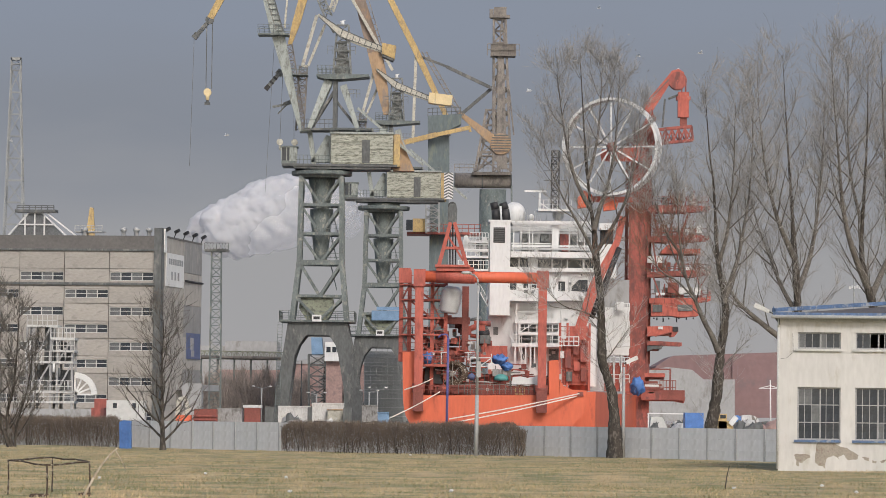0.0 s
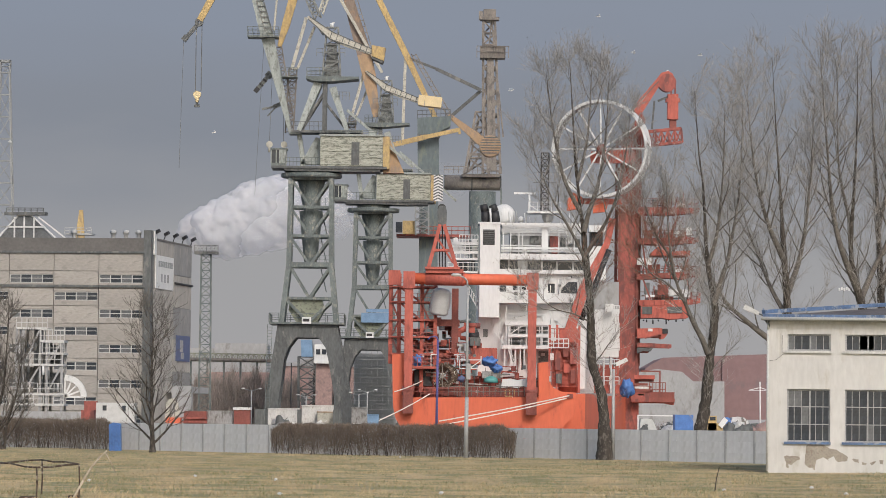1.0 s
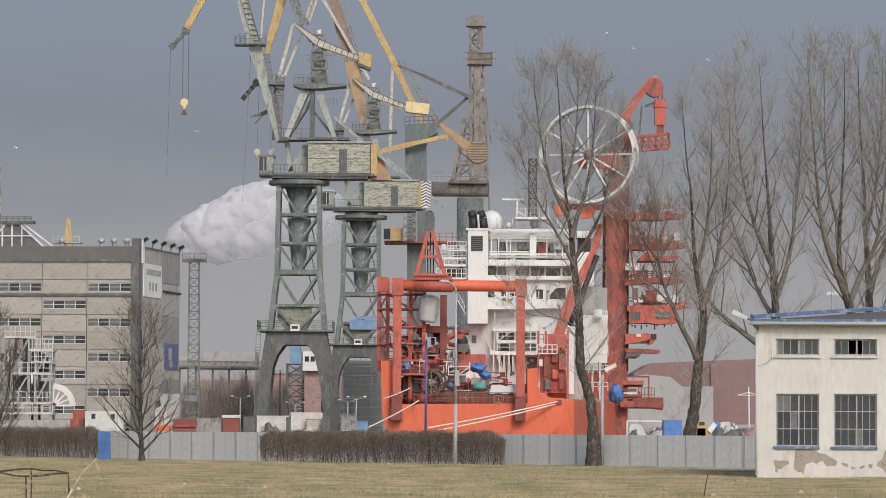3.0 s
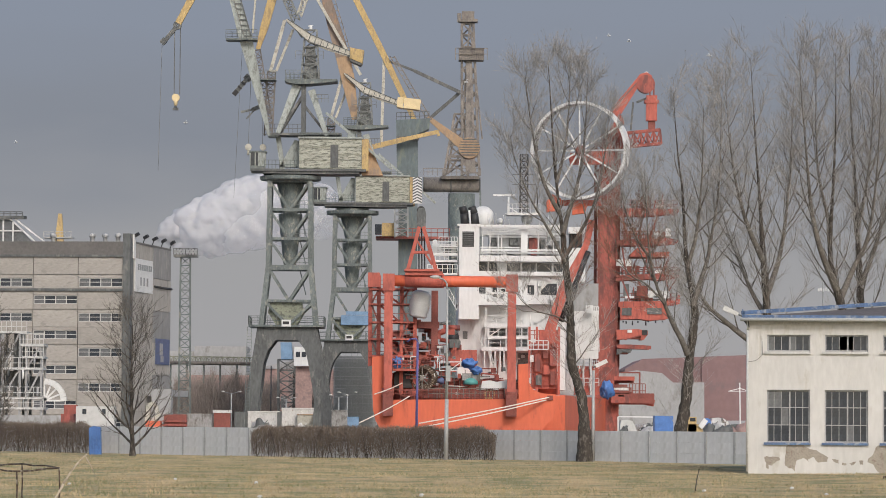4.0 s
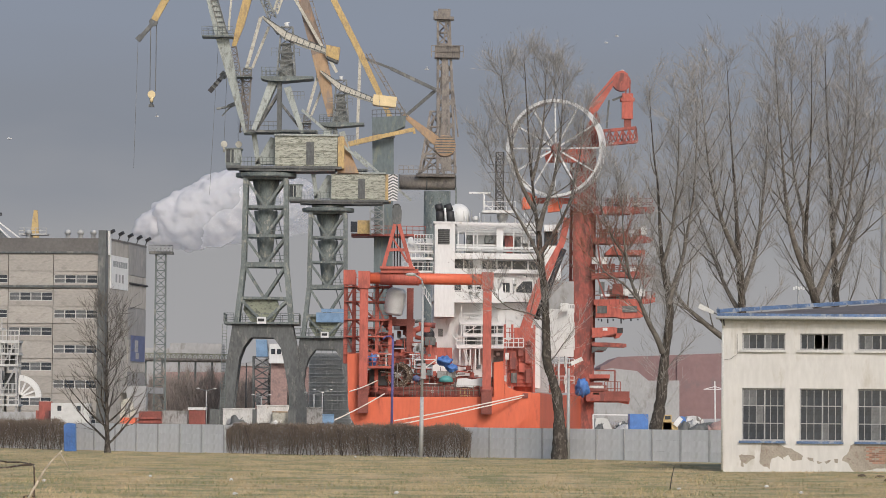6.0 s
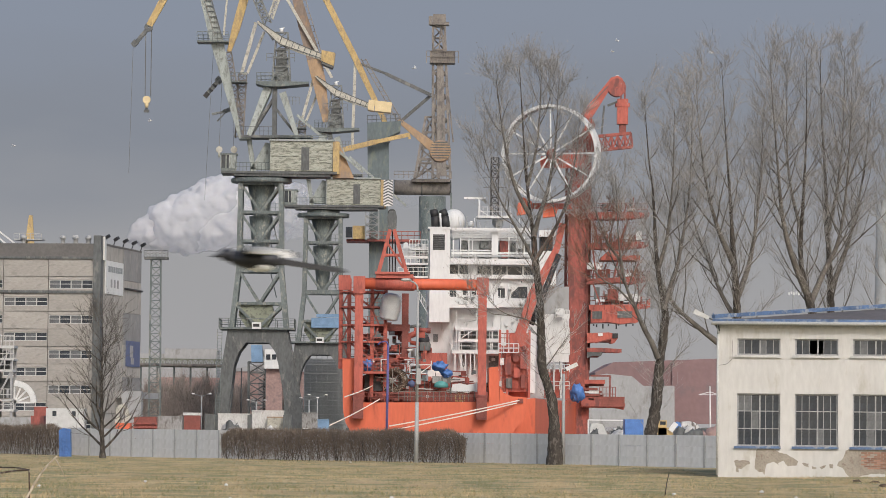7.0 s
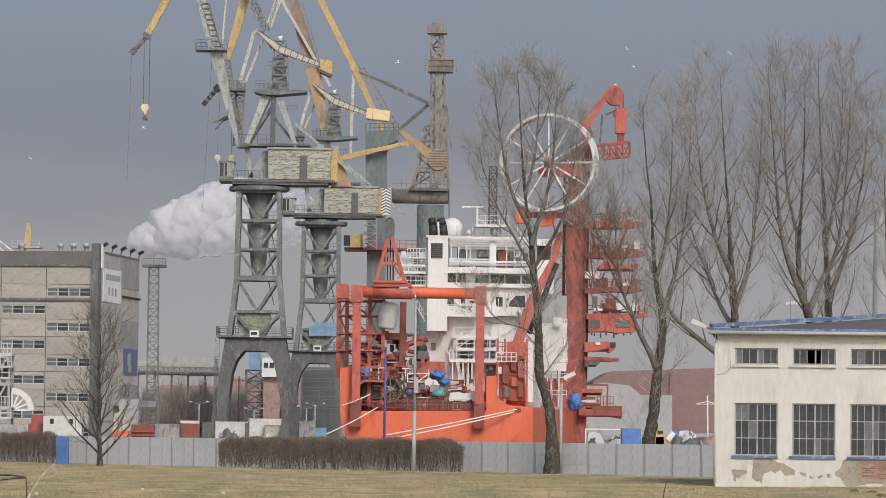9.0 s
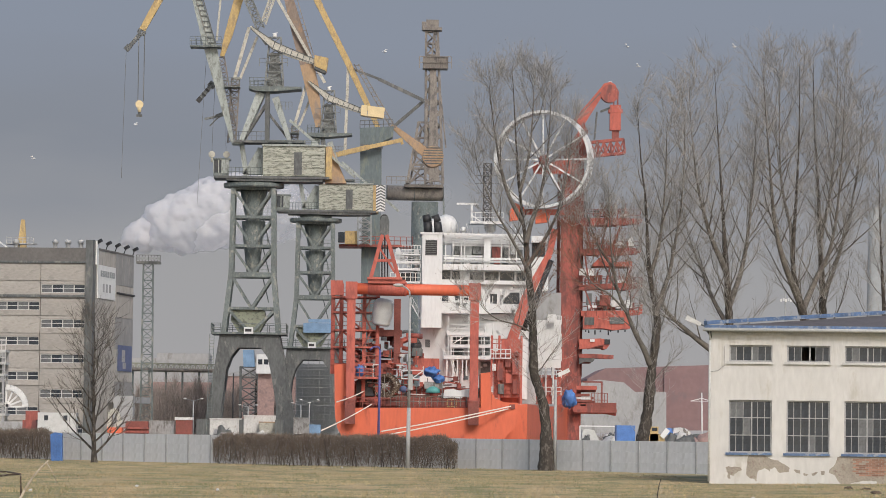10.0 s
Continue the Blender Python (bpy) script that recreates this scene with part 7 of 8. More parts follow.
        part("body", Geo().box(x0, x1, yc, yc + 1.3, 0.0, z1), m, t)
        n = int((x1 - x0) / 0.35)
        for i in range(n):
            part("rib", Geo().box(x0 + i * 0.35 + 0.05, x0 + i * 0.35 + 0.2, yc - 0.07, yc, 0.2, z1 - 0.1), m, t)
        part("top_rail", Geo().box(x0 - 0.03, x1 + 0.03, yc - 0.1, yc + 1.35, z1, z1 + 0.12), RUST_BOOM if "rusty" in lab else m, t)
    part_dark = [(545, 552), (470, 486), (608, 622)]
    for u0, u1 in part_dark:
        x0, x1 = -0.00 + (u0 - 784) * 0.062741, -0.00 + (u1 - 784) * 0.062741
        hut("dark_crate", "dark steel crate on the quay", "crate", x0, x1, 466, 2, 0.0, 3.0, DARK_STEEL, group="crates")
    car(-7.94, 460, DIRTY, "small white car parked on the quay")
    car(-13.24, 462, PALE_TRIM, "pale grey car parked on the quay")
    # lamp standards on the quay
    for u, v in ((533, 640), (463, 690), (668, 690), (560, 700), (653, 695)):
        x = -0.03 + (u - 784) * 0.063813
        z = 2.0 + (738 - v) * 0.063813
        t = thing("quay_lamp", (x, 476, 0), "slim dark quay lamp standard", "street lamp", "quay lamps")
        part("pole", Geo().tube((x, 476, 0), (x, 476, z), 0.10, 0.07), BLACK if u == 533 else STONE_GREY, t)
        if u != 533:
            part("arm", Geo().beam((x - 0.9, 476, z + 0.25), (x, 476, z), 0.06).beam((x + 0.9, 476, z + 0.25), (x, 476, z), 0.06), STONE_GREY, t)
            for sx in (-1, 1):
                part("lamp_head", Geo().lump((x + sx * 0.95, 476, z + 0.26), (0.2, 0.14, 0.08), 8, 0), PALE_TRIM, t)
    # brick halls and a scaffold seen through the portals
    hh = hut("brick_hall", "old red-brown brick hall behind the cranes", "building", -26.69, -11.69, 700, 20, 0, 10.67, BRICK_HALL, roof=1.5)
    for i in range(8):
        x = -25.75 + i * 1.9
        part("window", Geo().box(x, x + 1.0, 699.9, 700, 4, 6.2), PANE_OLD, hh)
    hut("brick_hall", "low red-brown brick annexe", "building", -38.55, -27.46, 720, 15, 0, 9.79, BRICK_HALL)
    hut("pale_hall", "pale grey hall with flat roof behind bare shrubs", "building", -38.40, -29.28, 740, 15, 0, 15.06, HALL_GREY)
    br = thing("pipe_bridge", (-26.53, 560.0, 0), "long ochre-grey pipe bridge on thin posts", "bridge")
    g = Geo()
    boom(g, (-32.53, 560.00, 10.00), (-21.04, 560.00, 9.92), 1.0, 1.6, 16, 0.07)
    part("truss", g, OLIVE, br)
    part("pipe", Geo().tube((-32.46, 559.00, 9.69), (-21.00, 559.00, 9.60), 0.22, n=8), BROWN_STEEL, br)
    for i in range(6):
        x = -32.23 + i * 2.2
        part("post", Geo().box(x - 0.12, x + 0.12, 559.6, 560.4, 0, 9.77), GREY_STEEL, br)
    sc = thing("scaffold", (-8.46, 640.0, 0), "grey tube scaffold tower with many lifts", "scaffold")
    k = 0.085799
    for i in range(8):
        x = -11.97 + i * 10 * k
        part("standard", Geo().box(x - 0.05, x + 0.05, 639.9, 640.1, 0, 12.61), STONE_GREY, sc)
    for j in range(9):
        z = 1.6 + j * 1.35
        part("lift", Geo().box(-12.14, -5.54, 639.6, 641, z, z + 0.10), STONE_GREY, sc)
        part("guard", Geo().box(-12.14, -5.54, 639.7, 639.8, z + 0.5, z + 0.56), GALV, sc)
    part("sheeting", Geo().box(-12.14, -5.54, 642, 642.2, 0, 12.01), STONE_GREY, sc)
    t = thing("blue_hopper", (-18.41, 620.0, 0), "light blue steel hopper on a dark lattice stand", "hopper")
    part("hopper", Geo().prism([(-19.39, 11.06), (-17.73, 11.08), (-17.93, 13.57), (-19.51, 13.56)], 618, 622), BLUE_PALE, t)
    g = Geo()
    lattice(g, (-18.41, 620, 0), (-18.56, 620.00, 11.07), 2.6, 2.6, 7, 0.14)
    part("stand", g, DARK_STEEL, t)
    # white tug wheelhouse behind the portal
    b = thing("tug", (-16.07, 610.0, 0), "white tug wheelhouse raised on a brown stand", "boat")
    part("wheelhouse", Geo().box(-17.20, -14.50, 608, 612, 9.97, 12.75), SHIP_WHITE, b)
    for i in range(3):
        part("window", Geo().box(-16.96 + i * 0.85, -16.96 + i * 0.85 + 0.6, 607.9, 608, 11.28, 12.02), PANE, b)
    part("stand", Geo().box(-17.00, -14.63, 609, 611, 0, 9.97), BRICK_HALL, b)
    # far halls beyond the basin
    hl = thing("red_hall", (61.03, 900.0, 0), "long dull red hall with a grey end wall", "building")
    part("wall", Geo().prism([(45.33, 2.55), (45.21, 13.64), (49.05, 15.86), (78.96, 17.19), (79.08, 2.97)][::-1], 900, 940), HALL_RED, hl)
    part("grey_wall", Geo().prism([(38.87, 1.88), (38.77, 11.77), (47.10, 13.30), (52.47, 12.77), (54.88, 10.77), (61.44, 10.85), (61.52, 2.16)][::-1], 890, 894), HALL_GREY, hl)
    part("sheet_seam", Geo().box(61.54, 65.63, 899.4, 899.8, 0, 16.24), HALL_RED, hl)
    hut("long_shed", "long low grey shed in the far distance", "building", -80.35, -53.82, 1100, 30, 0, 20.04, HALL_GREY)
    hut("long_shed", "low brown sheds in the far distance", "building", -132.98, -104.84, 1050, 30, 0, 14.71, BRICK_HALL)
    # small craft and gear right of the ship
    t = hut("blue_container", "blue sheeted container behind the fence", "container", 24.65, 26.55, 430, 3, 0, 2.83, TARP)
    y_ = thing("yellow_loader", (28.25, 425.0, 0), "yellow wheel loader with a dark cab window", "loader")
    part("cab", Geo().box(27.67, 28.52, 424, 426.5, 0.8, 2.74), YELLOW, y_)
    part("cab_window", Geo().box(27.84, 28.41, 423.95, 424, 2.29, 2.63), PANE, y_)
    part("bonnet", Geo().box(27.44, 29.15, 424, 426.5, 0.5, 2.00), YELLOW, y_)
    part("boom", Geo().beam((28.86, 424.00, 1.67), (29.47, 424.00, 2.47), 0.5), WHITE, y_)
    for u in (1268, 1292):
        x = 0.01 + (u - 784) * 0.056976
        part("wheel", Geo().lathe((x, 423.8, 0.6), (0, 1, 0), [(0.02, 0), (0.6, 0), (0.6, 0.4), (0.02, 0.4)], 14, False), BLACK, y_)
    for i, (u0, u1, v, m, lab) in enumerate(((1298, 1316, 732, TARP, "blue sheeted pile"), (1310, 1350, 731, DIRTY, "white sheeted boat"), (1150, 1186, 736, PALE_TRIM, "pale heap of sand"), (1194, 1214, 744, DIRTY, "white sheeted pile"), (1352, 1378, 742, DARK_STEEL, "dark green covered boat"), (1330, 1356, 738, DARK_STEEL, "dark covered gear"))):
        x0, x1 = 0.00 + (u0 - 784) * 0.058987, 0.00 + (u1 - 784) * 0.058987
        h = 2.0 + (743 - v) * 0.058987
        solid("sheeted_load", Geo().prism([(x0, 0), (x0 + 0.05 * (x1 - x0), h * 0.72), (x0 + 0.10 * (x1 - x0), h * 0.97), (x0 + 0.4 * (x1 - x0), h), (x0 + 0.66 * (x1 - x0), h * 0.96), (x0 + 0.86 * (x1 - x0), h * (0.80 if i % 2 else 0.6)), (x1, h * 0.3), (x1, 0)][::-1], 440 + i, 442.5 + i), m, ((x0 + x1) / 2, 440 + i, 0), lab + " behind the fence", "heap", "sheeted heaps")
    # loose gear heaped beside the boats
    for k in range(26):
        u = rnd.choice((rnd.uniform(1296, 1378), rnd.uniform(1150, 1215), rnd.uniform(345, 460), rnd.uniform(470, 690)))
        y = 436.0 + k * 0.12
        x, r = (u - 784) / 7459 * y, rnd.uniform(0.35, 0.8)
        z = rnd.uniform(1.1, 1.9)
        g = Geo().lump((x, y, z * 0.6), (r * 1.3, r, z * 0.62), 12, 0.7, k, 8)
        g.beam((x - r, y, 0.3), (x + r * rnd.uniform(0.2, 1.4), y, z * 1.35), 0.09)
        g.box(x - r * 0.9, x + r * 0.5, y - 0.5, y + 0.5, 0, z * 0.7)
        solid("yard_gear", g, (DARK_STEEL, DIRTY, BROWN_STEEL, DIRTY_GREY, DARK_STEEL, BRICK_HALL)[k % 6], (x, y, 0), "small heap of loose yard gear behind the fence", "heap", "yard gear")
    t = thing("signal_mast", (34.58, 445.0, 0), "thin white mast with drooping cross arms", "mast")
    part("pole", Geo().tube((34.58, 445, 0), (34.47, 445.00, 6.41), 0.1, 0.06), WHITE, t)
    part("arm", Geo().beam((33.29, 445.00, 5.51), (34.48, 445.00, 5.82), 0.08).beam((34.48, 445.00, 5.82), (35.44, 445.00, 5.53), 0.08).beam((33.29, 445.00, 5.51), (35.44, 445.00, 5.53), 0.06), WHITE, t)
    t = thing("gate_frame", (22.56, 436.0, 0), "white tube frame behind the fence", "frame")
    part("frame", Geo().beam((21.19, 436.00, 2.73), (24.99, 436.00, 2.71), 0.12).beam((21.19, 436.00, 2.73), (21.21, 436.00, 1.33), 0.12).beam((24.99, 436.00, 2.71), (25.00, 436.00, 1.37), 0.12).beam((21.21, 436.00, 1.33), (21.21, 436, 0), 0.12).beam((25.00, 436.00, 1.37), (25.00, 436, 0), 0.12), WHITE, t)
    # bare shrubs along the far quay
    for i, (ua, ub, v, y, cnt) in enumerate(((362, 505, 646, 552, 7800), (505, 545, 655, 655, 1800), (590, 625, 660, 655, 1400), (1150, 1210, 735, 600, 600))):
        g = Geo()
        for _ in range(cnt):
            u = rnd.uniform(ua, ub)
            x = (u - 784) / 7459 * y
            zt = (743 - v - 30 * noise.noise(Vector((u / 14, i, 0))) - rnd.uniform(0, 30)) / 7459 * y
            z = rnd.random() ** 0.7 * zt
            d = Vector((rnd.gauss(0, 0.35), rnd.gauss(0, 0.3), 1)).normalized() * rnd.uniform(0.8, 2.6)
            w = rnd.uniform(0.02, 0.05)
            yy = y + rnd.uniform(-4, 4)
            q = len(g.v)
            g.v += [(x - w, yy, z), (x + w, yy, z), (x + d.x, yy + d.y, z + d.z)]
            g.f.append((q, q + 1, q + 2))
            g.s.append(False)
        xm = ((ua + ub) / 2 - 784) / 7459 * y
        solid("bare_shrubs", g, SHRUB, (xm, y, 0), "thicket of bare grey-brown shrubs on the far quay", "shrub", kind="stuff")


build_yard()


# ---- lamp posts, poles and small things on the lawn ----
def build_lamps():
    b = Vector((1.70, 216.00, 0.11))
    t = thing("street_lamp", (b.x, 216, 0.05), "tall grey galvanised street lamp on the lawn", "street lamp", "lawn lamps")
    part("pole", Geo().tube((b.x, 216, 0), (1.72, 216.00, 3.18), 0.12, 0.10, 12).tube((1.72, 216.00, 3.18), (1.71, 216.00, 8.82), 0.075, 0.06, 12), GALV, t)
    part("arm", Geo().path([(1.71, 216.00, 8.82), (1.68, 216.00, 9.14), (1.53, 216.00, 9.31), (1.24, 216.00, 9.43)], 0.045, n=8), GALV, t)
    part("lamp_head", Geo().lump((1.10, 216.00, 9.45), (0.28, 0.14, 0.09), 12, 0.0), PALE_TRIM, t)
    part("box", Geo().box(b.x - 0.02, b.x + 0.2, 215.8, 215.9, 4.10, 4.91), GALV, t)
    b = Vector((9.05, 212.00, 0.07))
    t = thing("street_lamp", (b.x, 212, 0.05), "grey lamp post with a white tilted floodlight", "street lamp", "lawn lamps")
    part("pole", Geo().tube((b.x, 212, 0), (9.06, 212.00, 4.67), 0.10, 0.07, 12), GALV, t)
    part("arm", Geo().beam((9.03, 212.00, 4.81), (9.28, 212.00, 4.92), 0.06).beam((8.85, 212.00, 5.29), (8.89, 212.00, 4.38), 0.04), DARK_STEEL, t)
    part("lamp_head", Geo().beam((9.17, 212.00, 4.89), (9.74, 212.00, 5.16), 0.2, 0.3), WHITE, t, "white floodlight")
    t = thing("pole", (0.40, 470.0, 0), "slim navy blue pole with a short hooked arm", "pole")
    part("shaft", Geo().tube((0.40, 470, 0), (0.46, 470.00, 10.95), 0.15, 0.13, 10), NAVY_POLE, t)
    part("hook", Geo().path([(0.46, 470.00, 10.95), (0.26, 470.00, 11.32), (-0.37, 470.00, 11.25), (-0.68, 470.00, 10.93)], 0.1), NAVY_POLE, t)
    # blue cabin by the hedge
    x = -17.75
    t = thing("toilet_cabin", (x, 236, 0), "bright blue sheeted cabin between hedge and fence", "cabin")
    part("body", Geo().prism([(x - 0.30, 0.05), (x - 0.34, 1.55), (x - 0.1, 1.66), (x + 0.30, 1.6), (x + 0.34, 0.05)][::-1], 235.6, 236.4), TARP, t)
    for k in range(4):
        part("fold", Geo().beam((x - 0.25 + k * 0.16, 235.58, 0.1), (x - 0.22 + k * 0.15, 235.58, 1.5), 0.05), TARP, t)


build_lamps()


def build_lawn_bits():
    f = thing("stick_frame", (-9.24, 99.0, 0), "rusty iron frame of thin rods on the lawn", "frame")
    A, B, C, D = (-10.19, 99.00, 0.88), (-9.00, 96.00, 0.82), (-8.20, 98.00, 0.88), (-9.62, 104.00, 0.91)
    for p in (A, B, C, D):
        part("leg", Geo().path([(p[0], p[1], -0.05), (p[0] + 0.015, p[1], 0.45), p], 0.020, n=6), RUSTY, f)
    for a, b, s in ((A, B, 0.02), (B, C, -0.015), (C, D, 0.02), (D, A, 0.01)):
        a, b = Vector(a), Vector(b)
        part("rod", Geo().path([a, a.lerp(b, 0.35) + Vector((0, 0, s)), a.lerp(b, 0.7) - Vector((0, 0, s * 0.7)), b], 0.021, n=6), RUSTY, f)
    for u, v, d in ((78, 880, 97), (152, 878, 99), (66, 882, 97)):
        x = (u - 784) / 7459 * d
        solid("stump", Geo().lathe((x, d, 0), (0, 0, 1), [(0.17, 0), (0.15, 0.1), (0.14, 0.14), (0.02, 0.15)], 12), RUSTY, (x, d, 0), "rotten brown stump at the foot of the rod frame", "stump", "stumps")
    st = thing("leaning_stick", (-8.39, 98.0, 0), "pale forked stick leaning on the lawn", "stick")
    part("branch", Geo().path([(-8.38, 98.00, -0.02), (-8.10, 98.00, 0.51), (-7.94, 98.00, 0.78), (-7.76, 98.00, 1.01), (-7.56, 98.00, 1.21)], 0.034, 0.016, 7), WOOD_PALE, st)
    part("fork", Geo().path([(-7.60, 98.00, 1.16), (-7.48, 98.00, 0.96), (-7.43, 99.00, 0.69)], 0.015, 0.008, 6), WOOD_PALE, st)
    s2 = thing("dead_stick", (8.02, 120.0, 0), "dark bent dead stick in the grass", "stick")
    part("branch", Geo().path([(7.59, 120.00, 0.04), (7.86, 120.00, -0.04), (8.04, 120.00, 0.08), (8.08, 120.00, 0.41), (8.15, 120.00, 0.72)], 0.022, 0.012, 6), BARK, s2)
    part("fork", Geo().path([(8.12, 120.00, 0.56), (8.17, 120.00, 0.41), (8.20, 120.00, 0.33)], 0.010, 0.006, 5), WOOD_PALE, s2)
    # pale scraps and clods in the grass
    rnd = random.Random(31)
    for u, v in ((178, 855), (508, 852), (515, 878), (365, 846), (727, 800), (1455, 868), (800, 878), (1300, 870), (1516, 878)):
        d = 2.0 * 7459 / (v - 741 + (784 - u) * 0.0122 + 1e-3)
        d = min(d, 212)
        x = (u - 784) / 7459 * d
        solid("litter_scrap", Geo().lump((x, d, lawn_z(x, d) + 0.04), (0.06, 0.05, 0.04), 9, 0.6, u), WHITE, (x, d, lawn_z(x, d)), "small white scrap of litter lying in the grass", "litter", "litter scraps")
    for u, v in ((1640, 857), (1655, 860), (1625, 868), (1645, 872)):
        d = 150
        x = (u - 784) / 7459 * d
        solid("soil_clod", Geo().lump((x, d + (860 - v), 0.1), (0.17, 0.16, 0.09), 14, 0.5, u), SOIL, (x, d, 0), "dark clod of soil beside the workshop wall", "soil", "soil clods")


build_lawn_bits()



# ---- bare trees ----
def grow(geo, p, d, length, r, up, wander, rnd, sides, steps=5, tip=0.25):
    """One limb that bends towards the light; returns its points with directions and radii."""
    out = []
    d = d.normalized()
    for i in range(steps):
        q = p + d * (length / steps)
        r0, r1 = r * (1 - (1 - tip) * i / steps), r * (1 - (1 - tip) * (i + 1) / steps)
        geo.tube(p, q, r0, r1, sides, False)
        out.append((q, d.copy(), r1))
        p = q
        d = (d + Vector((rnd.gauss(0, wander), rnd.gauss(0, wander), rnd.gauss(0, wander) + up))).normalized()
    return out


def build_tree(label, stems, limbs, reach, seed, angle=0.75, first=0.3, dense=1.0, top_reach=0.35, rise=0.10, bark=BARK, fine=0.010, name="tree", stout=1.0, wood=None, shoots=36, twig=None, russet=None, wander=0.07, buds=0.0):
    """stems: polylines (points, radius at foot, radius at top). limbs: number to a stem. reach: length of the longest limb."""
    rnd = random.Random(seed)
    base = stems[0][0][0]
    t = thing(name, tuple(base), label, "tree", "bare trees")
    crown, brown = Geo(), Geo()

    def fine_wood(p):
        """Which mass of twigs a shoot belongs to: the russet one round a point, or the rest."""
        if russet and (p - Vector(russet[0])).length < russet[1] * (0.75 + 0.5 * noise.noise(p * 0.5)):
            return brown
        return crown

    for pts, ra, rb in stems:
        trunk = Geo()
        pts = [Vector(p) for p in pts]
        # smooth the stem through its points
        fine_pts = []
        n = len(pts) - 1
        for i in range(n):
            p0, p1, p2, p3 = pts[max(0, i - 1)], pts[i], pts[i + 1], pts[min(n, i + 2)]
            for k in range(5):
                u = k / 5
                fine_pts.append(0.5 * ((2 * p1) + (p2 - p0) * u + (2 * p0 - 5 * p1 + 4 * p2 - p3) * u * u + (3 * p1 - p0 - 3 * p2 + p3) * u ** 3))
        fine_pts.append(pts[-1])
        m = len(fine_pts) - 1
        rad = []
        for i in range(m + 1):
            q = i / m
            flare = 1 + (0.45 * max(0, 1 - q * 9) if pts[0].z < 0.5 else 0)
            rad.append((rb + (ra - rb) * (1 - q) ** 1.35) * flare * (1 + 0.07 * noise.noise(Vector((seed, q * 9, 0)))))
        if ra > 0.3:
            # knotty bark: an uneven skin round the stem
            ns, vs, fs = 14, [], []
            rings = m * 4
            for k in range(rings + 1):
                i = min(m - 1, k // 4)
                u = k / 4 - i
                c, rr = fine_pts[i].lerp(fine_pts[i + 1], u), rad[i] + (rad[i + 1] - rad[i]) * u
                for j in range(ns):
                    a = 2 * math.pi * j / ns
                    d = Vector((math.cos(a), math.sin(a), 0))
                    w = c + d * rr
                    vs.append(tuple(c + d * rr * (1 + 0.22 * noise.noise(w * 1.1) + 0.24 * noise.noise(w * 3.2))))
            for k in range(rings):
                for j in range(ns):
                    h = (j + 1) % ns
                    fs.append((k * ns + j, k * ns + h, (k + 1) * ns + h, (k + 1) * ns + j))
            trunk.add(vs, fs, True)
            # thin shoots from the lower stem
            for k in range(shoots):
                i = rnd.randrange(int(m * 0.08) + 1, int(m * 0.42) + 2)
                a = rnd.uniform(0, 2 * math.pi)
                d = Vector((math.cos(a), math.sin(a), 0.7))
                sn = grow(crown, fine_pts[i] + d * rad[i] * 0.6, d, rnd.uniform(0.9, 2.1), fine * 1.3, 0.16, 0.1, rnd, 3, 4, 0.4)
                for sp, sd, sr in sn:
                    for _ in range(2):
                        grow(crown, sp, sd + Vector((rnd.gauss(0, 0.8), rnd.gauss(0, 0.8), 0.3)), rnd.uniform(0.3, 0.8), fine * 0.9, 0.1, 0.1, rnd, 3, 2, 0.5)
        else:
            for i in range(m):
                trunk.tube(fine_pts[i], fine_pts[i + 1], rad[i], rad[i + 1], 12 if ra > 0.2 else 7, False)
        part("trunk" if pts[0].z < 0.5 else "stem", trunk, bark if pts[0].z < 0.5 else LIMB, t)
        span = sum((fine_pts[i + 1] - fine_pts[i]).length for i in range(m))
        count = max(4, round(limbs * min(1.0, span / 11)))
        for li in range(count):
            q = first + (1 - first) * ((li + rnd.random()) / count)
            f = q * m
            i = min(m - 1, int(f))
            p = fine_pts[i].lerp(fine_pts[i + 1], f - i)
            axis = (fine_pts[i + 1] - fine_pts[i]).normalized()
            a = li * 2.4 + rnd.uniform(-0.5, 0.5)
            outw = Vector((math.cos(a), math.sin(a), 0))
            ln = reach * (1 - (1 - top_reach) * (q - first) / (1 - first)) * rnd.uniform(0.6, 1.05)
            d = axis + outw * angle * rnd.uniform(0.7, 1.25)
            r = min(rad[i] * 0.6, (0.0105 * ln + 0.012) * stout)
            mid = Geo()
            nodes = grow(mid, p, d, ln, r, rise, wander, rnd, 5, 8, 0.2)
            for bi in range(int(13 * dense)):
                w = 0.12 + 0.88 * (bi + rnd.random()) / int(13 * dense)
                bp, bd, br = nodes[min(7, int(w * 8))]
                a2 = Vector((rnd.gauss(0, 1), rnd.gauss(0, 1), rnd.gauss(0, 0.6))).normalized()
                bl = (0.45 + ln * rnd.uniform(0.14, 0.32)) * (1.15 - 0.45 * w)
                bn = grow(mid if bl > 1.6 else fine_wood(bp), bp, bd + a2 * 0.8, bl, max(br * 0.5, fine * 1.2), rise, 0.13, rnd, 4 if bl > 1.6 else 3, 4, 0.4)
                for ti in range(int(7 * dense)):
                    tp, td, tr = bn[rnd.randrange(4)]
                    a3 = Vector((rnd.gauss(0, 1), rnd.gauss(0, 1), rnd.gauss(0, 0.6))).normalized()
                    tl = rnd.uniform(0.45, 1.35) * min(1.0, 0.45 + bl * 0.35)
                    tn = grow(fine_wood(tp), tp, td + a3 * 0.7 + Vector((0, 0, 0.35)), tl, fine, rise, 0.08, rnd, 3, 2, 0.5)
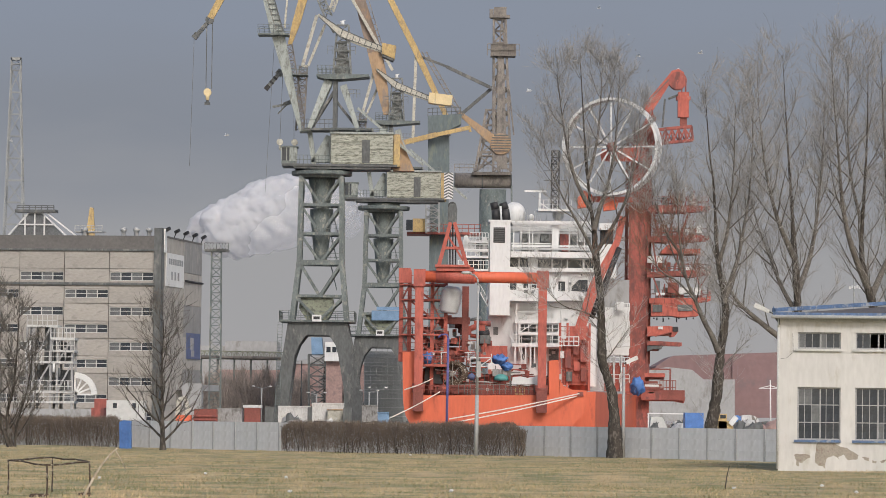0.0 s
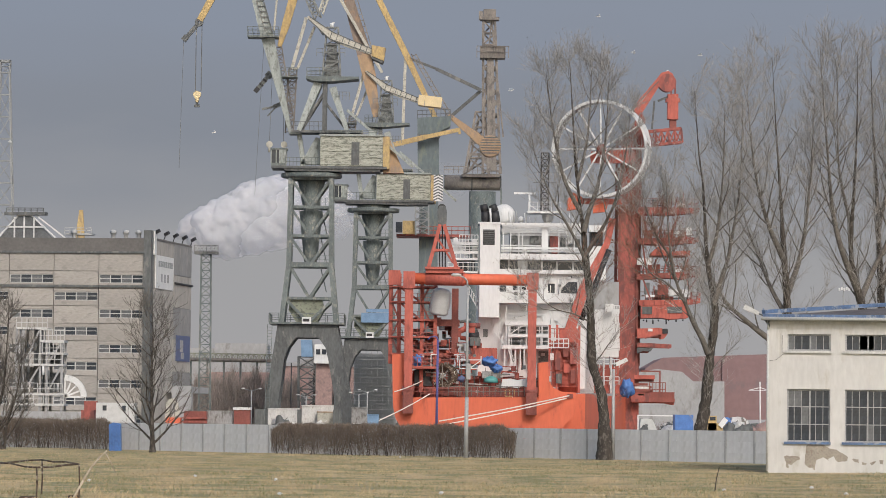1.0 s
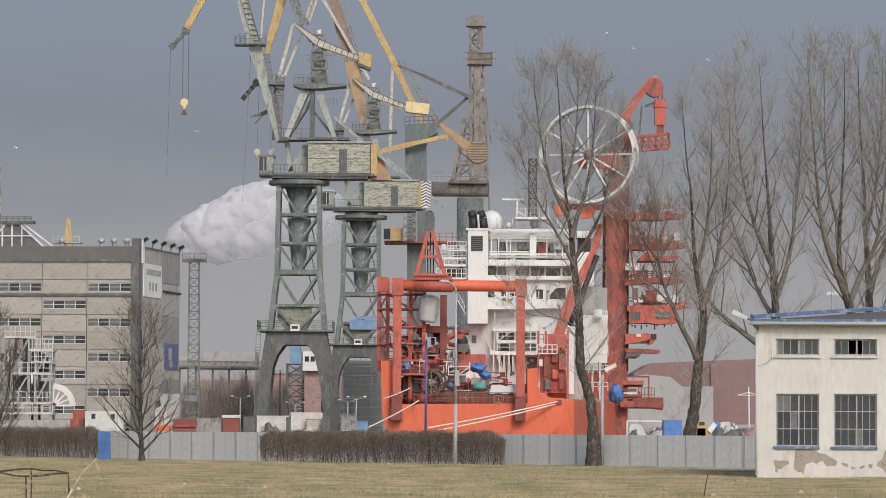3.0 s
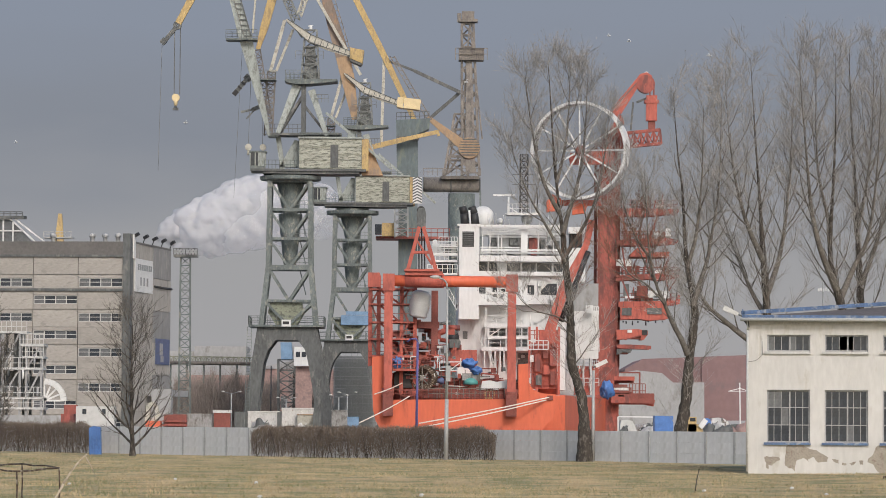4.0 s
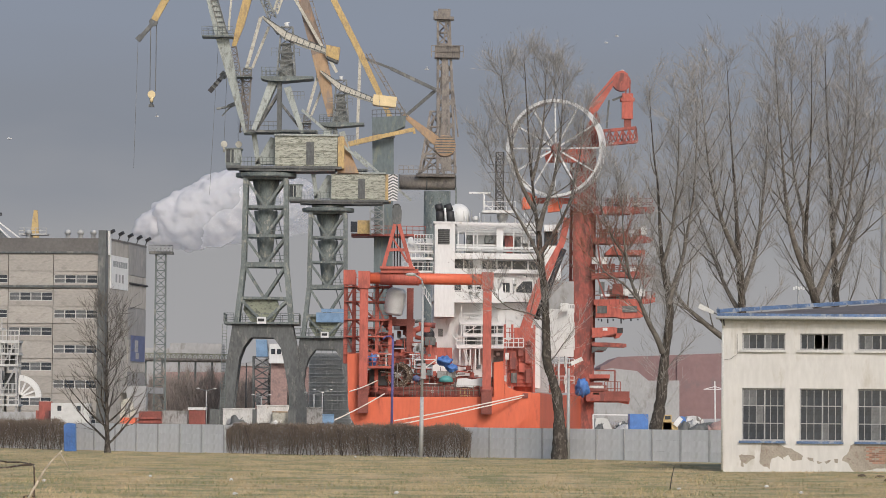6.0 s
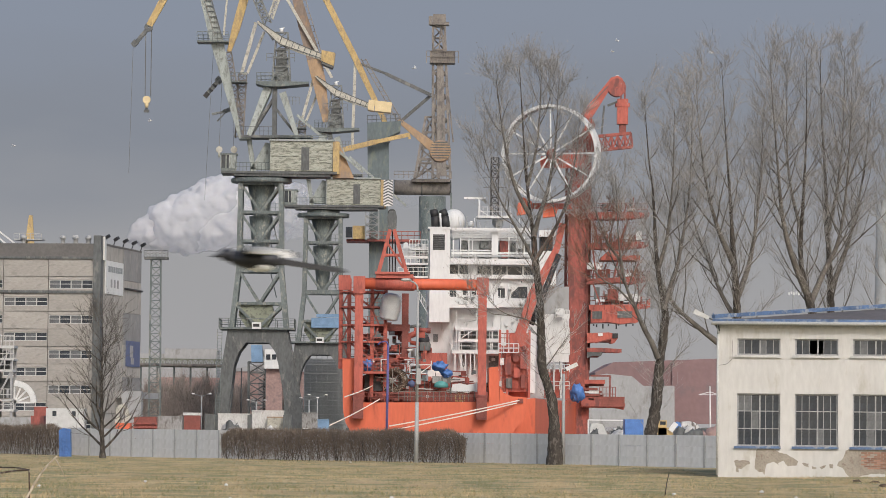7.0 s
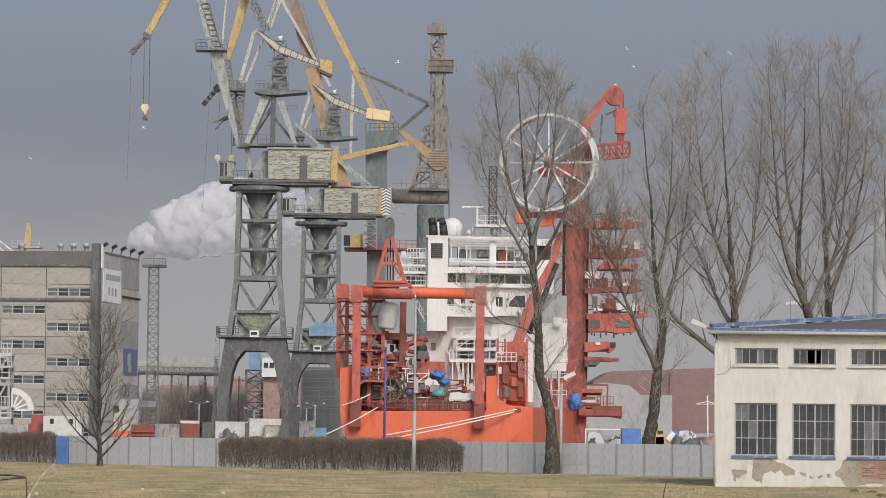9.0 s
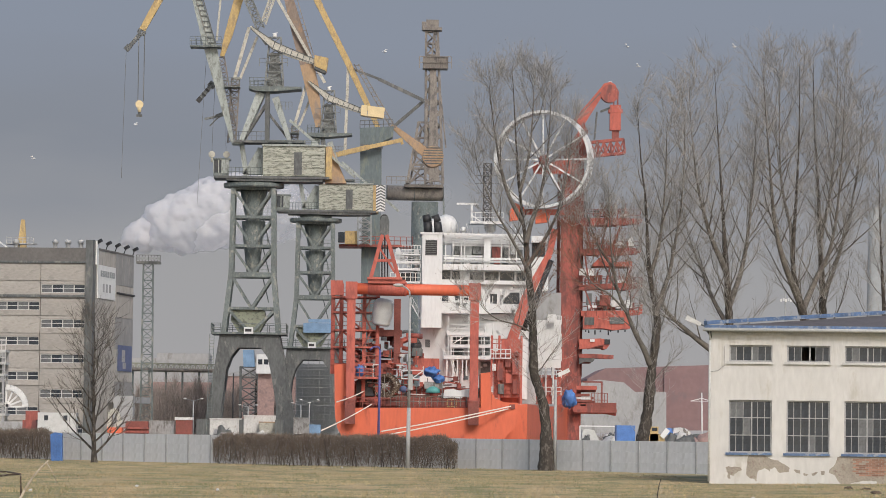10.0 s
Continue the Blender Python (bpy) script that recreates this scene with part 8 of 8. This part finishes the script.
                    for si in range(1 + ti % 2):
                        sp, sd, sr = tn[si]
                        a4 = Vector((rnd.gauss(0, 1), rnd.gauss(0, 1), rnd.gauss(0, 0.6))).normalized()
                        e = sp + (sd + a4 * 0.8 + Vector((0, 0, 0.2))).normalized() * tl * rnd.uniform(0.3, 0.7)
                        side = (e - sp).cross(a4).normalized() * fine
                        tw = fine_wood(sp)
                        q0 = len(tw.v)
                        tw.v += [tuple(sp - side), tuple(sp + side), tuple(e)]
                        tw.f.append((q0, q0 + 1, q0 + 2))
                        tw.s.append(False)
                        if rnd.random() < buds:
                            # a bud or catkin at the tip
                            b0 = Vector((rnd.uniform(-1, 1), rnd.uniform(-1, 1), rnd.uniform(0.2, 1.4))) * 0.045
                            b1 = Vector((rnd.uniform(-1, 1), rnd.uniform(-1, 1), rnd.uniform(-0.4, 0.4))) * 0.03
                            q0 = len(tw.v)
                            tw.v += [tuple(e - b1), tuple(e + b1), tuple(e + b0 * 1.6)]
                            tw.f.append((q0, q0 + 1, q0 + 2))
                            tw.s.append(False)
            part("limb", mid, wood or LIMB, t)
    tagged(part("crown", crown, twig or TWIG, t, "fine bare twigs"), kind="stuff")
    if russet:
        tagged(part("russet_crown", brown, RUSSET, t, "russet fine twigs"), kind="stuff")
    return t


build_tree("tall bare poplar with a crooked dark trunk before the fence",
           [([(8.61, 212.00, 0.00), (8.66, 212.04, 1.31), (8.47, 212.08, 3.30), (7.99, 212.12, 5.00), (7.92, 212.15, 6.71), (7.81, 212.19, 8.41), (7.59, 212.23, 10.41), (7.49, 212.27, 11.55), (7.34, 212.31, 12.55), (7.15, 212.35, 14.12), (6.99, 212.38, 15.83), (6.88, 212.42, 17.55), (6.75, 212.46, 19.55), (6.68, 212.50, 20.27)], 0.33, 0.012),
            ([(7.61, 212.00, 10.11), (7.02, 211.75, 11.23), (6.44, 211.50, 12.21), (5.85, 211.25, 13.18), (5.35, 211.00, 14.30), (4.96, 210.75, 15.41), (4.74, 210.50, 16.53)], 0.10, 0.010),
            ([(7.48, 212.00, 11.53), (7.74, 212.25, 12.55), (8.16, 212.50, 13.85), (8.44, 212.75, 15.30), (8.63, 213.00, 17.04), (8.70, 213.25, 18.78), (8.76, 213.50, 19.67)], 0.15, 0.010),
            ([(7.33, 212.00, 12.53), (6.56, 211.76, 13.93), (6.11, 211.52, 15.48), (5.80, 211.28, 17.17), (5.57, 211.04, 18.85), (5.50, 210.80, 19.40)], 0.13, 0.010),
            ([(7.58, 212.00, 10.40), (8.30, 211.80, 11.54), (8.99, 211.60, 12.96), (9.39, 211.40, 14.66), (9.64, 211.20, 16.36), (9.70, 211.00, 17.48)], 0.12, 0.010),
            ([(7.15, 212.30, 14.11), (7.57, 212.68, 15.86), (7.76, 213.05, 17.61), (7.84, 213.43, 19.36), (7.88, 213.80, 20.11)], 0.10, 0.010),
            ([(7.91, 212.00, 6.99), (7.07, 211.62, 7.39), (6.06, 211.25, 7.65), (5.33, 210.88, 8.20), (4.83, 210.50, 9.03)], 0.05, 0.010)],
           17, 3.2, 11, angle=0.85, first=0.2, dense=0.80, rise=0.07, fine=0.008, buds=0.6, russet=((10.0, 212, 10.4), 3.5))
build_tree("tall bare tree with a dark leaning trunk, forked high up",
           [([(13.38, 211.00, 0.00), (13.40, 211.05, 1.38), (13.67, 211.09, 3.36), (13.80, 211.14, 4.78), (13.93, 211.18, 6.00), (14.09, 211.23, 7.33), (13.99, 211.28, 8.33), (13.76, 211.32, 9.60), (13.63, 211.37, 10.74), (13.53, 211.42, 12.44), (13.44, 211.46, 13.87), (13.22, 211.51, 15.58), (13.06, 211.55, 17.57), (12.97, 211.60, 18.71)], 0.34, 0.012),
            ([(13.72, 211.00, 5.48), (13.42, 210.75, 6.18), (12.91, 210.50, 7.10), (12.52, 210.25, 7.99), (12.07, 210.00, 8.97), (11.76, 209.75, 10.36), (11.59, 209.50, 11.76), (11.50, 209.25, 13.44), (11.38, 209.00, 14.83)], 0.17, 0.010),
            ([(13.98, 211.00, 7.89), (14.33, 211.29, 9.04), (14.71, 211.57, 10.19), (14.99, 211.86, 11.63), (15.28, 212.14, 13.36), (15.43, 212.43, 15.38), (15.48, 212.71, 17.40), (15.52, 213.00, 18.57)], 0.16, 0.010),
            ([(13.70, 211.30, 9.88), (14.09, 211.10, 11.30), (14.26, 210.90, 12.71), (14.40, 210.70, 14.69), (14.42, 210.50, 16.66), (14.42, 210.30, 17.92)], 0.12, 0.010),
            ([(12.50, 210.00, 7.99), (11.63, 209.70, 8.90), (10.76, 209.40, 9.41), (10.18, 209.10, 10.32), (9.86, 208.80, 11.71)], 0.06, 0.010),
            ([(11.80, 210.00, 10.23), (11.10, 209.75, 11.20), (10.59, 209.50, 12.31), (10.29, 209.25, 13.42), (10.12, 209.00, 14.39)], 0.08, 0.010),
            ([(12.07, 210.00, 8.97), (11.36, 210.27, 10.38), (11.02, 210.53, 11.52), (10.86, 210.80, 12.66)], 0.06, 0.010)],
           17, 3.3, 12, angle=0.85, first=0.2, dense=0.74, rise=0.07, fine=0.008, buds=0.6, russet=((10.6, 210, 10.4), 3.5))
build_tree("tall bare poplar behind the workshop with a long low limb",
           [([(21.18, 250, 0), (21.07, 250.00, 5.61), (20.97, 250.00, 8.96), (20.74, 250.00, 11.97), (20.51, 250.00, 15.33), (20.21, 250.00, 19.36), (19.93, 250.00, 23.73)], 0.42, 0.012),
            ([(20.99, 250.00, 6.27), (19.84, 249.00, 6.98), (18.45, 248.50, 8.02), (17.14, 248.00, 9.19), (16.23, 248.00, 10.84), (15.54, 248.00, 12.83), (15.29, 248.00, 14.83)], 0.24, 0.012),
            ([(20.90, 250.00, 9.63), (21.70, 251.00, 11.69), (22.20, 251.50, 14.41), (22.51, 252.00, 17.83), (22.65, 252.00, 21.22)], 0.22, 0.012),
            ([(20.78, 250.00, 11.64), (19.78, 249.00, 13.59), (18.94, 248.00, 16.21), (18.48, 248.00, 19.54), (18.28, 248.00, 22.54)], 0.20, 0.012),
            ([(20.98, 250.00, 8.29), (20.10, 251.00, 9.98), (19.35, 252.00, 12.03), (18.49, 252.00, 14.39), (17.89, 252.00, 17.10)], 0.18, 0.012)],
           20, 4.8, 13, angle=0.75, first=0.22, dense=0.76, rise=0.07, buds=0.5)
build_tree("tall bare poplar with forked pale limbs behind the workshop",
           [([(26.38, 255, 0), (26.27, 255.00, 5.74), (25.94, 255.00, 8.98), (25.41, 255.00, 10.86), (25.19, 255.00, 12.91), (25.36, 255.00, 16.34), (25.51, 255.00, 20.11), (25.50, 255.00, 24.58)], 0.44, 0.012),
            ([(25.62, 255.00, 10.17), (24.55, 254.00, 12.52), (23.98, 254.00, 14.90), (23.59, 253.00, 17.90), (23.29, 253.00, 21.31), (23.06, 253.00, 24.71)], 0.24, 0.012),
            ([(25.76, 255.00, 9.49), (26.74, 256.00, 11.59), (27.55, 256.00, 13.32), (28.01, 256.00, 16.08), (28.26, 256.00, 19.52), (28.37, 256.00, 23.32)], 0.22, 0.012),
            ([(25.25, 255.00, 13.94), (24.60, 256.00, 17.07), (24.40, 256.00, 20.51), (24.44, 256.00, 23.96)], 0.14, 0.012)],
           20, 5.0, 14, angle=0.75, first=0.25, dense=0.76, rise=0.07, buds=0.5)
build_tree("very tall straight bare poplar behind the workshop",
           [([(28.02, 262, 0), (27.91, 262.00, 5.85), (27.81, 262.00, 9.36), (27.64, 262.00, 13.23), (27.39, 262.00, 17.80), (27.14, 262.00, 22.03), (27.04, 262.00, 25.74)], 0.40, 0.012),
            ([(27.80, 262.00, 10.77), (28.62, 262.00, 12.89), (29.31, 262.00, 15.36), (29.91, 262.00, 18.89), (30.24, 262.00, 22.77)], 0.2, 0.012),
            ([(27.59, 262.00, 14.28), (28.06, 261.00, 17.05), (28.38, 261.00, 20.56), (28.49, 261.00, 25.14)], 0.16, 0.012)],
           22, 5.0, 15, angle=0.75, first=0.25, dense=0.76, rise=0.07, buds=0.5)
build_tree("bare tree at the far end of the workshop",
           [([(31.67, 258, 0), (31.28, 258.00, 5.84), (31.11, 258.00, 9.99), (30.88, 258.00, 14.14), (30.70, 258.00, 18.99)], 0.3, 0.012)],
           15, 4.0, 16, angle=0.8, first=0.3, dense=0.9, rise=0.1)
build_tree("young bare tree with a straight dark trunk by the fence",
           [([(-14.99, 226, 0), (-15.04, 226.00, 1.51), (-15.08, 226.00, 3.2), (-15.10, 226.00, 4.9), (-15.05, 226.00, 6.4), (-15.12, 226.00, 7.6)], 0.15, 0.015)],
           48, 3.6, 17, angle=1.3, first=0.07, dense=0.52, top_reach=0.30, rise=0.085, stout=1.5, wood=BARK, fine=0.012, twig=LIMB)
build_tree("bare many-stemmed shrubby tree by the hedge",
           [([(-23.46, 230, 0), (-23.78, 230.00, 1.71), (-23.44, 230.00, 3.56), (-23.29, 230.00, 5.72), (-23.20, 230.00, 7.73)], 0.12, 0.02),
            ([(-23.58, 230, 0), (-24.15, 230.00, 1.70), (-24.38, 230.00, 4.17), (-24.54, 230.00, 6.63), (-24.51, 230.00, 8.48)], 0.12, 0.02),
            ([(-23.40, 230.5, 0), (-23.27, 230.50, 1.41), (-22.75, 230.50, 3.27), (-22.47, 230.50, 5.43)], 0.09, 0.02)],
           18, 2.8, 18, angle=1.1, first=0.15, dense=0.7, rise=0.1, stout=1.5, wood=BARK, fine=0.012, twig=LIMB)
build_tree("dark bare tree on the quay behind the fence",
           [([(-17.97, 640, 0), (-17.96, 640.00, 5.21), (-18.09, 640.00, 8.64), (-17.96, 640.00, 11.64)], 0.5, 0.05)],
           10, 3.0, 19, angle=0.8, first=0.3, dense=0.6, rise=0.1, fine=0.03)



# ---- steam and birds ----
def steam(name, cover):
    """Steam as a white skin that scatters light and lets some through; cover: how much it hides of what lies behind.
    It thins out downwind and towards its underside."""
    m = bpy.data.materials.new(name)
    m.use_nodes = True
    n, ln = m.node_tree.nodes, m.node_tree.links
    n.remove(n["Principled BSDF"])
    df = n.new("ShaderNodeBsdfDiffuse")
    df.inputs["Color"].default_value = (0.80, 0.80, 0.81, 1)
    tl = n.new("ShaderNodeBsdfTranslucent")
    tl.inputs["Color"].default_value = (0.86, 0.86, 0.88, 1)
    body = n.new("ShaderNodeMixShader")
    body.inputs["Fac"].default_value = 0.62
    ln.new(df.outputs[0], body.inputs[1])
    ln.new(tl.outputs[0], body.inputs[2])
    tc = n.new("ShaderNodeTexCoord")
    ns = n.new("ShaderNodeTexNoise")
    ns.inputs["Scale"].default_value, ns.inputs["Detail"].default_value = 0.16, 4
    ln.new(tc.outputs["Object"], ns.inputs["Vector"])
    sp = n.new("ShaderNodeSeparateXYZ")
    ln.new(tc.outputs["Object"], sp.inputs[0])
    down = n.new("ShaderNodeMath")
    down.operation = "MULTIPLY_ADD"
    down.inputs[1].default_value = -0.75
    ln.new(sp.outputs["Z"], down.inputs[0])
    ln.new(sp.outputs["X"], down.inputs[2])
    add = n.new("ShaderNodeMath")
    add.operation = "MULTIPLY_ADD"
    add.inputs[1].default_value = 16.0
    ln.new(ns.outputs["Fac"], add.inputs[0])
    ln.new(down.outputs[0], add.inputs[2])
    mr = n.new("ShaderNodeMapRange")
    mr.inputs["From Min"].default_value, mr.inputs["From Max"].default_value = 12.0, 44.0
    mr.inputs["To Min"].default_value, mr.inputs["To Max"].default_value = cover, cover * 0.10
    ln.new(add.outputs[0], mr.inputs["Value"])
    tr = n.new("ShaderNodeBsdfTransparent")
    out = n.new("ShaderNodeMixShader")
    ln.new(mr.outputs[0], out.inputs["Fac"])
    ln.new(tr.outputs[0], out.inputs[1])
    ln.new(body.outputs[0], out.inputs[2])
    ln.new(out.outputs[0], n["Material Output"].inputs["Surface"])
    return m


def build_steam():
    """A steam plume of merged billows in rigid bodies that rise and spread, with thin wisps along its edges."""
    skins = ((steam("white_steam", 1.0), -0.12), (steam("thin_steam", 0.42), 0.16))
    rnd = random.Random(77)
    y = 900.0
    way = [(-54.98, 40.90, 0.72), (-52.35, 42.62, 2.53), (-49.10, 43.27, 4.34), (-45.73, 44.27, 6.27), (-41.52, 45.66, 7.72), (-37.06, 46.68, 8.45), (-32.49, 47.70, 8.45), (-27.66, 48.48, 7.72), (-22.83, 48.54, 7.00), (-18.00, 48.60, 6.03)]
    source = Vector((way[0][0], y, way[0][1]))
    plume = thing("steam_plume", tuple(source), "white steam plume drifting from behind the office block", "steam")
    pieces = []

    def along(s):
        k = min(len(way) - 2, int(s))
        return [way[k][i] + (way[k + 1][i] - way[k][i]) * (s - k) for i in range(3)]

    bodies = collections.OrderedDict()
    for i in range(260):
        s = (i + rnd.random()) / 260 * 8.8
        x, z, w = along(s)
        a, q = rnd.random() * 2 * math.pi, rnd.random() ** 0.5
        big = i % 3 == 0
        r = w * (rnd.uniform(0.46, 0.60) if big else rnd.uniform(0.18, 0.38))
        reach = (w - r) * (q if big else 0.75 + 0.3 * q)
        p = Vector((x + rnd.gauss(0, 0.1) * w, y + math.sin(a) * reach * 0.8, z + math.cos(a) * reach))
        key = int(s > 2.0)
        g, far = bodies.setdefault(key, (Geo(), []))
        g.lump(p, (r * 1.12, r, r), 26, 0.30, i, 16)
        far.append(s)
    for key, (g, far) in bodies.items():
        for m, swell in skins:
            ob = make("puff", g, m, source)
            ob.parent = plume
            joined = ob.modifiers.new("merge", "REMESH")
            joined.mode, joined.voxel_size, joined.use_smooth_shade = "VOXEL", 0.28, True
            sm = ob.modifiers.new("soften", "SMOOTH")
            sm.factor, sm.iterations = 0.5, 13
            dp = ob.modifiers.new("swell", "DISPLACE")
            dp.strength, dp.mid_level = swell, 0.0
            v = Vector((0.30, 0, 0.42)) if key else Vector((0.04, 0, 0.06))
            pieces.append((ob, v * -6, v))
    g = Geo()
    for k in range(9):
        u = k / 8
        g.lump((-2.35 + 7.23 * u, y + 6, 52.91 + 1.54 * u + rnd.uniform(-1, 1)), (3.2, 2.5, rnd.uniform(2.2, 3.6)), 22, 0.3, 600 + k, 14)
    for m, swell in skins[1:]:
        ob = make("drift", g, m, source)
        ob.parent = plume
        joined = ob.modifiers.new("merge", "REMESH")
        joined.mode, joined.voxel_size, joined.use_smooth_shade = "VOXEL", 0.4, True
        sm = ob.modifiers.new("soften", "SMOOTH")
        sm.factor, sm.iterations = 0.5, 14
        pieces.append((ob, Vector((0, 0, 0.0)), Vector((0.75, 0, 0.1))))
    return plume, pieces


STEAM, PUFFS = build_steam()


def build_magpie():
    """A magpie in flight, about its own middle; beak towards -x."""
    black = mat("black_feathers", (0.018, 0.019, 0.024), 0.45, spread=0.3, size=0.1)
    white = mat("white_feathers", (0.75, 0.75, 0.74), 0.8, spread=0.08, size=0.1)
    t = thing("magpie", (0, 0, 0), "black and white long-tailed magpie in flight", "bird")
    prof = [(0.002, -0.115), (0.022, -0.10), (0.034, -0.06), (0.045, 0.0), (0.036, 0.06), (0.016, 0.11), (0.004, 0.13)]
    part("body", Geo().lathe((0, 0, 0), (1, 0, 0), prof, 16), black, t)
    part("belly", Geo().lump((0.02, 0, -0.016), (0.065, 0.036, 0.034), 14, 0.0), white, t, "white belly")
    part("head", Geo().lump((-0.115, 0, 0.012), (0.034, 0.027, 0.027), 12, 0.0), black, t)
    part("beak", Geo().tube((-0.14, 0, 0.01), (-0.178, 0, 0.0), 0.011, 0.002, 8), black, t)
    part("tail", Geo().prism([(0.09, 0.012), (0.09, -0.012), (0.36, -0.034), (0.375, -0.028), (0.36, -0.016)][::-1], -0.025, 0.025), black, t, "long black wedge tail")
    wings = []
    for side in (-1, 1):
        w = thing("wing", (0, 0, 0), "", "")
        w.parent = t
        ins = Geo().add([(-0.05, 0, 0.004), (0.055, 0, 0.004), (0.07, side * 0.13, 0.004), (-0.045, side * 0.12, 0.004), (-0.05, 0, -0.004), (0.055, 0, -0.004), (0.07, side * 0.13, -0.004), (-0.045, side * 0.12, -0.004)],
                        [(0, 1, 2, 3), (7, 6, 5, 4), (0, 4, 5, 1), (1, 5, 6, 2), (2, 6, 7, 3), (3, 7, 4, 0)])
        part("inner_wing", ins, black, w)
        for k in range(7):
            a = radians(10 + k * 15)
            d = Vector((math.sin(a) * 0.75 - 0.1, side * math.cos(a), 0)).normalized()
            s = Vector((-0.03 + k * 0.014, side * 0.115, 0.003))
            e = s + d * (0.165 - 0.008 * k)
            part("quill", Geo().beam(s, e, 0.026, 0.004, 0.014, 0.003), white if k > 0 else black, w)
            part("quill_tip", Geo().beam(e, e + d * 0.018, 0.014, 0.004, 0.005, 0.003), black, w)
        w.location = (-0.01, side * 0.03, 0.018)
        wings.append((w, side))
    return t, wings


MAGPIE, WINGS = build_magpie()


def build_gull(k):
    white = bpy.data.materials["white_paint"]
    t = thing("gull", (0, 0, 0), "white gull gliding under the dark clouds", "bird", "gulls")
    part("body", Geo().lathe((0, 0, 0), (1, 0, 0), [(0.01, -0.25), (0.07, -0.12), (0.09, 0.0), (0.05, 0.15), (0.01, 0.28)], 10), white, t)
    part("wing", Geo().prism([(-0.10, 0.02), (0.10, 0.03), (0.06, 0.06)], -0.03, 0.03).beam((0, 0, 0.03), (0.05, 0.38, 0.17), 0.05, 0.17).beam((0.05, 0.38, 0.17), (0.14, 0.72, 0.10), 0.04, 0.12, 0.02, 0.04), white, t)
    part("wing", Geo().beam((0, 0, 0.03), (0.05, -0.38, 0.17), 0.05, 0.17).beam((0.05, -0.38, 0.17), (0.14, -0.72, 0.10), 0.04, 0.12, 0.02, 0.04), white, t)
    return t


GULLS = [build_gull(k) for k in range(6)]



def motions():
    for ob, p, v in PUFFS:
        b = p + v * 10
        walk(ob, [(0.0, pose(*p)), (10.0, pose(*b, 0, 3, 0))])
    # the magpie crosses from the workshop to the office block, beating its wings
    y = 17.2
    rows = []
    for t, x, z in ((0.0, 46.0, 2.9), (6.0, 7.79, 2.68), (6.8, 1.71, 2.64), (6.9, 0.81, 2.67), (7.0, -0.53, 2.67), (7.1, -1.44, 2.69), (7.4, -4.2, 2.9), (10.0, -26.0, 4.4)):
        rows.append((t, pose(x, y, z, 0, 3, 0)))
    walk(MAGPIE, rows)
    flap = []
    t, k = 0.0, 0
    for i in range(101):
        t = i / 10
        phase = {68: -38, 69: 52, 70: 4, 71: 40}.get(i, 40 * math.sin(i * 2.1))
        flap.append((t, phase))
    for w, side in WINGS:
        walk(w, [(t, pose(-0.01, side * 0.03, 0.018, side * a, 0, 0)) for t, a in flap])
    tracks = (((8.12, 420.00, 34.70), (0.44, 420.00, 39.81)), ((20.45, 450.00, 40.93), (26.48, 450.00, 43.43)), ((17.96, 500.00, 50.93), (29.56, 480.00, 43.95)), ((-25.15, 480.00, 33.90), (-27.76, 480.00, 36.46)), ((25.90, 430.00, 39.57), (36.29, 430.00, 41.73)), ((-53.77, 520.00, 35.54), (-42.59, 520.00, 34.98)))
    for i, (ob, (a, b)) in enumerate(zip(GULLS, tracks)):
        a, b = Vector(a), Vector(b)
        turn = 180 if b.x > a.x else 0
        m = a.lerp(b, 0.5) + Vector((0, 0, 1.0 if i % 2 else -0.8))
        walk(ob, [(0.0, pose(*a, 10, 0, turn + 20)), (5.0, pose(*m, -8, 0, turn)), (10.0, pose(*b, 12, 0, turn - 15))])


motions()
